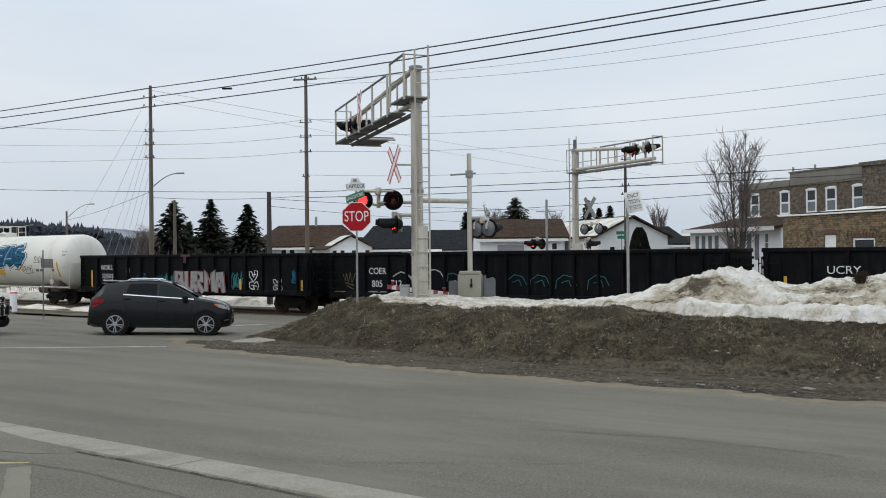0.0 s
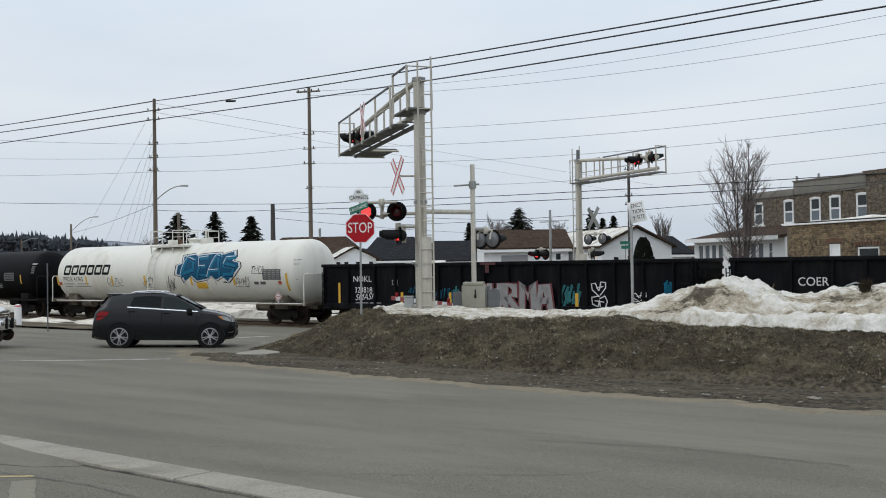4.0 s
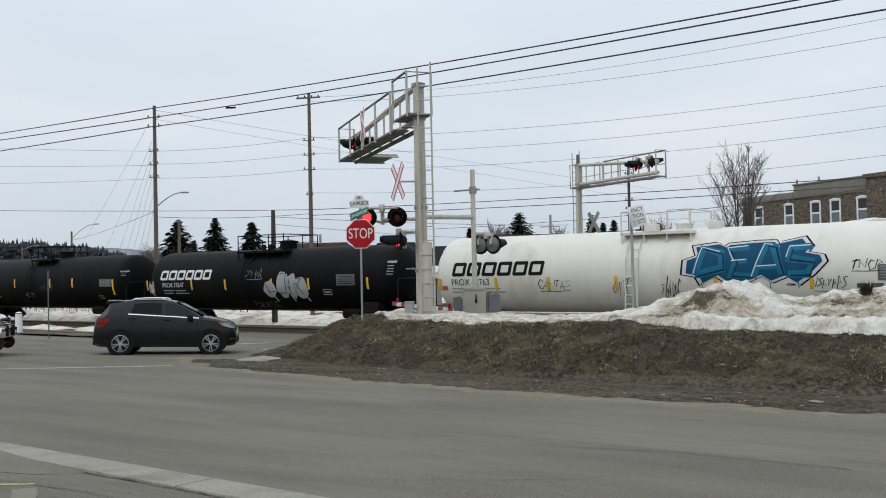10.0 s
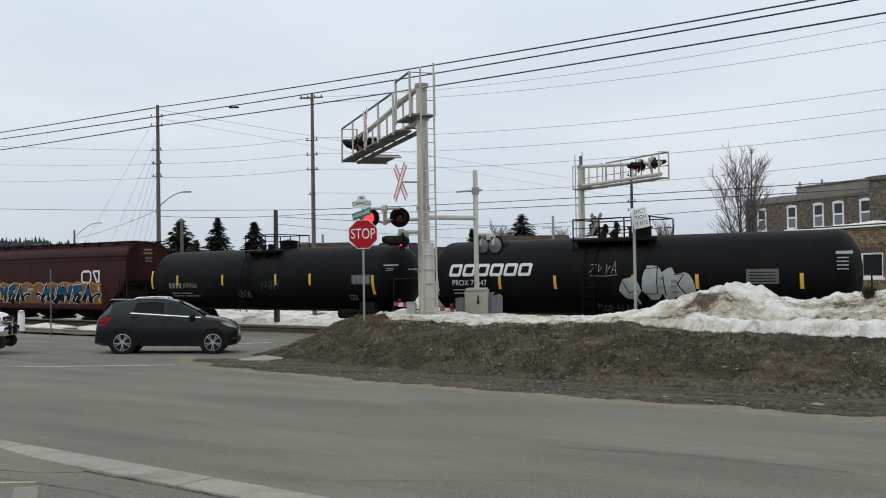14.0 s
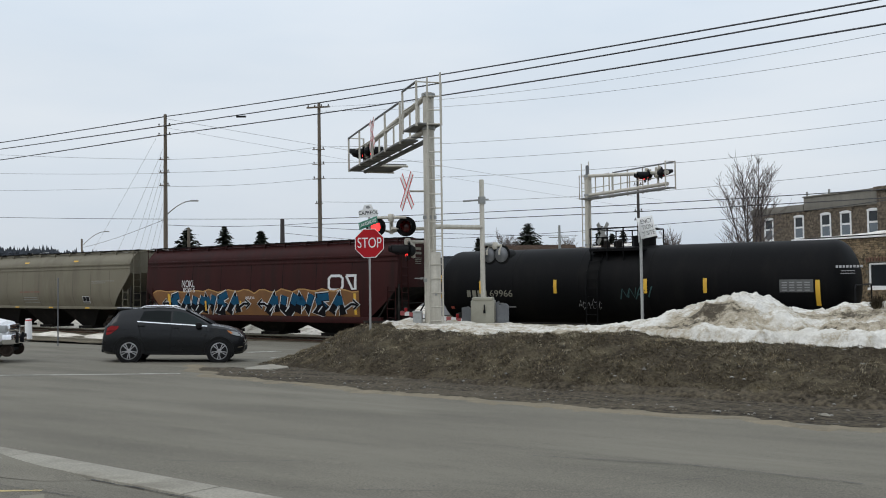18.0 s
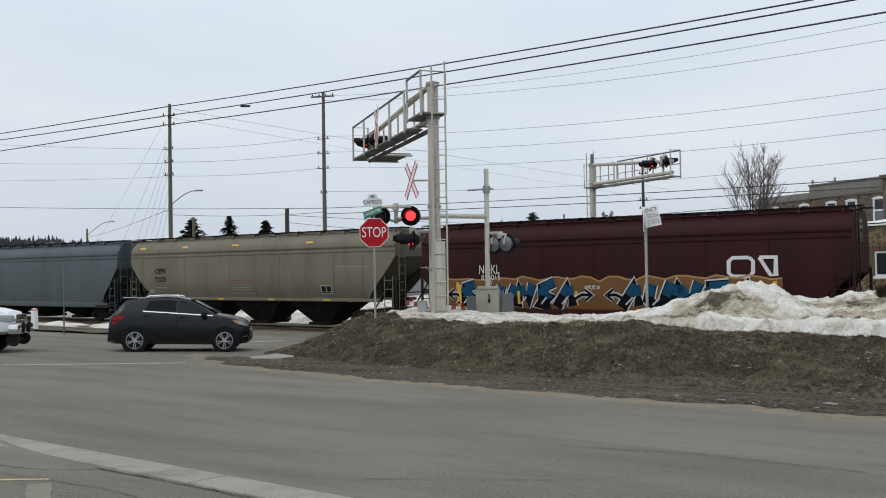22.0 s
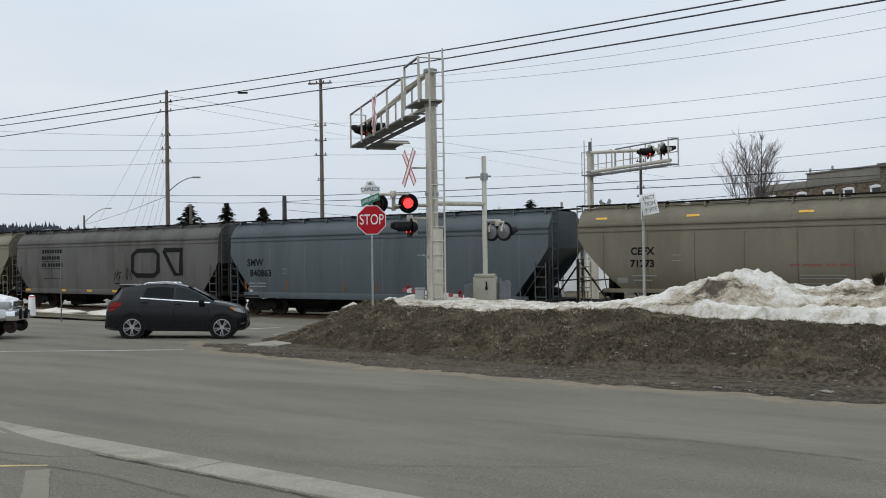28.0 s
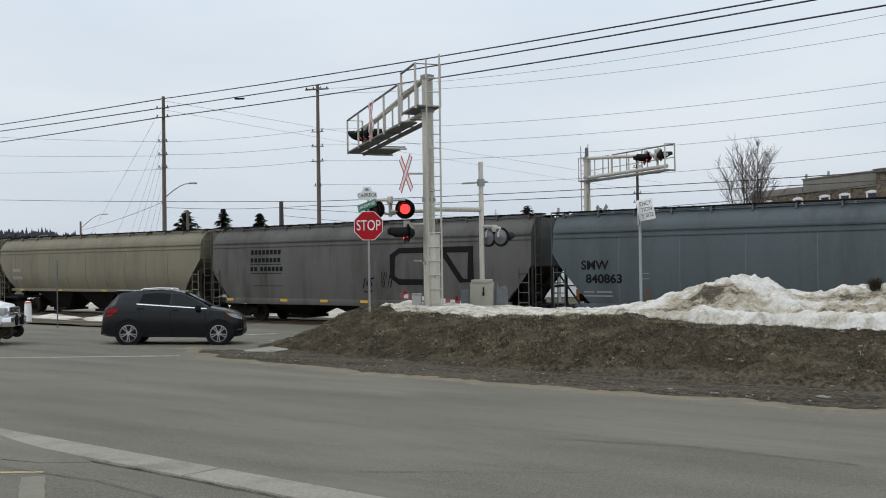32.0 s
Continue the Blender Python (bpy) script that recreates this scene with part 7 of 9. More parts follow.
nx, ny, nz = -9.27 * 24 / 26, 24.87 * 24 / 26, 0.15
notice = thing("notice_sign", "white notice boards in a vee on a steel post", "notice sign", pose(nx, ny, nz))
bm = B()
box(bm, -0.03, -0.03, -0.8, 0.03, 0.03, 2.86)
part("post", bm, GALV, notice)
for s in (-1, 1):
    b = new("board")
    b.parent = notice
    b.matrix_basis = pose(0, 0, 2.72, 0, 0, 32 - 14) @ pose(0.16, -0.035, 0.02, 0, -11, 0) if s > 0 else pose(0, 0, 2.66, 0, 0, 32 - 104) @ pose(0.1, -0.04, -0.03, 0, 8, 0)
    bm = B()
    box(bm, -0.21, -0.006, -0.28, 0.21, 0.006, 0.28, 0.003)
    part("plate", bm, SIGN_WHITE, b)
    if s > 0:
        for i, txt in enumerate(("ENCY", "TION", "Y SITE")):
            bm = text_bm(txt, 0.11, 0.001)
            for v in bm.verts:
                v.co = (v.co.x * 0.75 + 0.02, -0.009 - v.co.z, v.co.y + 0.16 - 0.16 * i)
            part("lettering", bm, INK_BLACK, b, smooth=False)


# ---- vehicles ----
def loft_body(stations, rows=9):
    """A car body from stations of (x, bottom, waist, top, half width, half width at the top)."""
    bm = B()
    rings = []
    for x, zb, zw, zt, w, wt in stations:
        ring = [(x, 0, zb), (x, w * 0.8, zb), (x, w * 0.97, zb + 0.08)]
        for i in range(1, 5):
            k = i / 4
            ring.append((x, w * (0.97 + 0.03 * math.sin(math.pi * k)), zb + 0.08 + (zw - zb - 0.08) * k))
        for i in range(1, 4):
            k = i / 4
            ring.append((x, w * 0.97 + (wt - w * 0.97) * k, zw + (zt - zw) * k * 0.98))
        ring += [(x, wt * 0.93, zt - 0.015), (x, wt * 0.6, zt + 0.008), (x, 0, zt + 0.015)]
        rings.append([bm.verts.new(p) for p in ring])
    for u, v in zip(rings, rings[1:]):
        for j in range(len(u) - 1):
            bm.faces.new((u[j], u[j + 1], v[j + 1], v[j]))
    bm.faces.new(rings[0])
    bm.faces.new(rings[-1])
    geom = list(bm.verts) + list(bm.edges) + list(bm.faces)
    r = bmesh.ops.mirror(bm, geom=geom, matrix=Matrix.Identity(4), merge_dist=0.002, axis="Y")
    bmesh.ops.remove_doubles(bm, verts=bm.verts, dist=0.003)
    return bm


def wheel(parent, x, y, r, rim_r, spokes=10, rim=ALLOY, width=0.22):
    s = 1 if y > 0 else -1
    w = new("wheel")
    w.parent = parent
    w.location = (x, y, r)
    bm = B()
    lathe(bm, [(-width / 2, rim_r), (-width / 2, r - 0.03), (-width / 2 + 0.03, r), (width / 2 - 0.03, r), (width / 2, r - 0.03), (width / 2, rim_r)], "y", 36, close=False)
    part("tyre", bm, RUBBER, w)
    bm = B()
    lathe(bm, [(s * width * 0.45, rim_r), (s * width * 0.5, rim_r - 0.02), (s * width * 0.3, rim_r - 0.04), (-s * width * 0.3, rim_r - 0.05)], "y", 36, close=False)
    for i in range(spokes):
        a = math.tau * i / spokes + (0.14 if i % 2 else -0.14) * (10 / spokes)
        c, q = math.cos(a), math.sin(a)
        n = (-q, c)
        vs = []
        for rr, ww in ((0.04, 0.010), (rim_r - 0.02, 0.0155)):
            for k in (-1, 1):
                for yy in (0.40, 0.18):
                    vs.append(bm.verts.new((c * rr + n[0] * ww * k, s * width * (yy + 0.04), q * rr + n[1] * ww * k)))
        for f in ((0, 2, 6, 4), (0, 1, 5, 4), (2, 3, 7, 6), (4, 5, 7, 6)):
            bm.faces.new([vs[k] for k in f])
    lathe(bm, [(s * width * 0.25, 0.07), (s * width * 0.46, 0.06), (s * width * 0.48, 0.01)], "y", 16)
    part("rim", bm, rim, w, "silver alloy rim")
    bm = B()
    lathe(bm, [(-s * width * 0.1, rim_r - 0.03), (s * width * 0.02, rim_r - 0.03), (s * width * 0.02, 0.02)], "y", 24, close=False)
    part("brake_disc", bm, BLACK, w)
    return w


suv = thing("suv", "charcoal grey compact crossover car waiting on the asphalt", "car", pose(-21.31, 18.42, gz(18.34) - 0.015, -1.6, 1.55, 42) @ Matrix.Diagonal((0.985, 1, 1, 1)))
SHELL = ((-2.07, 0.44, 0.56, 0.62, 0.66, 0.58), (-2.055, 0.35, 0.64, 0.76, 0.77, 0.70), (-2.01, 0.29, 0.80, 0.95, 0.83, 0.75), (-1.97, 0.27, 0.95, 1.08, 0.855, 0.76), (-1.88, 0.25, 1.06, 1.16, 0.875, 0.73), (-1.74, 0.24, 1.10, 1.36, 0.885, 0.675), (-1.64, 0.24, 1.11, 1.49, 0.887, 0.65),
         (-1.5, 0.235, 1.12, 1.53, 0.89, 0.635), (-1.2, 0.23, 1.12, 1.57, 0.89, 0.63), (-0.9, 0.23, 1.12, 1.60, 0.89, 0.625), (-0.5, 0.23, 1.11, 1.615, 0.89, 0.62), (-0.1, 0.23, 1.10, 1.605, 0.89, 0.62), (0.15, 0.225, 1.09, 1.56, 0.89, 0.63), (0.42, 0.225, 1.075, 1.468, 0.888, 0.65), (0.69, 0.22, 1.06, 1.325, 0.885, 0.69),
         (0.96, 0.22, 1.035, 1.165, 0.882, 0.745), (1.08, 0.22, 1.015, 1.105, 0.88, 0.765), (1.38, 0.225, 0.985, 1.06, 0.88, 0.75), (1.68, 0.24, 0.925, 0.985, 0.86, 0.72), (1.84, 0.26, 0.86, 0.91, 0.81, 0.67), (1.935, 0.28, 0.75, 0.82, 0.745, 0.60), (1.985, 0.32, 0.62, 0.70, 0.67, 0.53), (2.005, 0.39, 0.53, 0.57, 0.60, 0.47))


def eased(stations, k=3):
    """Stations with smooth ones put in between, along a curve through them."""
    out = []
    for p1, p2 in zip(stations, stations[1:]):
        for q in range(k):
            t = q / k
            out.append(tuple(b + (c - b) * (t * t * (3 - 2 * t) * 0.5 + t * 0.5) if n else b + (c - b) * t for n, (b, c) in enumerate(zip(p1, p2))))
    return tuple(out) + (stations[-1],)


ST = eased(SHELL)
part("body", loft_body(ST), CAR_PAINT, suv)


def suv_half(x, z):
    """Half width of the body above the waist."""
    for a, b in zip(ST, ST[1:]):
        if a[0] <= x <= b[0]:
            k = (x - a[0]) / (b[0] - a[0])
            zb, zw, zt, w, wt = [p + (q - p) * k for p, q in zip(a[1:], b[1:])]
            if z <= zw:
                return w * (0.97 + 0.03 * math.sin(math.pi * max(0, (z - zb - 0.08) / (zw - zb - 0.08))))
            return w * 0.97 + (wt - w * 0.97) * min(1, (z - zw) / (zt - zw) / 0.98)
    return 0.5


def panel(name, poly, m, off=0.006, label="", sides=(-1, 1), cuts=6):
    for s in sides:
        bm = B()
        bm.faces.new([bm.verts.new((x, z, 0)) for x, z in poly])
        x0, x1 = min(p[0] for p in poly), max(p[0] for p in poly)
        z0, z1 = min(p[1] for p in poly), max(p[1] for p in poly)
        for i in range(1, cuts):
            bmesh.ops.bisect_plane(bm, geom=list(bm.verts) + list(bm.edges) + list(bm.faces), plane_co=(x0 + (x1 - x0) * i / cuts, 0, 0), plane_no=(1, 0, 0))
            bmesh.ops.bisect_plane(bm, geom=list(bm.verts) + list(bm.edges) + list(bm.faces), plane_co=(0, z0 + (z1 - z0) * i / cuts, 0), plane_no=(0, 1, 0))
        for v in bm.verts:
            v.co = (v.co.x, s * (suv_half(v.co.x, v.co.y) + off), v.co.y)
        part(name, bm, m, suv, label)


panel("rear_door_window", [(-1.02, 1.215), (-0.15, 1.175), (-0.14, 1.49), (-0.5, 1.51), (-0.92, 1.48)], CAR_GLASS, label="dark tinted glass")
panel("front_door_window", [(-0.09, 1.17), (0.86, 1.10), (0.80, 1.18), (0.55, 1.335), (0.30, 1.44), (0.10, 1.485), (-0.08, 1.49)], DOOR_GLASS, label="greenish side glass")
panel("chrome_strip", [(-1.08, 1.175), (0.92, 1.055), (0.92, 1.08), (-1.08, 1.202)], CHROME, 0.014, "bright chrome waist strip")
panel("side_cladding", [(-0.86, 0.245), (0.86, 0.235), (0.86, 0.335), (-0.86, 0.345)], CAR_BLACK, 0.012)
panel("side_crease", [(-1.62, 0.965), (1.25, 0.90), (1.25, 0.913), (-1.62, 0.978)], CAR_PAINT, 0.014)
panel("side_crease", [(-0.80, 0.44), (0.80, 0.50), (0.80, 0.512), (-0.80, 0.452)], CAR_PAINT, 0.014)
panel("door_seam", [(-0.125, 0.36), (-0.113, 0.36), (-0.105, 1.12), (-0.117, 1.12)], BLACK, 0.004)
panel("door_seam", [(0.84, 0.38), (0.85, 0.38), (0.90, 1.04), (0.89, 1.04)], BLACK, 0.004)
panel("door_seam", [(-0.90, 0.50), (-0.89, 0.50), (-1.06, 1.16), (-1.07, 1.16)], BLACK, 0.004)
panel("tail_lamp", [(-1.935, 0.80), (-1.80, 0.83), (-1.62, 0.97), (-1.58, 1.055), (-1.80, 1.065), (-1.91, 1.0)], LAMP_RED, 0.012, "red tail lamp")
panel("tail_lamp_band", [(-1.93, 0.885), (-1.72, 0.905), (-1.68, 0.935), (-1.92, 0.925)], LAMP_DEEP, 0.016, "darker band across the tail lamp")
panel("headlamp", [(1.48, 0.945), (1.69, 0.92), (1.85, 0.865), (1.93, 0.80), (1.92, 0.765), (1.77, 0.79), (1.60, 0.845)], LAMP_CLEAR, 0.012, "clear headlamp")
panel("turn_lamp", [(1.48, 0.945), (1.58, 0.933), (1.66, 0.865), (1.60, 0.845)], mat("amber_turn_lens", (0.55, 0.19, 0.05), 0.25, bump=0), 0.016, "amber corner of the headlamp")
panel("lamp_surround", [(1.58, 0.83), (1.79, 0.775), (1.925, 0.75), (1.92, 0.77), (1.77, 0.795), (1.59, 0.85)], CAR_BLACK, 0.016)
panel("fog_lamp", [(1.80, 0.44), (1.94, 0.46), (1.95, 0.49), (1.81, 0.47)], CHROME, 0.012, "chrome-edged fog lamp")
panel("fuel_flap", [(-1.52, 0.80), (-1.36, 0.80), (-1.36, 0.94), (-1.52, 0.94)], CAR_PAINT, 0.010)
for x in (-0.96, 0.02):
    for s in (-1, 1):
        bm = B()
        box(bm, x - 0.1, s * 0.895 - 0.015, 1.0 - 0.05 * x, x + 0.1, s * 0.895 + 0.025, 1.04 - 0.05 * x, 0.012)
        part("door_handle", bm, CAR_PAINT, suv)
for x in (-1.28, 1.275):
    for s in (-1, 1):
        bm = B()
        n = 18
        rows = []
        for i in range(n + 1):
            a = math.pi * (-0.06 + 1.12 * i / n)
            rows.append([bm.verts.new((x + math.cos(a) * q, s * yy, 0.34 + math.sin(a) * q)) for q, yy in ((0.372, 0.70), (0.372, 0.912), (0.425, 0.912), (0.435, 0.87))])
        for u, v in zip(rows, rows[1:]):
            for j in range(3):
                bm.faces.new((u[j], u[j + 1], v[j + 1], v[j]))
        part("wheel_arch", bm, CAR_BLACK, suv, "black plastic wheel arch")
        bm = B()
        lathe(bm, [(s * 0.6, 0.375), (s * 0.898, 0.375)], "y", 28, (x, 0, 0.345))
        part("wheel_well", bm, BLACK, suv)
        wheel(suv, x, s * 0.802, 0.345, 0.252, 10, width=0.235)
for s in (-1, 1):
    bm = B()
    tube(bm, [(-1.0, s * 0.595, 1.58), (-0.92, s * 0.595, 1.625), (-0.5, s * 0.595, 1.65), (-0.16, s * 0.595, 1.645), (-0.08, s * 0.595, 1.61)], 0.021, 8)
    part("roof_rail", bm, CHROME, suv, "silver roof rail")
    bm = B()
    box(bm, 0.60, min(s * 0.86, s * 1.09), 1.0, 0.76, max(s * 0.86, s * 1.09), 1.18, 0.055)
    part("door_mirror", bm, CAR_BLACK, suv, "black door mirror")
bm = B()
bm.faces.new([bm.verts.new(p) for p in ((1.03, -0.694, 1.145), (1.03, 0.694, 1.145), (0.24, 0.601, 1.545), (0.24, -0.601, 1.545))])
part("windscreen", bm, mat("dim_windscreen", (0.006, 0.007, 0.008), 0.7, var=0.1, bump=0, spec=0.05), suv).location = (0.004, 0, 0.008)
bm = B()
vs = [bm.verts.new(p) for p in ((-1.87, -0.64, 1.19), (-1.87, 0.64, 1.19), (-1.67, 0.58, 1.47), (-1.67, -0.58, 1.47))]
bm.faces.new(vs)
part("rear_window", bm, CAR_GLASS, suv).location = (-0.03, 0, 0.02)
bm = B()
box(bm, -1.72, -0.60, 1.515, -1.30, 0.60, 1.565, 0.02)
part("spoiler", bm, CAR_PAINT, suv)
# the sky's reflection on the roof, added as a thin pale piece
bm = B()
box(bm, -1.70, -0.58, 1.562, -1.28, 0.58, 1.585, 0.008)
part("spoiler_lip", bm, ALLOY, suv, "pale strip for the sky's reflection on the roof edge")
bm = B()
box(bm, -2.085, -0.70, 0.30, -1.96, 0.70, 0.50, 0.03)
part("rear_bumper", bm, CAR_BLACK, suv)
bm = B()
box(bm, 1.88, -0.52, 0.34, 2.015, 0.52, 0.50, 0.03)
part("grille", bm, CAR_BLACK, suv)

# pickup fitted with rail wheels, only its nose in view
pk = thing("pickup_truck", "white pickup truck with rail guide wheels under its front bumper", "truck", pose(-23.85, 14.42, gz(14.5), -1.6, 1.5, 46) @ pose(-2.75, 0.95, 0))
TP = ((-2.9, 0.6, 1.1, 1.35, 0.95, 0.94), (-0.6, 0.55, 1.1, 1.35, 0.97, 0.95), (-0.5, 0.5, 1.2, 1.85, 0.97, 0.75), (0.6, 0.5, 1.2, 1.92, 0.97, 0.74), (0.95, 0.5, 1.2, 1.75, 0.97, 0.76), (1.35, 0.5, 1.15, 1.32, 0.96, 0.85), (2.3, 0.5, 1.05, 1.24, 0.95, 0.82), (2.7, 0.52, 0.98, 1.15, 0.92, 0.78), (2.82, 0.56, 0.9, 1.0, 0.85, 0.72))
part("body", loft_body(TP), TRUCK_WHITE, pk)
bm = B()
box(bm, 2.74, -0.98, 0.52, 3.0, 0.98, 0.80, 0.04)
part("front_bumper", bm, CHROME, pk, "chrome front bumper")
bm = B()
box(bm, 2.72, -0.6, 0.82, 2.87, 0.6, 1.08, 0.03)
part("grille", bm, CHROME, pk)
for i in range(3):
    bm = B()
    box(bm, 2.87, -0.5, 0.86 + 0.075 * i, 2.876, 0.5, 0.885 + 0.075 * i)
    part("grille_slot", bm, BLACK, pk)
for s in (-1, 1):
    bm = B()
    box(bm, 2.5, min(s * 0.62, s * 0.93), 0.84, 2.83, max(s * 0.62, s * 0.93), 1.06, 0.04)
    part("headlamp", bm, LAMP_CLEAR, pk, "clear headlamp")
    bm = B()
    box(bm, 2.2, min(s * 0.93, s * 0.955), 0.92, 2.5, max(s * 0.93, s * 0.955), 1.0, 0.01)
    part("side_marker", bm, mat("amber_lens", (0.6, 0.2, 0.03), 0.3, bump=0) if s < 0 else LAMP_RED, pk)
    bm = B()
    box(bm, -0.35, min(s * 0.86, s * 0.9), 1.25, 0.8, max(s * 0.86, s * 0.9), 1.7)
    part("side_window", bm, GLASS_DARK, pk)
    for x in (-1.9, 1.95):
        bm = B()
        lathe(bm, [(s * 0.6, 0.5), (s * 0.965, 0.5)], "y", 28, (x, 0, 0.45))
        part("wheel_well", bm, BLACK, pk)
        wheel(pk, x, s * 0.83, 0.41, 0.24, 8, width=0.28)
    bm = B()
    lathe(bm, [(s * 0.62, 0.06), (s * 0.62, 0.185), (s * 0.65, 0.185), (s * 0.66, 0.165), (s * 0.80, 0.16), (s * 0.80, 0.12), (s * 0.77, 0.10), (s * 0.77, 0.05), (s * 0.82, 0.04)], "y", 24, (2.82, 0, 0.36))
    part("rail_wheel", bm, WHEEL_BROWN, pk, "dark rusty rail guide wheel")
bm = B()
tube(bm, [(2.82, -0.8, 0.36), (2.82, 0.8, 0.36)], 0.05, 8)
for s in (-1, 1):
    tube(bm, [(2.82, s * 0.45, 0.36), (2.6, s * 0.45, 0.55)], 0.045, 8)
    box(bm, 2.7, s * 0.6 - 0.12, 0.42, 2.95, s * 0.6 + 0.12, 0.52, 0.02)
    box(bm, 2.98, s * 0.35 - 0.06, 0.55, 3.05, s * 0.35 + 0.06, 0.85, 0.02)
part("rail_gear", bm, BLACK, pk, "black rail gear frame")

# bollard and little sign by the kerb
bm = B()
lathe(bm, [(0, 0.16), (0.02, 0.16), (0.9, 0.145), (1.0, 0.12), (1.03, 0.03)], "z", 20)
bo = tagged(part("bollard", bm, SIGN_WHITE), "white plastic bollard with a red cap band", "bollard")
bo.matrix_world = pose(-38.2, 24.4, gz(24.4))
bm = B()
lathe(bm, [(0.93, 0.150), (0.98, 0.136)], "z", 20, close=False)
part("cap_band", bm, RED_TAPE, bo)
sp = thing("sign_post", "thin bare grey steel sign post by the kerb", "sign", pose(-32.9, 22.3, gz(22.3)))
bm = B()
box(bm, -0.022, -0.015, 0, 0.022, 0.015, 2.75)
part("post", bm, DISC_GREY, sp)


# ---- surroundings: poles, wires, trees, houses, hills ----
YAW0, TILT0, LEAN0, EYE = 32.0, 0.215, -0.6, Vector((0, 0, 1.6))
TURN0 = (pose(0, 0, 0, 0, 0, YAW0) @ pose(0, 0, 0, 90 + TILT0) @ pose(0, 0, 0, 0, 0, LEAN0)).to_3x3()
AHEAD = Vector((-math.sin(radians(YAW0)), math.cos(radians(YAW0)), 0))
SIDE = Vector((math.cos(radians(YAW0)), math.sin(radians(YAW0)), 0))


def bearing(a, b, d):
    """The point d metres ahead on the line of sight with the slopes a (to the right) and b (down), in thousandths."""
    w = TURN0 @ Vector(((a - 784) / 1600, -(b - 441) / 1600, -1))
    return EYE + w * (d / w.dot(AHEAD))


def pole(name, label, a, b, d, r=0.15, m=WOODPOLE, arms=(), lamp_arm=None):
    top = bearing(a, b, d)
    zb = gz(top.y)
    ob = thing(name, label, "utility pole", pose(top.x, top.y, zb), group="utility poles")
    h = top.z - zb
    bm = B()
    lathe(bm, [(-0.1, r * 1.15), (h * 0.5, r), (h - 0.02, r * 0.75), (h, r * 0.6)], "z", 14)
    part("shaft", bm, m, ob)
    for z, w, n in arms:
        z = h - z
        bm = B()
        q = 0.045 if w > 1 else 0.024
        box(bm, -w / 2, -q, z - q, w / 2, q, z + q, m=pose(0, -0.13, 0, 0, 0, 0))
        cr = part("crossarm", bm, m, ob)
        cr.rotation_euler.z = radians(20)
        for i in range(n):
            k = -w / 2 + 0.1 + (w - 0.2) * i / max(1, n - 1)
            bm = B()
            lathe(bm, [(z + 0.02, 0.015), (z + 0.05, 0.015), (z + 0.06, 0.04), (z + 0.10, 0.045), (z + 0.12, 0.028), (z + 0.14, 0.036), (z + 0.17, 0.012)], "z", 10, (k, -0.13, 0))
            part("insulator", bm, DARKPOLE, cr)
    if lamp_arm:
        z, reach, rise = lamp_arm
        z = h - z
        ux, uy = SIDE.x, SIDE.y
        bm = B()
        tube(bm, [(ux * k * reach, uy * k * reach, z + rise * math.sin(k * math.pi / 2)) for k in (0, 0.2, 0.4, 0.6, 0.8, 1.0)], 0.035, 6)
        part("lamp_arm", bm, GALV, ob)
        bm = B()
        vs = box(bm, -0.08, -0.10, -0.05, 0.42, 0.10, 0.05, 0.04)
        o = part("lamp_head", bm, GALV, ob, "grey street lamp head")
        o.matrix_basis = pose(ux * reach, uy * reach, z + rise, 0, 0, YAW0)
    return ob, top


pole("utility_pole", "tall weathered wooden utility pole with a street lamp arm", 266, 152, 55, 0.125, WOODPOLE, ((0.75, 0.9, 2), (1.3, 0.9, 2), (2.8, 0.7, 2), (3.6, 0.7, 2), (4.4, 0.7, 2)), (5.9 + 0.35, 1.6, 0.9))
pole("utility_pole", "tall wooden utility pole with short crossarms", 541, 133, 55, 0.125, WOODPOLE, ((0.30, 1.5, 4), (2.9, 0.8, 2), (3.8, 0.8, 2), (4.7, 0.8, 2), (6.2, 0.5, 2)))
pole("utility_pole", "short dark wooden pole stub", 476, 340, 50, 0.15, DARKPOLE)
pole("utility_pole", "short grey wooden pole", 309, 355, 52, 0.105, WOODPOLE)
pole("street_lamp_pole", "wooden pole with a street lamp on a bracket", 118, 374, 85, 0.11, WOODPOLE, (), (0.7, 2.2, 1.35))
pole("street_lamp_pole", "far pole with a small street lamp", 30, 400, 130, 0.14, WOODPOLE, (), (0.5, 2.0, 0.6))
pole("utility_pole", "thin dark pole with small insulators", 1106, 262, 62, 0.11, DARKPOLE, ((0.8, 0.6, 2), (2.6, 0.6, 2), (3.2, 0.6, 2)))


def wire(p, q, sag=0.25, r=0.012, m=WIRE, label="dark overhead cable above the street"):
    bm = B()
    n = 16
    tube(bm, [p.lerp(q, i / n) - Vector((0, 0, sag * 4 * (i / n) * (1 - i / n))) for i in range(n + 1)], r, 5)
    tagged(part("overhead_cable", bm, m), label, "cable", "overhead cables")


# heavy lines from far beyond the first pole to over the street
for (a0, b0), (a1, b1), (a2, b2) in (((-260, 232), (267, 156), (1700, -73)), ((-260, 240), (262, 173), (1700, -60)), ((-260, 262), (258, 190), (1700, -26))):
    A, M, Z = bearing(a0, b0, 95), bearing(a1, b1, 55), bearing(a2, b2, 24)
    wire(A, M, 0.12, 0.036)
    wire(M, Z, 0.16, 0.029)
bm = B()
box(bm, -0.26, -0.05, -0.05, 0.26, 0.05, 0.05, 0.03)
tagged(part("cable_splice_box", bm, BLACK), "small dark splice box hanging on the cable", "cable box").matrix_world = pose(*bearing(402, 157, 46.5), 0, 0, 32)
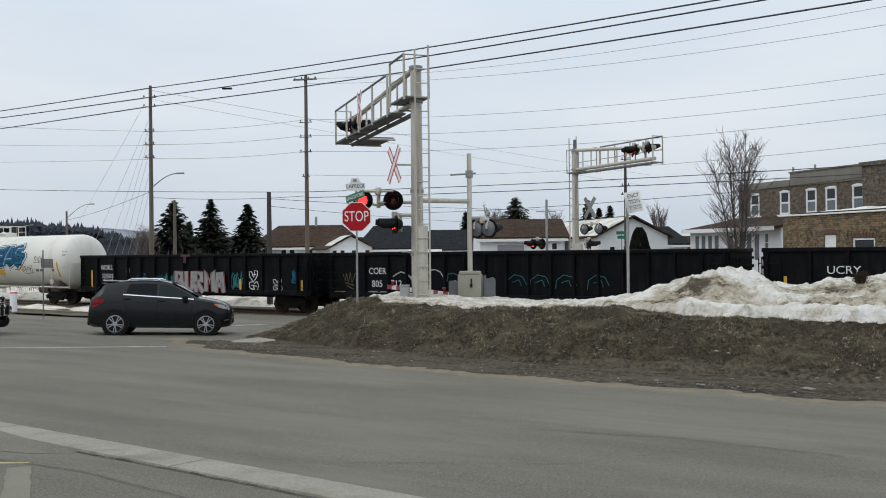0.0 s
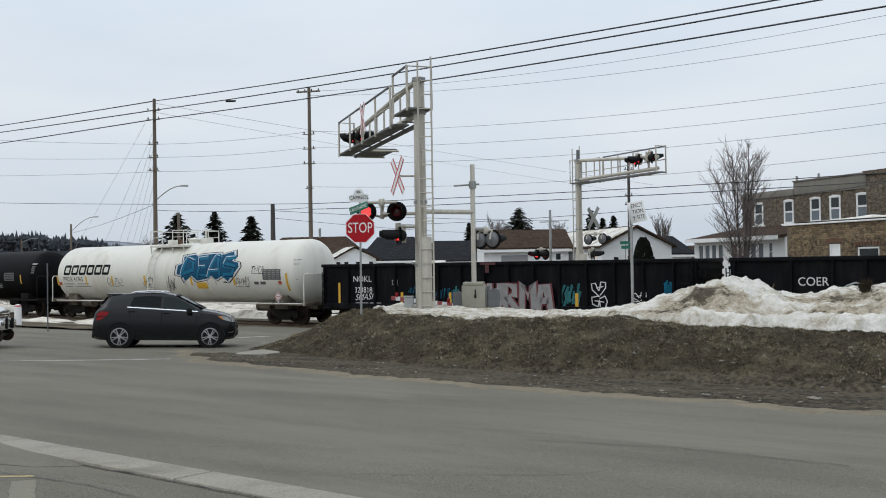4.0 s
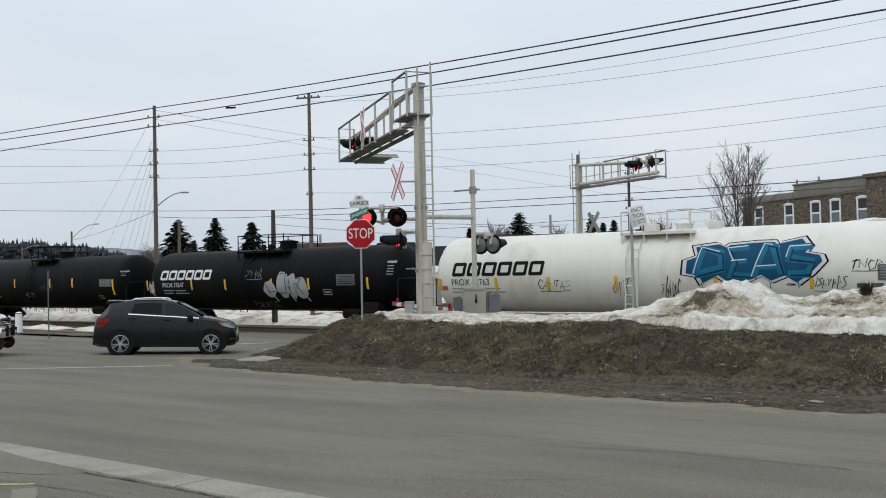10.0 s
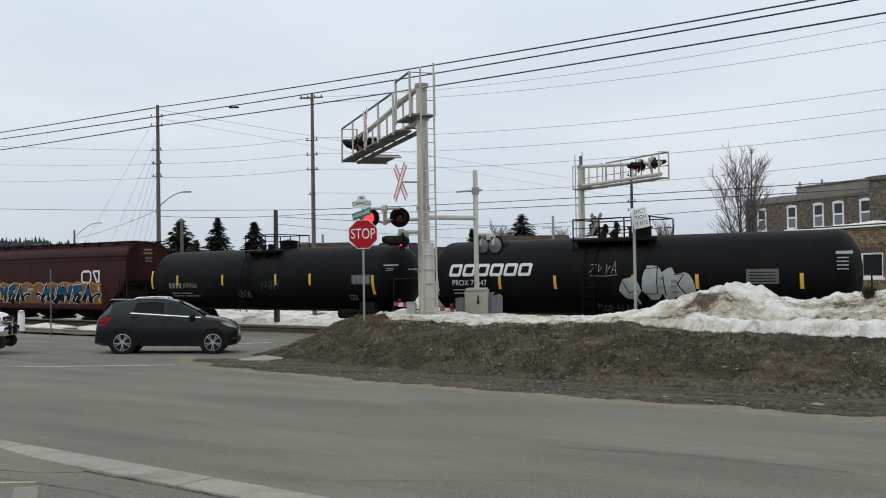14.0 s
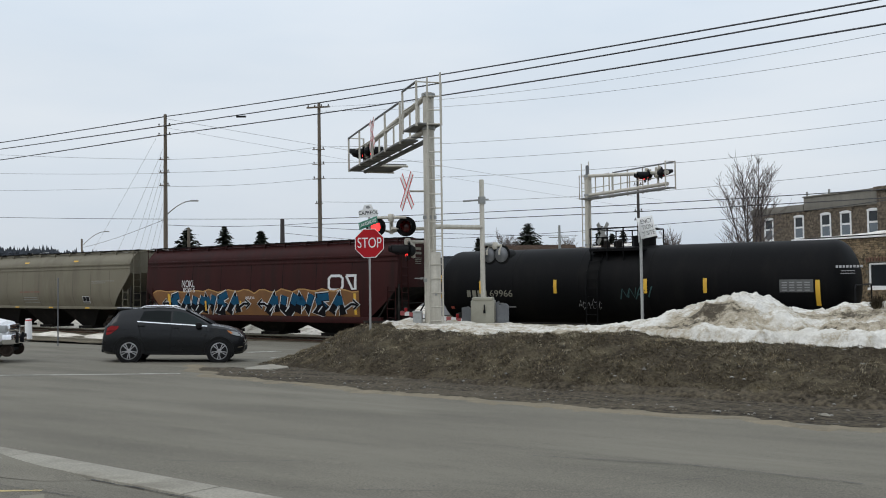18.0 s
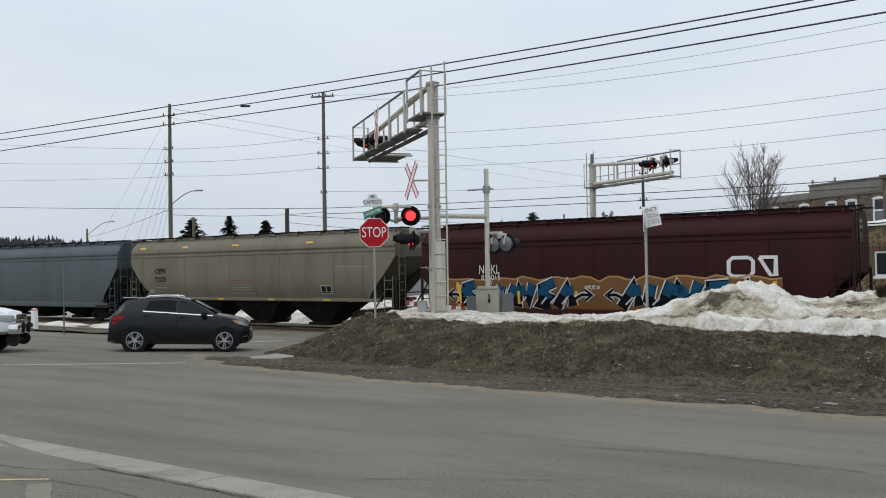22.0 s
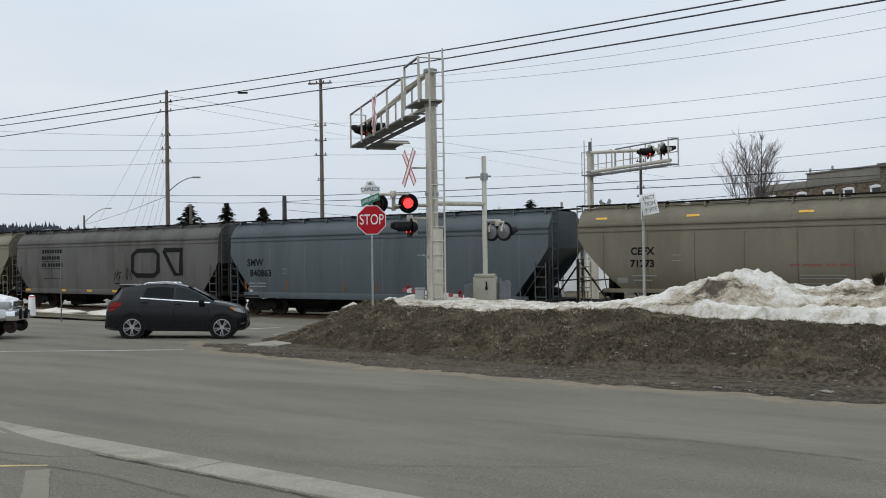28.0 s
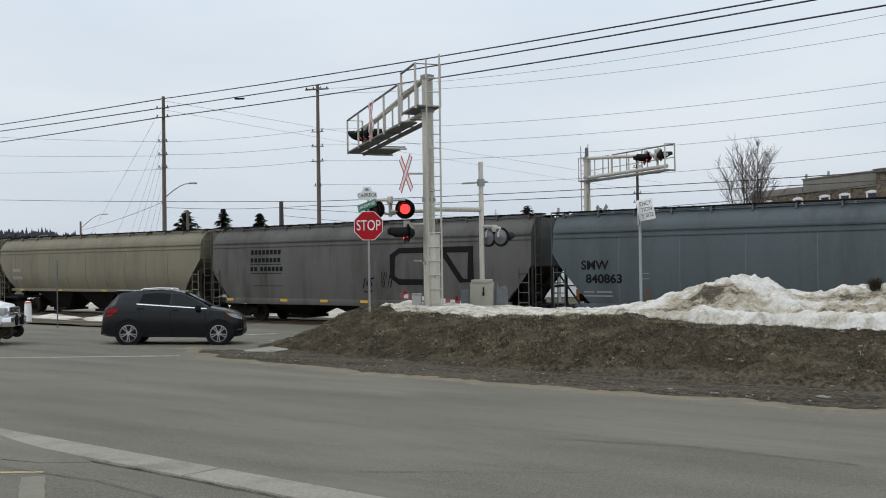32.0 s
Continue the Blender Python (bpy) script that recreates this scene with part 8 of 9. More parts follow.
# lighter lines
for a0, b0, d0, a1, b1, d1, r, m in (
        (541, 140, 55, 1700, -14, 30, 0.010, WIRE_PALE), (541, 148, 55, 1700, 22, 30, 0.010, WIRE_PALE), (545, 212, 55, 1700, 112, 40, 0.012, WIRE_PALE), (545, 240, 55, 1700, 148, 40, 0.012, WIRE_PALE),
        (545, 268, 55, 1700, 186, 40, 0.012, WIRE_PALE), (545, 310, 55, 1700, 238, 40, 0.012, WIRE_PALE), (270, 233, 55, 541, 212, 55, 0.012, WIRE_PALE), (270, 256, 55, 541, 240, 55, 0.012, WIRE_PALE),
        (270, 281, 55, 541, 268, 55, 0.012, WIRE_PALE), (267, 160, 55, 1150, 310, 90, 0.012, WIRE_PALE), (267, 176, 55, 1150, 330, 90, 0.010, WIRE_PALE),
        (-200, 330, 80, 541, 340, 55, 0.018, WIRE), (541, 340, 55, 1700, 282, 38, 0.02, WIRE), (270, 350, 55, 541, 347, 55, 0.014, WIRE), (541, 350, 55, 1700, 298, 38, 0.02, WIRE),
        (476, 352, 50, 1000, 372, 70, 0.014, WIRE), (476, 365, 50, 880, 395, 80, 0.012, WIRE), (1180, 350, 50, 1700, 288, 34, 0.016, WIRE), (700, 378, 70, 1180, 350, 50, 0.016, WIRE),
        (-200, 212, 75, 267, 233, 55, 0.012, WIRE_PALE), (-200, 250, 75, 267, 258, 55, 0.012, WIRE_PALE), (-200, 285, 75, 267, 282, 55, 0.012, WIRE_PALE),
        (266, 340, 55, 118, 390, 85, 0.014, WIRE)):
    wire(bearing(a0, b0, d0), bearing(a1, b1, d1), 0.62 if m is WIRE_PALE and a1 == 1700 else 0.15, r, m, "thin pale overhead wire between poles")


# drops from the first pole down to the far side of the railway
for a0, b0, a1, d1 in ((250, 195, 70, 90), (262, 215, 128, 84), (263, 228, 165, 80), (265, 240, 182, 77), (266, 262, 196, 74), (268, 290, 206, 70), (268, 315, 222, 68)):
    q = bearing(a1, 440, d1)
    q.z = gz(q.y)
    wire(bearing(a0, b0, 55), q, 0.3, 0.009, WIRE_PALE, "thin pale guy wire from pole to ground")


# a small green street sign beyond the railway
q = bearing(1100, 412, 50)
st = thing("street_sign", "small green street sign on a thin post beyond the railway", "street sign", pose(q.x, q.y, gz(q.y), 0, 0, YAW0))
h = q.z - gz(q.y)
bm = B()
tube(bm, [(0, 0, 0), (0, 0, h + 0.1)], 0.03, 8)
part("post", bm, GALV, st)
for dz, w in ((0.0, 0.3), (-0.24, 0.24)):
    bm = B()
    box(bm, -w, -0.05, h + dz - 0.1, w, -0.035, h + dz + 0.08)
    part("plate", bm, SIGN_GREEN, st, "green sign plate", smooth=False)


# trees ---------------------------------------------------------------
def conifer(label, a, b, d, width, seed, dense=1.0):
    top = bearing(a, b, d)
    zb = gz(top.y)
    h = top.z - zb
    tr = thing("spruce_tree", label, "tree", pose(top.x, top.y, zb), group="conifers")
    bm = B()
    tube(bm, [(0, 0, -0.1), (0, 0, h * 0.5), (0, 0, h * 0.98)], 0.16, 8, 0.02)
    part("trunk", bm, BARK, tr)
    rg = random.Random(seed)
    bm = B()
    R = width * 0.5
    n = int(46 * dense)
    for t in range(n):
        k = (t + rg.uniform(-0.3, 0.3)) / n
        z = h * (0.05 + 0.93 * k)
        reach = R * 1.15 * (1 - k) ** 0.8 * rg.uniform(0.8, 1.1) + 0.10
        m = int(9 + 16 * (1 - k))
        for j in range(m):
            a0 = math.tau * (j + rg.uniform(-0.4, 0.4)) / m + t
            c, s = math.cos(a0), math.sin(a0)
            ln = reach * rg.uniform(0.72, 1.12)
            steps = max(2, int(ln / 0.22))
            for q in range(steps):
                f = (q + 0.6) / steps
                p = Vector((c * ln * f, s * ln * f, z - 0.16 * ln * f + 0.12 * ln * f * f + rg.uniform(-0.16, 0.16)))
                out = Vector((c, s, rg.uniform(-0.5, 0.2))).normalized()
                sd = Vector((-s, c, rg.uniform(-0.5, 0.5))) * rg.uniform(0.12, 0.24) * (1.15 - 0.5 * f)
                e = rg.uniform(0.2, 0.36)
                bm.faces.new([bm.verts.new(x) for x in (p - out * e, p + sd, p + out * e - Vector((0, 0, 0.06)), p - sd - Vector((0, 0, 0.05)))])
    part("crown", bm, SPRUCE, tr, smooth=False)


for a, b, d, w, sd in ((307, 352, 75, 6.2, 1), (373, 350, 80, 5.1, 2), (438, 358, 80, 5.0, 3), (912, 346, 110, 9.6, 4), (1040, 352, 110, 4.4, 5), (1060, 366, 112, 3.6, 6), (1079, 361, 112, 4.6, 7), (824, 372, 110, 3.6, 8), (690, 412, 130, 4.5, 14), (720, 408, 130, 5.0, 15), (745, 414, 130, 5.0, 16), (775, 410, 135, 5.0, 17), (803, 415, 135, 5.0, 18), (420, 420, 120, 2.2, 9), (170, 412, 150, 3.0, 10), (335, 392, 82, 1.6, 11)):
    conifer("dark green spruce tree behind the railway", a, b, d, w, sd)


def cedar(label, a, b, d, width, seed):
    """A clipped cedar: a rounded dense mass of small sprays with an uneven skin."""
    top = bearing(a, b, d)
    zb = gz(top.y)
    h = top.z - zb
    tr = thing("cedar_shrub", label, "shrub", pose(top.x, top.y, zb))
    bm = B()
    tube(bm, [(0, 0, -0.1), (0, 0, h * 0.8)], 0.08, 8, 0.02)
    part("trunk", bm, BARK, tr)
    rg = random.Random(seed)
    bm = B()
    for i in range(9000):
        k, q = rg.random(), rg.uniform(0, math.tau)
        r = width / 2 * min(1, 0.75 + 0.6 * k) * max(0.05, 1 - max(0, (k - 0.35) / 0.66) ** 2.2) ** 0.5
        r *= (0.9 + 0.16 * noise.noise(Vector((math.cos(q) * 2, math.sin(q) * 2, k * 4)))) * rg.uniform(0.82, 1.03)
        p = Vector((math.cos(q) * r, math.sin(q) * r, h * (0.03 + 0.97 * k)))
        u = Vector((rg.uniform(-1, 1), rg.uniform(-1, 1), rg.uniform(-0.4, 0.6))) * 0.07
        v = Vector((math.cos(q) * 0.05, math.sin(q) * 0.05, 0.12))
        bm.faces.new([bm.verts.new(c) for c in (p - u, p + u, p + v)])
    part("crown", bm, SPRUCE, tr, smooth=False)


cedar("dense dark cedar shrub beside the white house", 1131, 405, 56, 1.45, 20)


def bare_tree(label, a, d, htop, spread, seed, stems=3):
    base = bearing(a, 440, d)
    zb = gz(base.y)
    top = bearing(a, htop, d).z - zb
    tr = thing("bare_tree", label, "tree", pose(base.x, base.y, zb))
    rg = random.Random(seed)
    limb, twig = B(), B()

    def grow(bm, p, dr, ln, r, depth):
        pts = [p]
        n = 6 if depth == 0 else 3
        for i in range(n):
            dr = (dr + Vector((rg.uniform(-0.1, 0.1), rg.uniform(-0.1, 0.1), 0.05))).normalized()
            pts.append(pts[-1] + dr * ln / n)
        tube(bm, pts, r, 7 if depth == 0 else 4, max(r * 0.3, 0.004), cap=False)
        if depth >= 4:
            return
        for i in range((17, 7, 4, 2)[depth]):
            k = rg.uniform(0.22, 1.0) if depth == 0 else rg.uniform(0.2, 1.0)
            q = pts[0].lerp(pts[-1], k) if depth else pts[min(int(k * n), n - 1)].lerp(pts[min(int(k * n), n - 1) + 1], k * n % 1)
            a1 = rg.uniform(0, math.tau)
            out = Vector((math.cos(a1), math.sin(a1), 0.15))
            nd = (dr * 0.75 + out * rg.uniform(0.5, 0.95) * spread + Vector((0, 0, 0.12))).normalized()
            grow(limb if depth < 1 else twig, q, nd, ln * (0.16 + 0.72 * k * (1.02 - k) if depth == 0 else 0.52) * rg.uniform(0.7, 1.15), max(r * (0.34 if depth == 0 else 0.5), 0.0045), depth + 1)

    for i in range(stems):
        a0 = math.tau * i / stems + 0.4
        grow(limb, Vector((math.cos(a0) * 0.12, math.sin(a0) * 0.12, -0.1)), Vector((math.cos(a0) * 0.07, math.sin(a0) * 0.07, 1)).normalized(), top * rg.uniform(0.84, 0.97), 0.09, 0)
    part("trunk", limb, BARK, tr)
    part("crown", twig, TWIG, tr)


def vase_tree(label, a, d, htop, seed):
    """A leafless tree whose stems part near the ground and fan out into an egg-shaped crown."""
    base = bearing(a, 440, d)
    zb = gz(base.y)
    top = bearing(a, htop, d).z - zb
    tr = thing("bare_tree", label, "tree", pose(base.x, base.y, zb, 0, 0, YAW0))
    rg = random.Random(seed)
    limb, twig = B(), B()

    def shoot(bm, p, dr, ln, r, n, seg, up):
        pts = [p]
        for i in range(n):
            dr = (dr + Vector((rg.uniform(-0.09, 0.09), rg.uniform(-0.09, 0.09), up))).normalized()
            pts.append(pts[-1] + dr * ln / n)
        tube(bm, pts, r, seg, max(r * 0.3, 0.004), cap=False)
        return pts

    stems = ((-0.28, -1.15, 0.3, 0.84), (-0.14, -0.62, -0.5, 0.95), (-0.02, -0.12, 0.5, 0.93), (0.06, 0.42, -0.4, 1.0), (0.2, 0.95, 0.2, 0.93), (0.1, 0.7, 0.8, 0.86))
    tube(limb, [(0.02, 0, -0.1), (0.0, 0, top * 0.12), (0.03, 0, top * 0.27), (0.05, 0, top * 0.36)], 0.17, 10, 0.09, cap=False)
    for x0, x1, y1, hh in stems:
        x1 *= 0.74
        h = top * hh
        line = [Vector((x0 * k * 0.6 + x1 * k ** 1.25 + 0.05 * math.sin(k * 9 + x1 * 5), y1 * k ** 1.25 + 0.04 * math.sin(k * 7 + x1 * 3), -0.1 + h * k)) for k in [i / 9 for i in range(10)]]
        tube(limb, line, 0.075, 7, 0.014, cap=False)
        for i in range(26):
            k = 0.30 + 0.70 * (i + rg.random()) / 26
            q = line[min(int(k * 9), 8)].lerp(line[min(int(k * 9), 8) + 1], k * 9 % 1)
            a1 = rg.uniform(0, math.tau)
            out = Vector((math.cos(a1) + 0.5 * x1, math.sin(a1) * 0.8 + 0.3 * y1, 0)).normalized()
            wide = 0.75 if k < 0.6 else 0.5
            ln = top * (0.085 + 0.13 * math.sin(math.pi * min(1, max(0, (k - 0.22) / 0.85)))) * rg.uniform(0.5, 1.0) * (1.15 - 0.45 * max(0, k - 0.6))
            ps = shoot(limb, q, (out * wide + Vector((0, 0, 0.75))).normalized(), ln, 0.018, 5, 4, 0.05)
            for j in range(6):
                f = rg.uniform(0.2, 1.0) * 4.99
                c = ps[int(f)].lerp(ps[int(f) + 1], f % 1)
                a2 = rg.uniform(0, math.tau)
                ps2 = shoot(twig, c, (Vector((math.cos(a2), math.sin(a2), 0)) * 0.6 + (ps[-1] - ps[0]).normalized()).normalized(), ln * rg.uniform(0.28, 0.5), 0.0085, 3, 3, 0.06)
                for g in range(3):
                    c2 = ps2[g].lerp(ps2[g + 1], rg.random())
                    a3 = rg.uniform(0, math.tau)
                    shoot(twig, c2, (Vector((math.cos(a3), math.sin(a3), 0.2)) * 0.55 + (ps2[-1] - ps2[0]).normalized()).normalized(), rg.uniform(0.16, 0.36), 0.0055, 2, 3, 0.05)
    part("trunk", limb, BARK, tr)
    part("crown", twig, TWIG, tr)


vase_tree("bare leafless tree with several stems beside the sunroom", 1306, 45, 250, 7)
bare_tree("small leafless tree behind the pole", 255, 70, 408, 0.7, 8, 3)
bare_tree("thin leafless tree by the white house", 1160, 66, 372, 0.4, 9, 1)
bare_tree("leafless tree behind the rooftops", 878, 105, 380, 0.6, 12, 3)
bare_tree("leafless tree in the distance", 980, 105, 384, 0.6, 13, 3)


# houses --------------------------------------------------------------
def window(parent, x, y, z, w, h, m=GLASS_DARK, axis="y", panes=2, sill=True, name="window", low=None, t=0.07):
    """A window on a wall whose outside looks along -y."""
    wn = new(name)
    wn.parent = parent
    wn.location = (x, y, z)
    bm = B()
    for q in ((-w / 2, 0, -w / 2 + t, h), (w / 2 - t, 0, w / 2, h), (-w / 2 + t, 0, w / 2 - t, t), (-w / 2 + t, h - t, w / 2 - t, h)):
        box(bm, q[0], -0.06, q[1], q[2], 0.02, q[3])
    if panes > 1:
        box(bm, -w / 2 + t, -0.045, h / 2 - t / 2, w / 2 - t, 0.02, h / 2 + t / 2)
    part("frame", bm, FRAME_WHITE, wn, smooth=False)
    for i in range(panes):
        a, b = t + (h - 2 * t) * i / panes, t + (h - 2 * t) * (i + 1) / panes
        bm = B()
        box(bm, -w / 2 + t, -0.025, a, w / 2 - t, -0.01, b)
        part("pane", bm, low if low and i == 0 else m, wn, smooth=False)
    if sill:
        bm = B()
        box(bm, -w / 2 - 0.08, -0.12, -0.1, w / 2 + 0.08, 0.0, 0.0, 0.01)
        part("sill", bm, FRAME_WHITE, wn)
    return wn


def house(label, a, d, w, depth, wall_h, roof_h, turn=0, wall=SIDING_WHITE, roof=ROOF_BROWN, gable="x", windows=(), hip=0.0, over=0.4, snow=None, off=0.0, cover=(0.06, 0.96, 0.98)):
    """A small house: its front centre on the bearing a at d metres, gable ridge along x or y."""
    c = bearing(a, 440, d)
    hs = thing("house", label, "house", pose(c.x, c.y, gz(c.y) + off, 0, 0, YAW0 + turn), group="houses behind the railway")
    bm = B()
    x0, x1, y1 = -w / 2, w / 2, depth
    if gable == "x":
        prism(bm, [(0, 0), (0, wall_h), (depth / 2, wall_h + roof_h - 0.1), (depth, wall_h), (depth, 0)] if not hip else [(0, 0), (0, wall_h), (depth, wall_h), (depth, 0)], "x", x0, x1)
    else:
        prism(bm, [(x0, 0), (x0, wall_h), (0, wall_h + roof_h - 0.1), (x1, wall_h), (x1, 0)], "y", 0, depth)
    part("wall", bm, wall, hs, smooth=False)
    o = over
    if gable == "x":
        k = (wall_h + roof_h, hip * w / 2)
        for s, nm in ((0, "roof_slope"), (1, "roof_slope")):
            bm = B()
            ye, yr = (-o, depth / 2) if s == 0 else (depth + o, depth / 2)
            ze = wall_h - o * roof_h / (depth / 2)
            ps = [(x0 - o, ye, ze), (x1 + o, ye, ze), (x1 + o - (o + k[1] if hip else 0), yr, k[0]), (x0 - o + (o + k[1] if hip else 0), yr, k[0])]
            lo = [bm.verts.new(p) for p in ps]
            hi = [bm.verts.new((p[0], p[1], p[2] + 0.12)) for p in ps]
            for q in ((0, 1, 2, 3),):
                bm.faces.new([lo[i] for i in q])
                bm.faces.new([hi[i] for i in q])
            for i in range(4):
                bm.faces.new((lo[i], lo[(i + 1) % 4], hi[(i + 1) % 4], hi[i]))
            part(nm, bm, snow if snow and s == 0 else roof, hs, smooth=False)
        if hip:
            for s in (-1, 1):
                bm = B()
                e = s * (w / 2 + o)
                ze = wall_h - o * roof_h / (depth / 2)
                bm.faces.new([bm.verts.new(p) for p in ((e, -o, ze + 0.12), (e, depth + o, ze + 0.12), (e - s * (o + k[1]), depth / 2, k[0] + 0.12))])
                part("roof_slope", bm, roof, hs, smooth=False)
    else:
        for s in (-1, 1):
            bm = B()
            xe = s * (w / 2 + o)
            ze = wall_h - o * roof_h / (w / 2)
            ps = [(xe, -o, ze), (0, -o, wall_h + roof_h), (0, depth + o, wall_h + roof_h), (xe, depth + o, ze)]
            lo = [bm.verts.new(p) for p in ps]
            hi = [bm.verts.new((p[0], p[1], p[2] + 0.12)) for p in ps]
            bm.faces.new(lo)
            bm.faces.new(hi)
            for i in range(4):
                bm.faces.new((lo[i], lo[(i + 1) % 4], hi[(i + 1) % 4], hi[i]))
            part("roof_slope", bm, roof, hs, smooth=False)
            if snow and s < 0:
                f0, f1, back = cover
                run, drop = w / 2 + o, wall_h + roof_h - ze
                def lying(u, v):
                    return wall_h + roof_h - drop * u / run + 0.13 + 0.05 * min(1, 6 * min(u / run - f0, f1 - u / run)) + 0.02 * rough(u, v, 1.5)
                sheet = field(run * f0, run * f1, 14, -o + 0.05, (depth + o) * back, 24, lying)
                for v in sheet.verts:
                    v.co.x = -v.co.x
                part("roof_snow", sheet, snow, hs, "old snow lying on the roof")
    bm = B()
    box(bm, x0 - o, -o - 0.02, wall_h - 0.22 - o * roof_h / (depth / 2 if gable == "x" else w / 2) * (1 if gable == "x" else 0), x1 + o, -o, wall_h - 0.02 - o * roof_h / (depth / 2) * (1 if gable == "x" else 0)) if gable == "x" else box(bm, x0, -0.03, wall_h - 0.1, x1, -0.005, wall_h)
    part("fascia", bm, FRAME_WHITE, hs, smooth=False)
    for wx, wz, ww, wh in windows:
        window(hs, wx, 0, wz, ww, wh, panes=1 if wh < 0.9 else 2, sill=False)
    return hs


hA = house("single-storey white house with a brown shingle roof", 532, 84, 9.0, 7.5, 3.62, 1.85, -6, SIDING_WHITE, ROOF_BROWN, "x", ((-3.4, 2.35, 0.6, 1.0), (-1.6, 2.35, 0.6, 1.0), (-0.8, 2.35, 0.6, 1.0), (0.9, 2.35, 0.6, 1.0), (3.0, 2.35, 0.6, 1.0)), hip=0.30)
bm = B()
tube(bm, [(0.6, 3.6, 4.6), (0.6, 3.6, 6.4)], 0.12, 8)
part("chimney", bm, GALV, hA, "thin metal flue")
hP = house("small porch house with snow on its brown gable roof", 622, 78, 3.7, 6, 3.35, 1.0, 20, SIDING_WHITE, ROOF_BROWN, "y", ((-1.5, 2.35, 0.5, 0.8), (-0.8, 2.35, 0.5, 0.8), (0.2, 2.35, 0.5, 0.8), (1.4, 2.35, 0.5, 0.8)), snow=SNOW, cover=(0.08, 0.8, 0.4))
bm = B()
for i in range(12):
    box(bm, -0.9 + 0.15 * i, -1.0, 2.75, -0.79 + 0.15 * i, -0.05, 2.8, m=pose(0, 0, 0, 0, 0, 0))
part("awning", bm, SIGN_WHITE, hP, "white striped awning", smooth=False)
house("low house with a dark grey shingle roof", 690, 92, 6.5, 8, 3.4, 2.2, 0, SIDING_GREY, ROOF_DARK, "x", ((-1.4, 1.9, 1.0, 0.9), (1.4, 1.9, 1.0, 0.9)), hip=0.4)
house("low beige house with a dark slate-coloured roof", 800, 96, 8.0, 8, 3.2, 2.0, 5, SIDING_GREY, ROOF_DARK, "x", ((-2.2, 1.9, 1.0, 0.9), (1.8, 1.9, 1.0, 0.9)), hip=0.5, snow=None)
house("small shed with a snowy roof", 752, 70, 1.8, 3, 2.55, 0.4, 0, SIDING_GREY, ROOF_DARK, "x", (), snow=SNOW)
gar = house("white garage with a brown shingle roof", 925, 68, 6.4, 6, 3.95, 1.3, 3, SIDING_WHITE, ROOF_BROWN, "x", ((2.4, 2.9, 0.5, 0.6),), over=0.35)
bm = B()
box(bm, -1.9, -0.03, 0.1, 0.1, 0.0, 3.35)
part("garage_door", bm, SIDING_GREY, gar, "pale grey garage door", smooth=False)
house("white gabled house with snow on one slope of its brown roof", 1120, 64, 5.4, 15, 3.85, 1.35, 14, SIDING_WHITE, ROOF_BROWN, "y", ((-1.6, 2.35, 0.5, 0.8), (-0.5, 2.4, 0.6, 0.8)), over=0.3, snow=SNOW)
house("small white house with a dark blue-grey roof", 1180, 84, 4.0, 6, 3.5, 1.5, 8, SIDING_WHITE, ROOF_DARK, "x", ((0.5, 1.9, 0.7, 0.9),), hip=0.3)
house("far house with a brown roof", 1222, 120, 6, 6, 3.0, 1.6, 0, SIDING_GREY, ROOF_BROWN, "x", (), hip=0.4)


# brick building with the sunroom and stone extension ---------------------
def storey_wall(parent, m, length, z0, z1, thick, holes):
    """A straight wall along x, its outside at y = 0, with openings (x, z, w, h) through it."""
    xs = sorted({0, length, *[h[0] - h[2] / 2 for h in holes], *[h[0] + h[2] / 2 for h in holes]})
    zs = sorted({z0, z1, *[h[1] for h in holes], *[h[1] + h[3] for h in holes]})
    bm = B()
    for xa, xb in zip(xs, xs[1:]):
        for za, zb in zip(zs, zs[1:]):
            cx, cz = (xa + xb) / 2, (za + zb) / 2
            if not any(abs(cx - h[0]) < h[2] / 2 and h[1] < cz < h[1] + h[3] for h in holes):
                box(bm, xa, 0, za, xb, thick, zb)
    bmesh.ops.remove_doubles(bm, verts=bm.verts, dist=0.001)
    return part("wall", bm, m, parent, smooth=False)


P0, P1 = bearing(1535, 440, 46.1), bearing(1308, 440, 55)
ang = math.degrees(math.atan2(P0.y - P1.y, P0.x - P1.x))
L = (P0 - P1).xy.length
zg = gz(50)
brick = thing("brick_building", "two-storey buff brick building with flat parapet roof", "building", pose(P1.x, P1.y, zg, 0, 0, ang))
top_z = bearing(1470, 299, 48.35).z - zg
holes = []
for a in (1337, 1390, 1437, 1472, 1520):
    ray = bearing(a, 440, 1.0) - EYE
    # where the sight line meets the wall
    dx, dy = math.cos(radians(ang)), math.sin(radians(ang))
    den = ray.x * dy - ray.y * dx
    s = (ray.x * (EYE.y - P1.y) - ray.y * (EYE.x - P1.x)) / den
    holes.append((s, 4.78, 0.78, 1.34))
holes_low = [(h[0], 1.0, 1.0, 1.7) for h in holes[:2]]
storey_wall(brick, BRICK, L, 0, top_z - 0.75, 0.35, holes + holes_low)
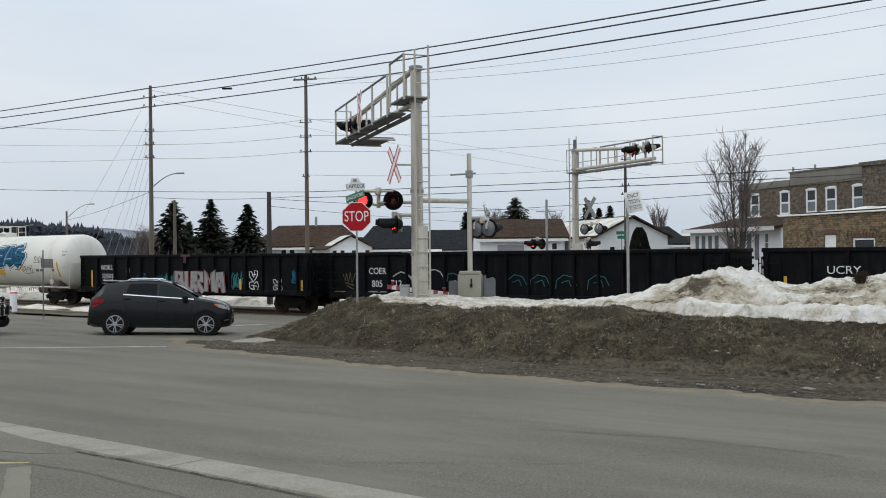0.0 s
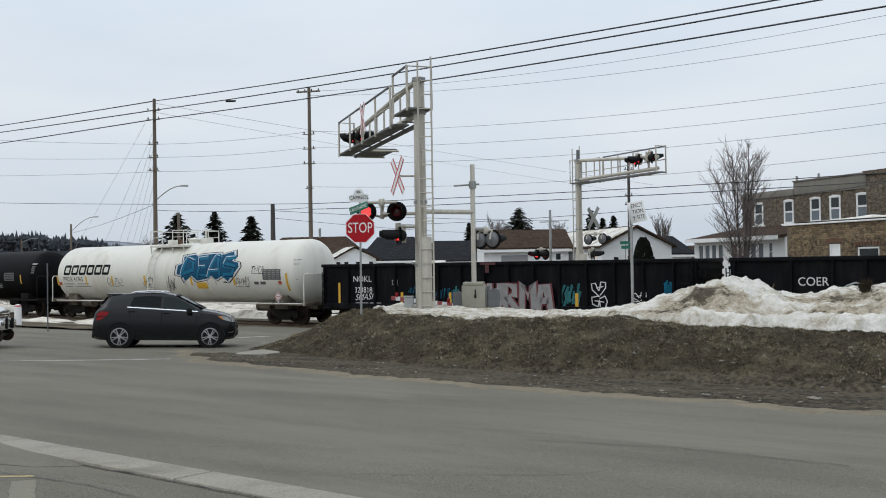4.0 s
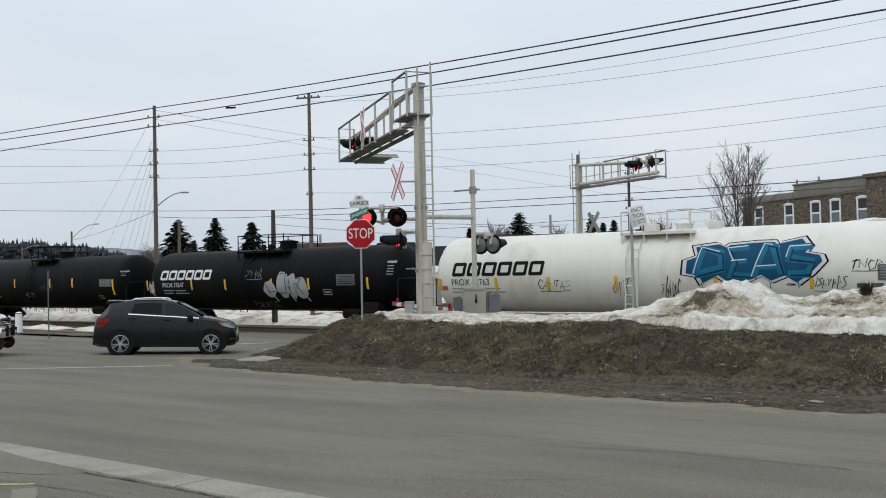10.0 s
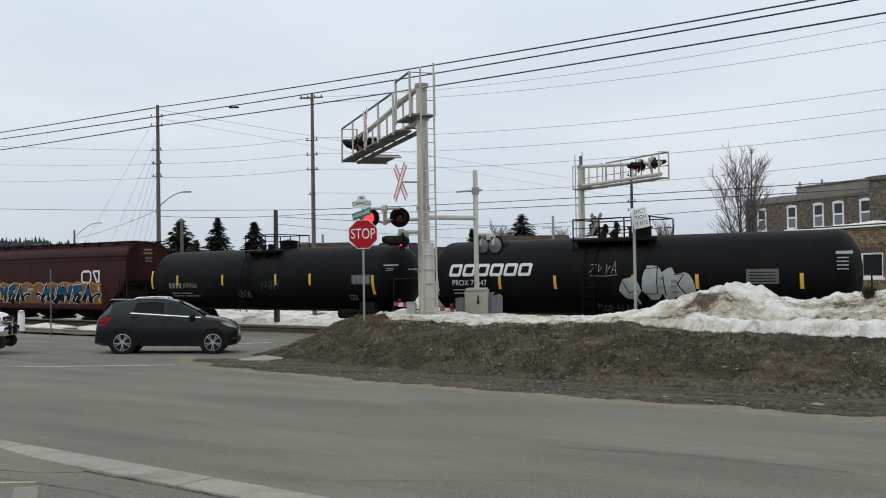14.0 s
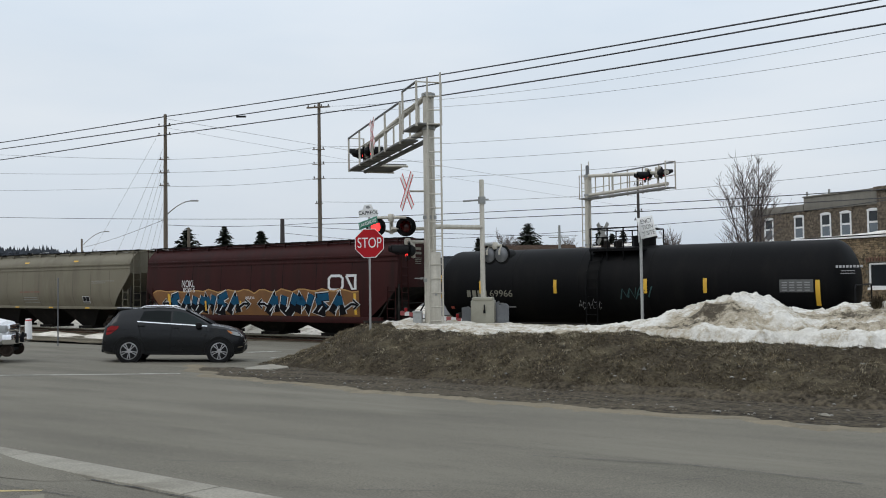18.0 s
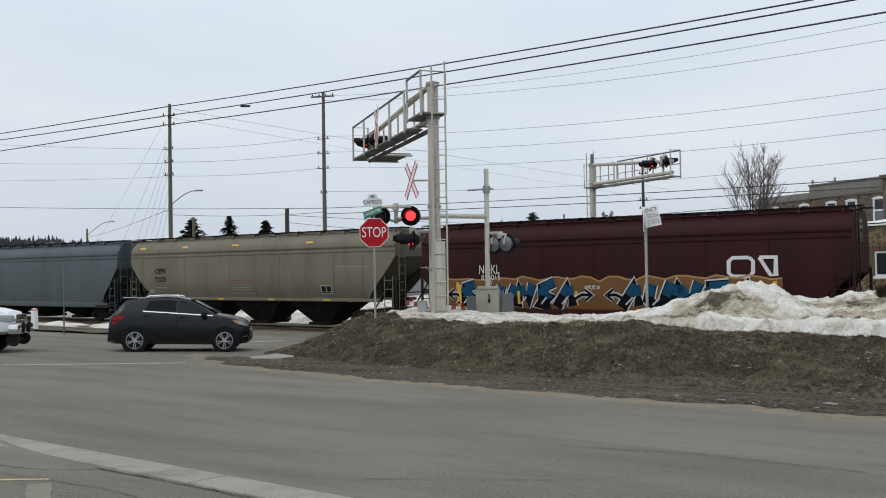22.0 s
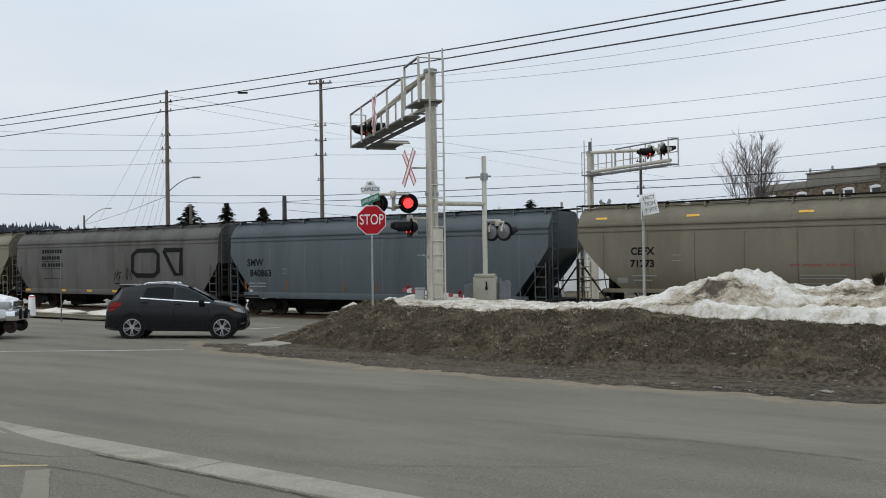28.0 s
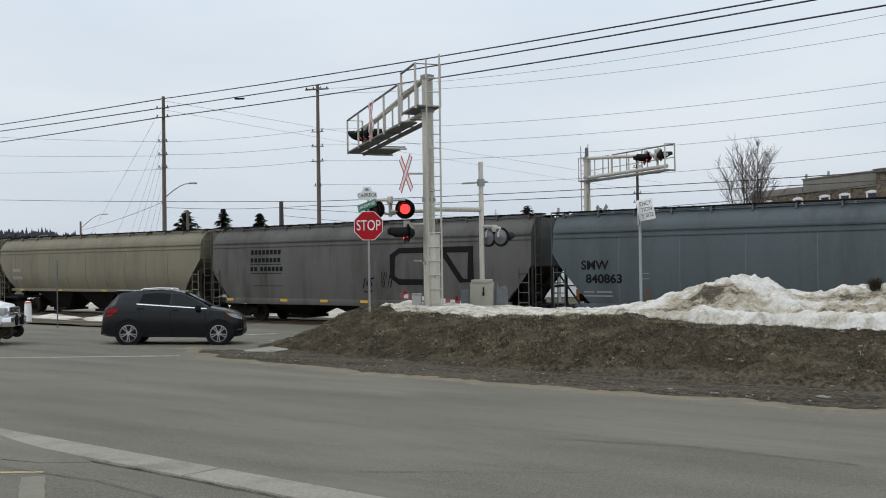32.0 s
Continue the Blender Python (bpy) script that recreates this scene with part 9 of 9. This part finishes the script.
for x, z, w, h in holes:
    window(brick, x, 0.04, z, w - 0.02, h - 0.02, low=PALE_GLASS, t=0.1)
    bm = B()
    box(bm, x - w / 2 - 0.1, -0.03, z + h + 0.005, x + w / 2 + 0.1, 0.2, z + h + 0.26, 0.01)
    part("lintel", bm, BRICK, brick, "brick arch over the window")
    bm = B()
    prism(bm, [(x + u * w * 0.5, z + h - 0.03 + 0.07 * (1 - u * u)) for u in (-1, -0.6, -0.2, 0.2, 0.6, 1)] + [(x + 0.5 * w, z + h - 0.09), (x - 0.5 * w, z + h - 0.09)], "y", -0.045, 0.03)
    part("window_head", bm, FRAME_WHITE, brick, "white curved window head", smooth=False)
    bm = B()
    box(bm, x - w / 2 - 0.12, -0.14, z - 0.12, x + w / 2 + 0.12, 0.05, z - 0.005, 0.02)
    part("window_sill", bm, FRAME_WHITE, brick, "white window sill with snow")
bm = B()
box(bm, L * 0.45, -0.06, top_z - 0.745, L, 0.35, top_z, 0.01)
box(bm, L * 0.45 - 0.05, -0.12, top_z, L, 0.4, top_z + 0.08, 0.01)
part("parapet", bm, PARAPET, brick, "grey metal parapet")
bm = B()
box(bm, 0, -0.06, top_z - 0.745, L * 0.445, 0.35, top_z - 0.35, 0.01)
part("parapet", bm, PARAPET, brick)
bm = B()
box(bm, L + 0.005, -0.3, 0, L + 5, 6, top_z - 0.1)
box(bm, L - 0.1, -0.42, top_z - 0.09, L + 5, 6, top_z + 0.1)
part("front_block", bm, BRICK, brick, smooth=False)
bm = B()
box(bm, 0, 0.355, 0, L, 9, top_z - 0.8)
part("rear_wall", bm, BRICK, brick, smooth=False)
for k in (0.45, 0.62):
    bm = B()
    tube(bm, [(L * k, 0.2, top_z), (L * k, 0.2, top_z + 0.35)], 0.06, 8)
    part("roof_vent", bm, GALV, brick)

# stone extension, one storey
E0, E1 = bearing(1386, 440, 40), bearing(1600, 440, 34.2)
ea = math.degrees(math.atan2(E1.y - E0.y, E1.x - E0.x))
eL = (E1 - E0).xy.length + 1.5
ez = gz(40)
ext = thing("stone_extension", "one-storey rubble stone extension with snow on its roof", "building", pose(E0.x, E0.y, ez, 0, 0, ea))
eh = bearing(1386, 384, 40).z - ez
eholes = []
for a, w, h, zz in ((1469, 0.62, 1.15, eh - 2.0), (1528, 1.1, 1.0, eh - 2.0)):
    ray = bearing(a, 440, 1.0) - EYE
    dx, dy = math.cos(radians(ea)), math.sin(radians(ea))
    s = (ray.x * (EYE.y - E0.y) - ray.y * (EYE.x - E0.x)) / (ray.x * dy - ray.y * dx)
    eholes.append((s, zz, w, h))
storey_wall(ext, MORTAR, eL, 0, eh, 0.4, eholes)
for i, (x, z, w, h) in enumerate(eholes):
    window(ext, x, 0.1, z, w - 0.02, h - 0.02, FRAME_WHITE if i == 0 else GLASS_DARK, panes=1)
    bm = B()
    n = 9
    for j in range(n):
        k = -1 + 2 * (j + 0.5) / n
        box(bm, -0.04, -0.04, 0, 0.04, 0.1, 0.17, m=pose(x + k * (w / 2 + 0.08), 0, z + h + 0.06 * (1 - k * k), 0, k * 22, 0))
    part("brick_arch", bm, mat("red_brick", (0.14, 0.075, 0.05), 0.9, var=0.3) if i == 0 else bpy.data.materials["red_brick"], ext, "red brick arch")
bm = B()
box(bm, -0.15, -0.14, eh, eL, 4.5, eh + 0.07, 0.02)
part("roof", bm, FRAME_WHITE, ext, "white-edged flat roof")
part("roof_snow", field(-0.1, eL, 40, -0.12, 4.4, 16, lambda x, y: eh + 0.1 + 0.16 * min(1, max(0, (x - 1) / 4)) * (0.7 + 0.5 * rough(x, y, 0.8)) * min(1, (y + 0.12) * 4) + 0.02), SNOW, ext, "snow on the roof")
bm = B()
box(bm, 0.02, 0.405, 0, eL, 4.4, eh - 0.01)
part("inner_block", bm, MORTAR, ext, smooth=False)

# rubble stones of the extension's face
rg = random.Random(12)
stone_mesh = []
for i in range(8):
    bm = B()
    w, h = rg.uniform(0.09, 0.26), rg.uniform(0.055, 0.095)
    vs = box(bm, -w / 2, -0.035, -h / 2, w / 2, 0.02, h / 2, 0.02)
    for v in bm.verts:
        v.co += Vector((rg.uniform(-0.012, 0.012), 0, rg.uniform(-0.012, 0.012)))
    bmesh.ops.recalc_face_normals(bm, faces=bm.faces)
    me = bpy.data.meshes.new("stone")
    bm.to_mesh(me)
    bm.free()
    me.materials.append(STONE)
    stone_mesh.append((me, w, h))
z = eh - 0.07
count = 0
rest = B()
while z > 0.4:
    x = 0.05 + rg.uniform(0, 0.15)
    while x < eL - 0.2:
        me, w, h = rg.choice(stone_mesh)
        x += w / 2
        if not any(abs(x - q[0]) < q[2] / 2 + w / 2 and q[1] - 0.1 < z < q[1] + q[3] + 0.16 for q in eholes):
            m = pose(x, 0, z + rg.uniform(-0.012, 0.012), 0, rg.uniform(-4, 4), 0)
            if count < 300:
                o = new("stone", me)
                o.parent = ext
                o.matrix_basis = m
            else:
                n0 = len(rest.verts)
                rest.from_mesh(me)
                rest.verts.ensure_lookup_table()
                for v in rest.verts[n0:]:
                    v.co = m @ v.co
            count += 1
        x += w / 2 + 0.012
    z -= 0.09
o = part("rubble_stone", rest, mat("rubble_stone_rest", (0.175, 0.128, 0.076), 0.9, var=0.9, scale=5, grain=9, bump=0.4, speck=1.6), ext)
o["kind"] = "stuff"

# sunroom between
S0, S1 = bearing(1222, 440, 53.3), bearing(1382, 440, 46)
sa = math.degrees(math.atan2(S1.y - S0.y, S1.x - S0.x))
sL = (S1 - S0).xy.length
sun_room = thing("sunroom", "white sunroom with a row of tall windows and brown roof", "sunroom", pose(S0.x, S0.y, gz(48), 0, 0, sa))
sh = bearing(1382, 402, 46).z - gz(48)
def along(a):
    """How far along the sunroom's front the bearing a meets it."""
    ray = bearing(a, 440, 1.0) - EYE
    dx, dy = math.cos(radians(sa)), math.sin(radians(sa))
    return (ray.x * (EYE.y - S0.y) - ray.y * (EYE.x - S0.x)) / (ray.x * dy - ray.y * dx)


wins = []
for a0, a1, n in ((1228, 1274, 4), (1306, 1346, 3), (1351, 1362, 1)):
    u, v = along(a0), along(a1)
    wins += [(u + (v - u) * (i + 0.5) / n, sh - 1.75, (v - u) / n - 0.07, 1.5) for i in range(n)]
storey_wall(sun_room, SIDING_WHITE, sL, 0, sh, 0.15, wins)
for x, z, w, h in wins:
    window(sun_room, x, 0.06, z, w - 0.01, h, PALE_GLASS if len(sun_room.children) < 9 else GLASS_DARK, panes=1, sill=False)
bm = B()
prism(bm, [(-0.5, sh - 0.1), (-0.5, sh + 0.05), (3.5, sh + 0.75), (3.5, sh + 0.55)], "x", -0.15, sL + 0.1)
part("roof", bm, ROOF_BROWN, sun_room, "brown low-pitched roof")
bm = B()
box(bm, -0.17, -0.54, sh - 0.16, sL + 0.1, -0.505, sh + 0.06)
part("gutter", bm, FRAME_WHITE, sun_room, smooth=False)
bm = B()
box(bm, 0, 0.155, 0, sL, 3.4, sh - 0.02)
part("inner_block", bm, mat("dim_interior", (0.12, 0.12, 0.12), 0.9), sun_room, smooth=False)
bm = B()
box(bm, along(1289), -0.03, 0.1, along(1297), -0.002, sh - 0.35)
part("door", bm, mat("dark_red_door", (0.1, 0.03, 0.03), 0.5), sun_room, "dark red door", smooth=False)
for i in range(2):
    bm = B()
    box(bm, wins[-1][0] - wins[-1][2] / 2, -0.012, wins[-1][1] + 0.48 * (i + 1), wins[-1][0] + wins[-1][2] / 2, 0.05, wins[-1][1] + 0.48 * (i + 1) + 0.03)
    part("glazing_bar", bm, FRAME_WHITE, sun_room, smooth=False)



# distance ------------------------------------------------------------
def ridge(name, label, d, pts, m, seed, rag, step=5.0):
    """A wooded ridge: a standing band of ground with a ragged top of tree tips, from heights by bearing."""
    bm = B()
    rg = random.Random(seed)
    a = pts[0][0]
    prev = None
    while a < pts[-1][0]:
        b = lerp(a, pts)
        p = bearing(a, b, d)
        z = p.z + rg.uniform(-0.2, 1.0) * rag
        w = p + AHEAD * d * 0.25
        cur = [bm.verts.new((p.x, p.y, gz(40) - 4)), bm.verts.new((p.x, p.y, z)), bm.verts.new((w.x, w.y, z + d * 0.002))]
        if prev:
            bm.faces.new((prev[0], cur[0], cur[1], prev[1]))
            bm.faces.new((prev[1], cur[1], cur[2], prev[2]))
        prev = cur
        a += step * rg.uniform(0.5, 1.3)
    return tagged(part(name, bm, m, smooth=False), label, "hill", kind="structure")


ridge("backdrop", "far wooded hill with snow between dark conifers", 700, ((-500, 404), (-100, 398), (60, 402), (130, 408), (200, 423), (260, 436), (330, 442), (700, 445), (2200, 443)), HILL, 1, 2.0, 3.0)
ridge("backdrop", "dark line of trees along the horizon", 260, ((-500, 433), (100, 433), (200, 434), (420, 430), (520, 434), (700, 430), (740, 420), (860, 427), (1000, 434), (1300, 434), (2200, 427)), FAR_TREES, 2, 2.0, 1.6)
bm = B()
rg = random.Random(31)
for i in range(2600):
    a = rg.uniform(-60, 330)
    top = lerp(a, ((-100, 396), (60, 399), (130, 406), (200, 421), (260, 434), (330, 441)))
    low = 446
    if rough(a * 0.02, i * 0.0, 1.0, 3) + rg.uniform(-0.5, 0.5) < -0.25:
        continue
    b = top + (low - top) * rg.random() ** 1.5
    p = bearing(a, b, 690 - rg.uniform(0, 30))
    h, w = rg.choice((2, 2.5, 3, 3.5, 4, 6)) * rg.uniform(0.8, 1.2), rg.uniform(1.0, 2.6)
    base = [bm.verts.new(p + SIDE * (w * c) + AHEAD * (w * s)) for c, s in ((-1, 0), (0, -1), (1, 0), (0, 1))]
    tip = bm.verts.new(p + Vector((rg.uniform(-0.5, 0.5), 0, h)))
    for j in range(4):
        bm.faces.new((base[j], base[(j + 1) % 4], tip))
tagged(part("far_wood", bm, FAR_TREES, smooth=False), "dark conifer wood on a far snowy hill", "wood", kind="stuff")

# far trees on the hill crest, leafless scrub by the fence line
bm = B()
rg = random.Random(17)
for i in range(1500):
    a = rg.uniform(-60, 470)
    p = bearing(a, 440, rg.uniform(66, 95))
    z = gz(50)
    h = rg.uniform(1.2, 3.4)
    tube(bm, [(p.x, p.y, z), (p.x + rg.uniform(-0.3, 0.3), p.y + rg.uniform(-0.3, 0.3), z + h)], 0.012, 3, 0.006, cap=False)
tagged(part("scrub", bm, TWIG), "leafless brown scrub behind the railway", "scrub", kind="stuff")


# ---- what moves ----
def gone(t):
    i = min(int(t // 2), 15)
    return GONE[i] + (GONE[i + 1] - GONE[i]) * (t - 2 * i) / 2


def motions():
    for car, x in moving_cars:
        walk(car, [(t, on_track(x + d)) for t, d in zip(TIMES, GONE)])
    turns = [i * 0.15 for i in range(214)]
    for w, k, r in moving_wheels:
        walk(w, [(t, pose(k, 0, r, 0, math.degrees(gone(min(t, 32.0)) / r) % 360, 0)) for t in turns if t <= 32.0] + [(32.0, pose(k, 0, r, 0, math.degrees(gone(32.0) / r) % 360, 0))])
    half, first = 0.4965, 0.15
    # the relay switches a few hundredths early or late now and then
    late = {34: 1, 36: 1, 38: 2, 40: 2, 42: 2, 44: -1, 46: -1, 48: 3}
    for ln, phase in flashers:
        a = 0.0 if phase == 0 else 180.0
        rows = [(0.0, a)]
        k = 0
        while first + k * half < 31.93:
            f = round((first + k * half) * FPS) + late.get(k, 0)
            rows += [((f - 2) / FPS, a), ((f - 1) / FPS, a + 60), (f / FPS, a + 120), ((f + 1) / FPS, a + 180)]
            a += 180
            k += 1
        rows = [r for r in rows if r[0] < 31.999] + [(32.0, a)]
        walk(ln, [(t, pose(0, -0.045, 0, 0, 0, q % 360)) for t, q in rows])


motions()
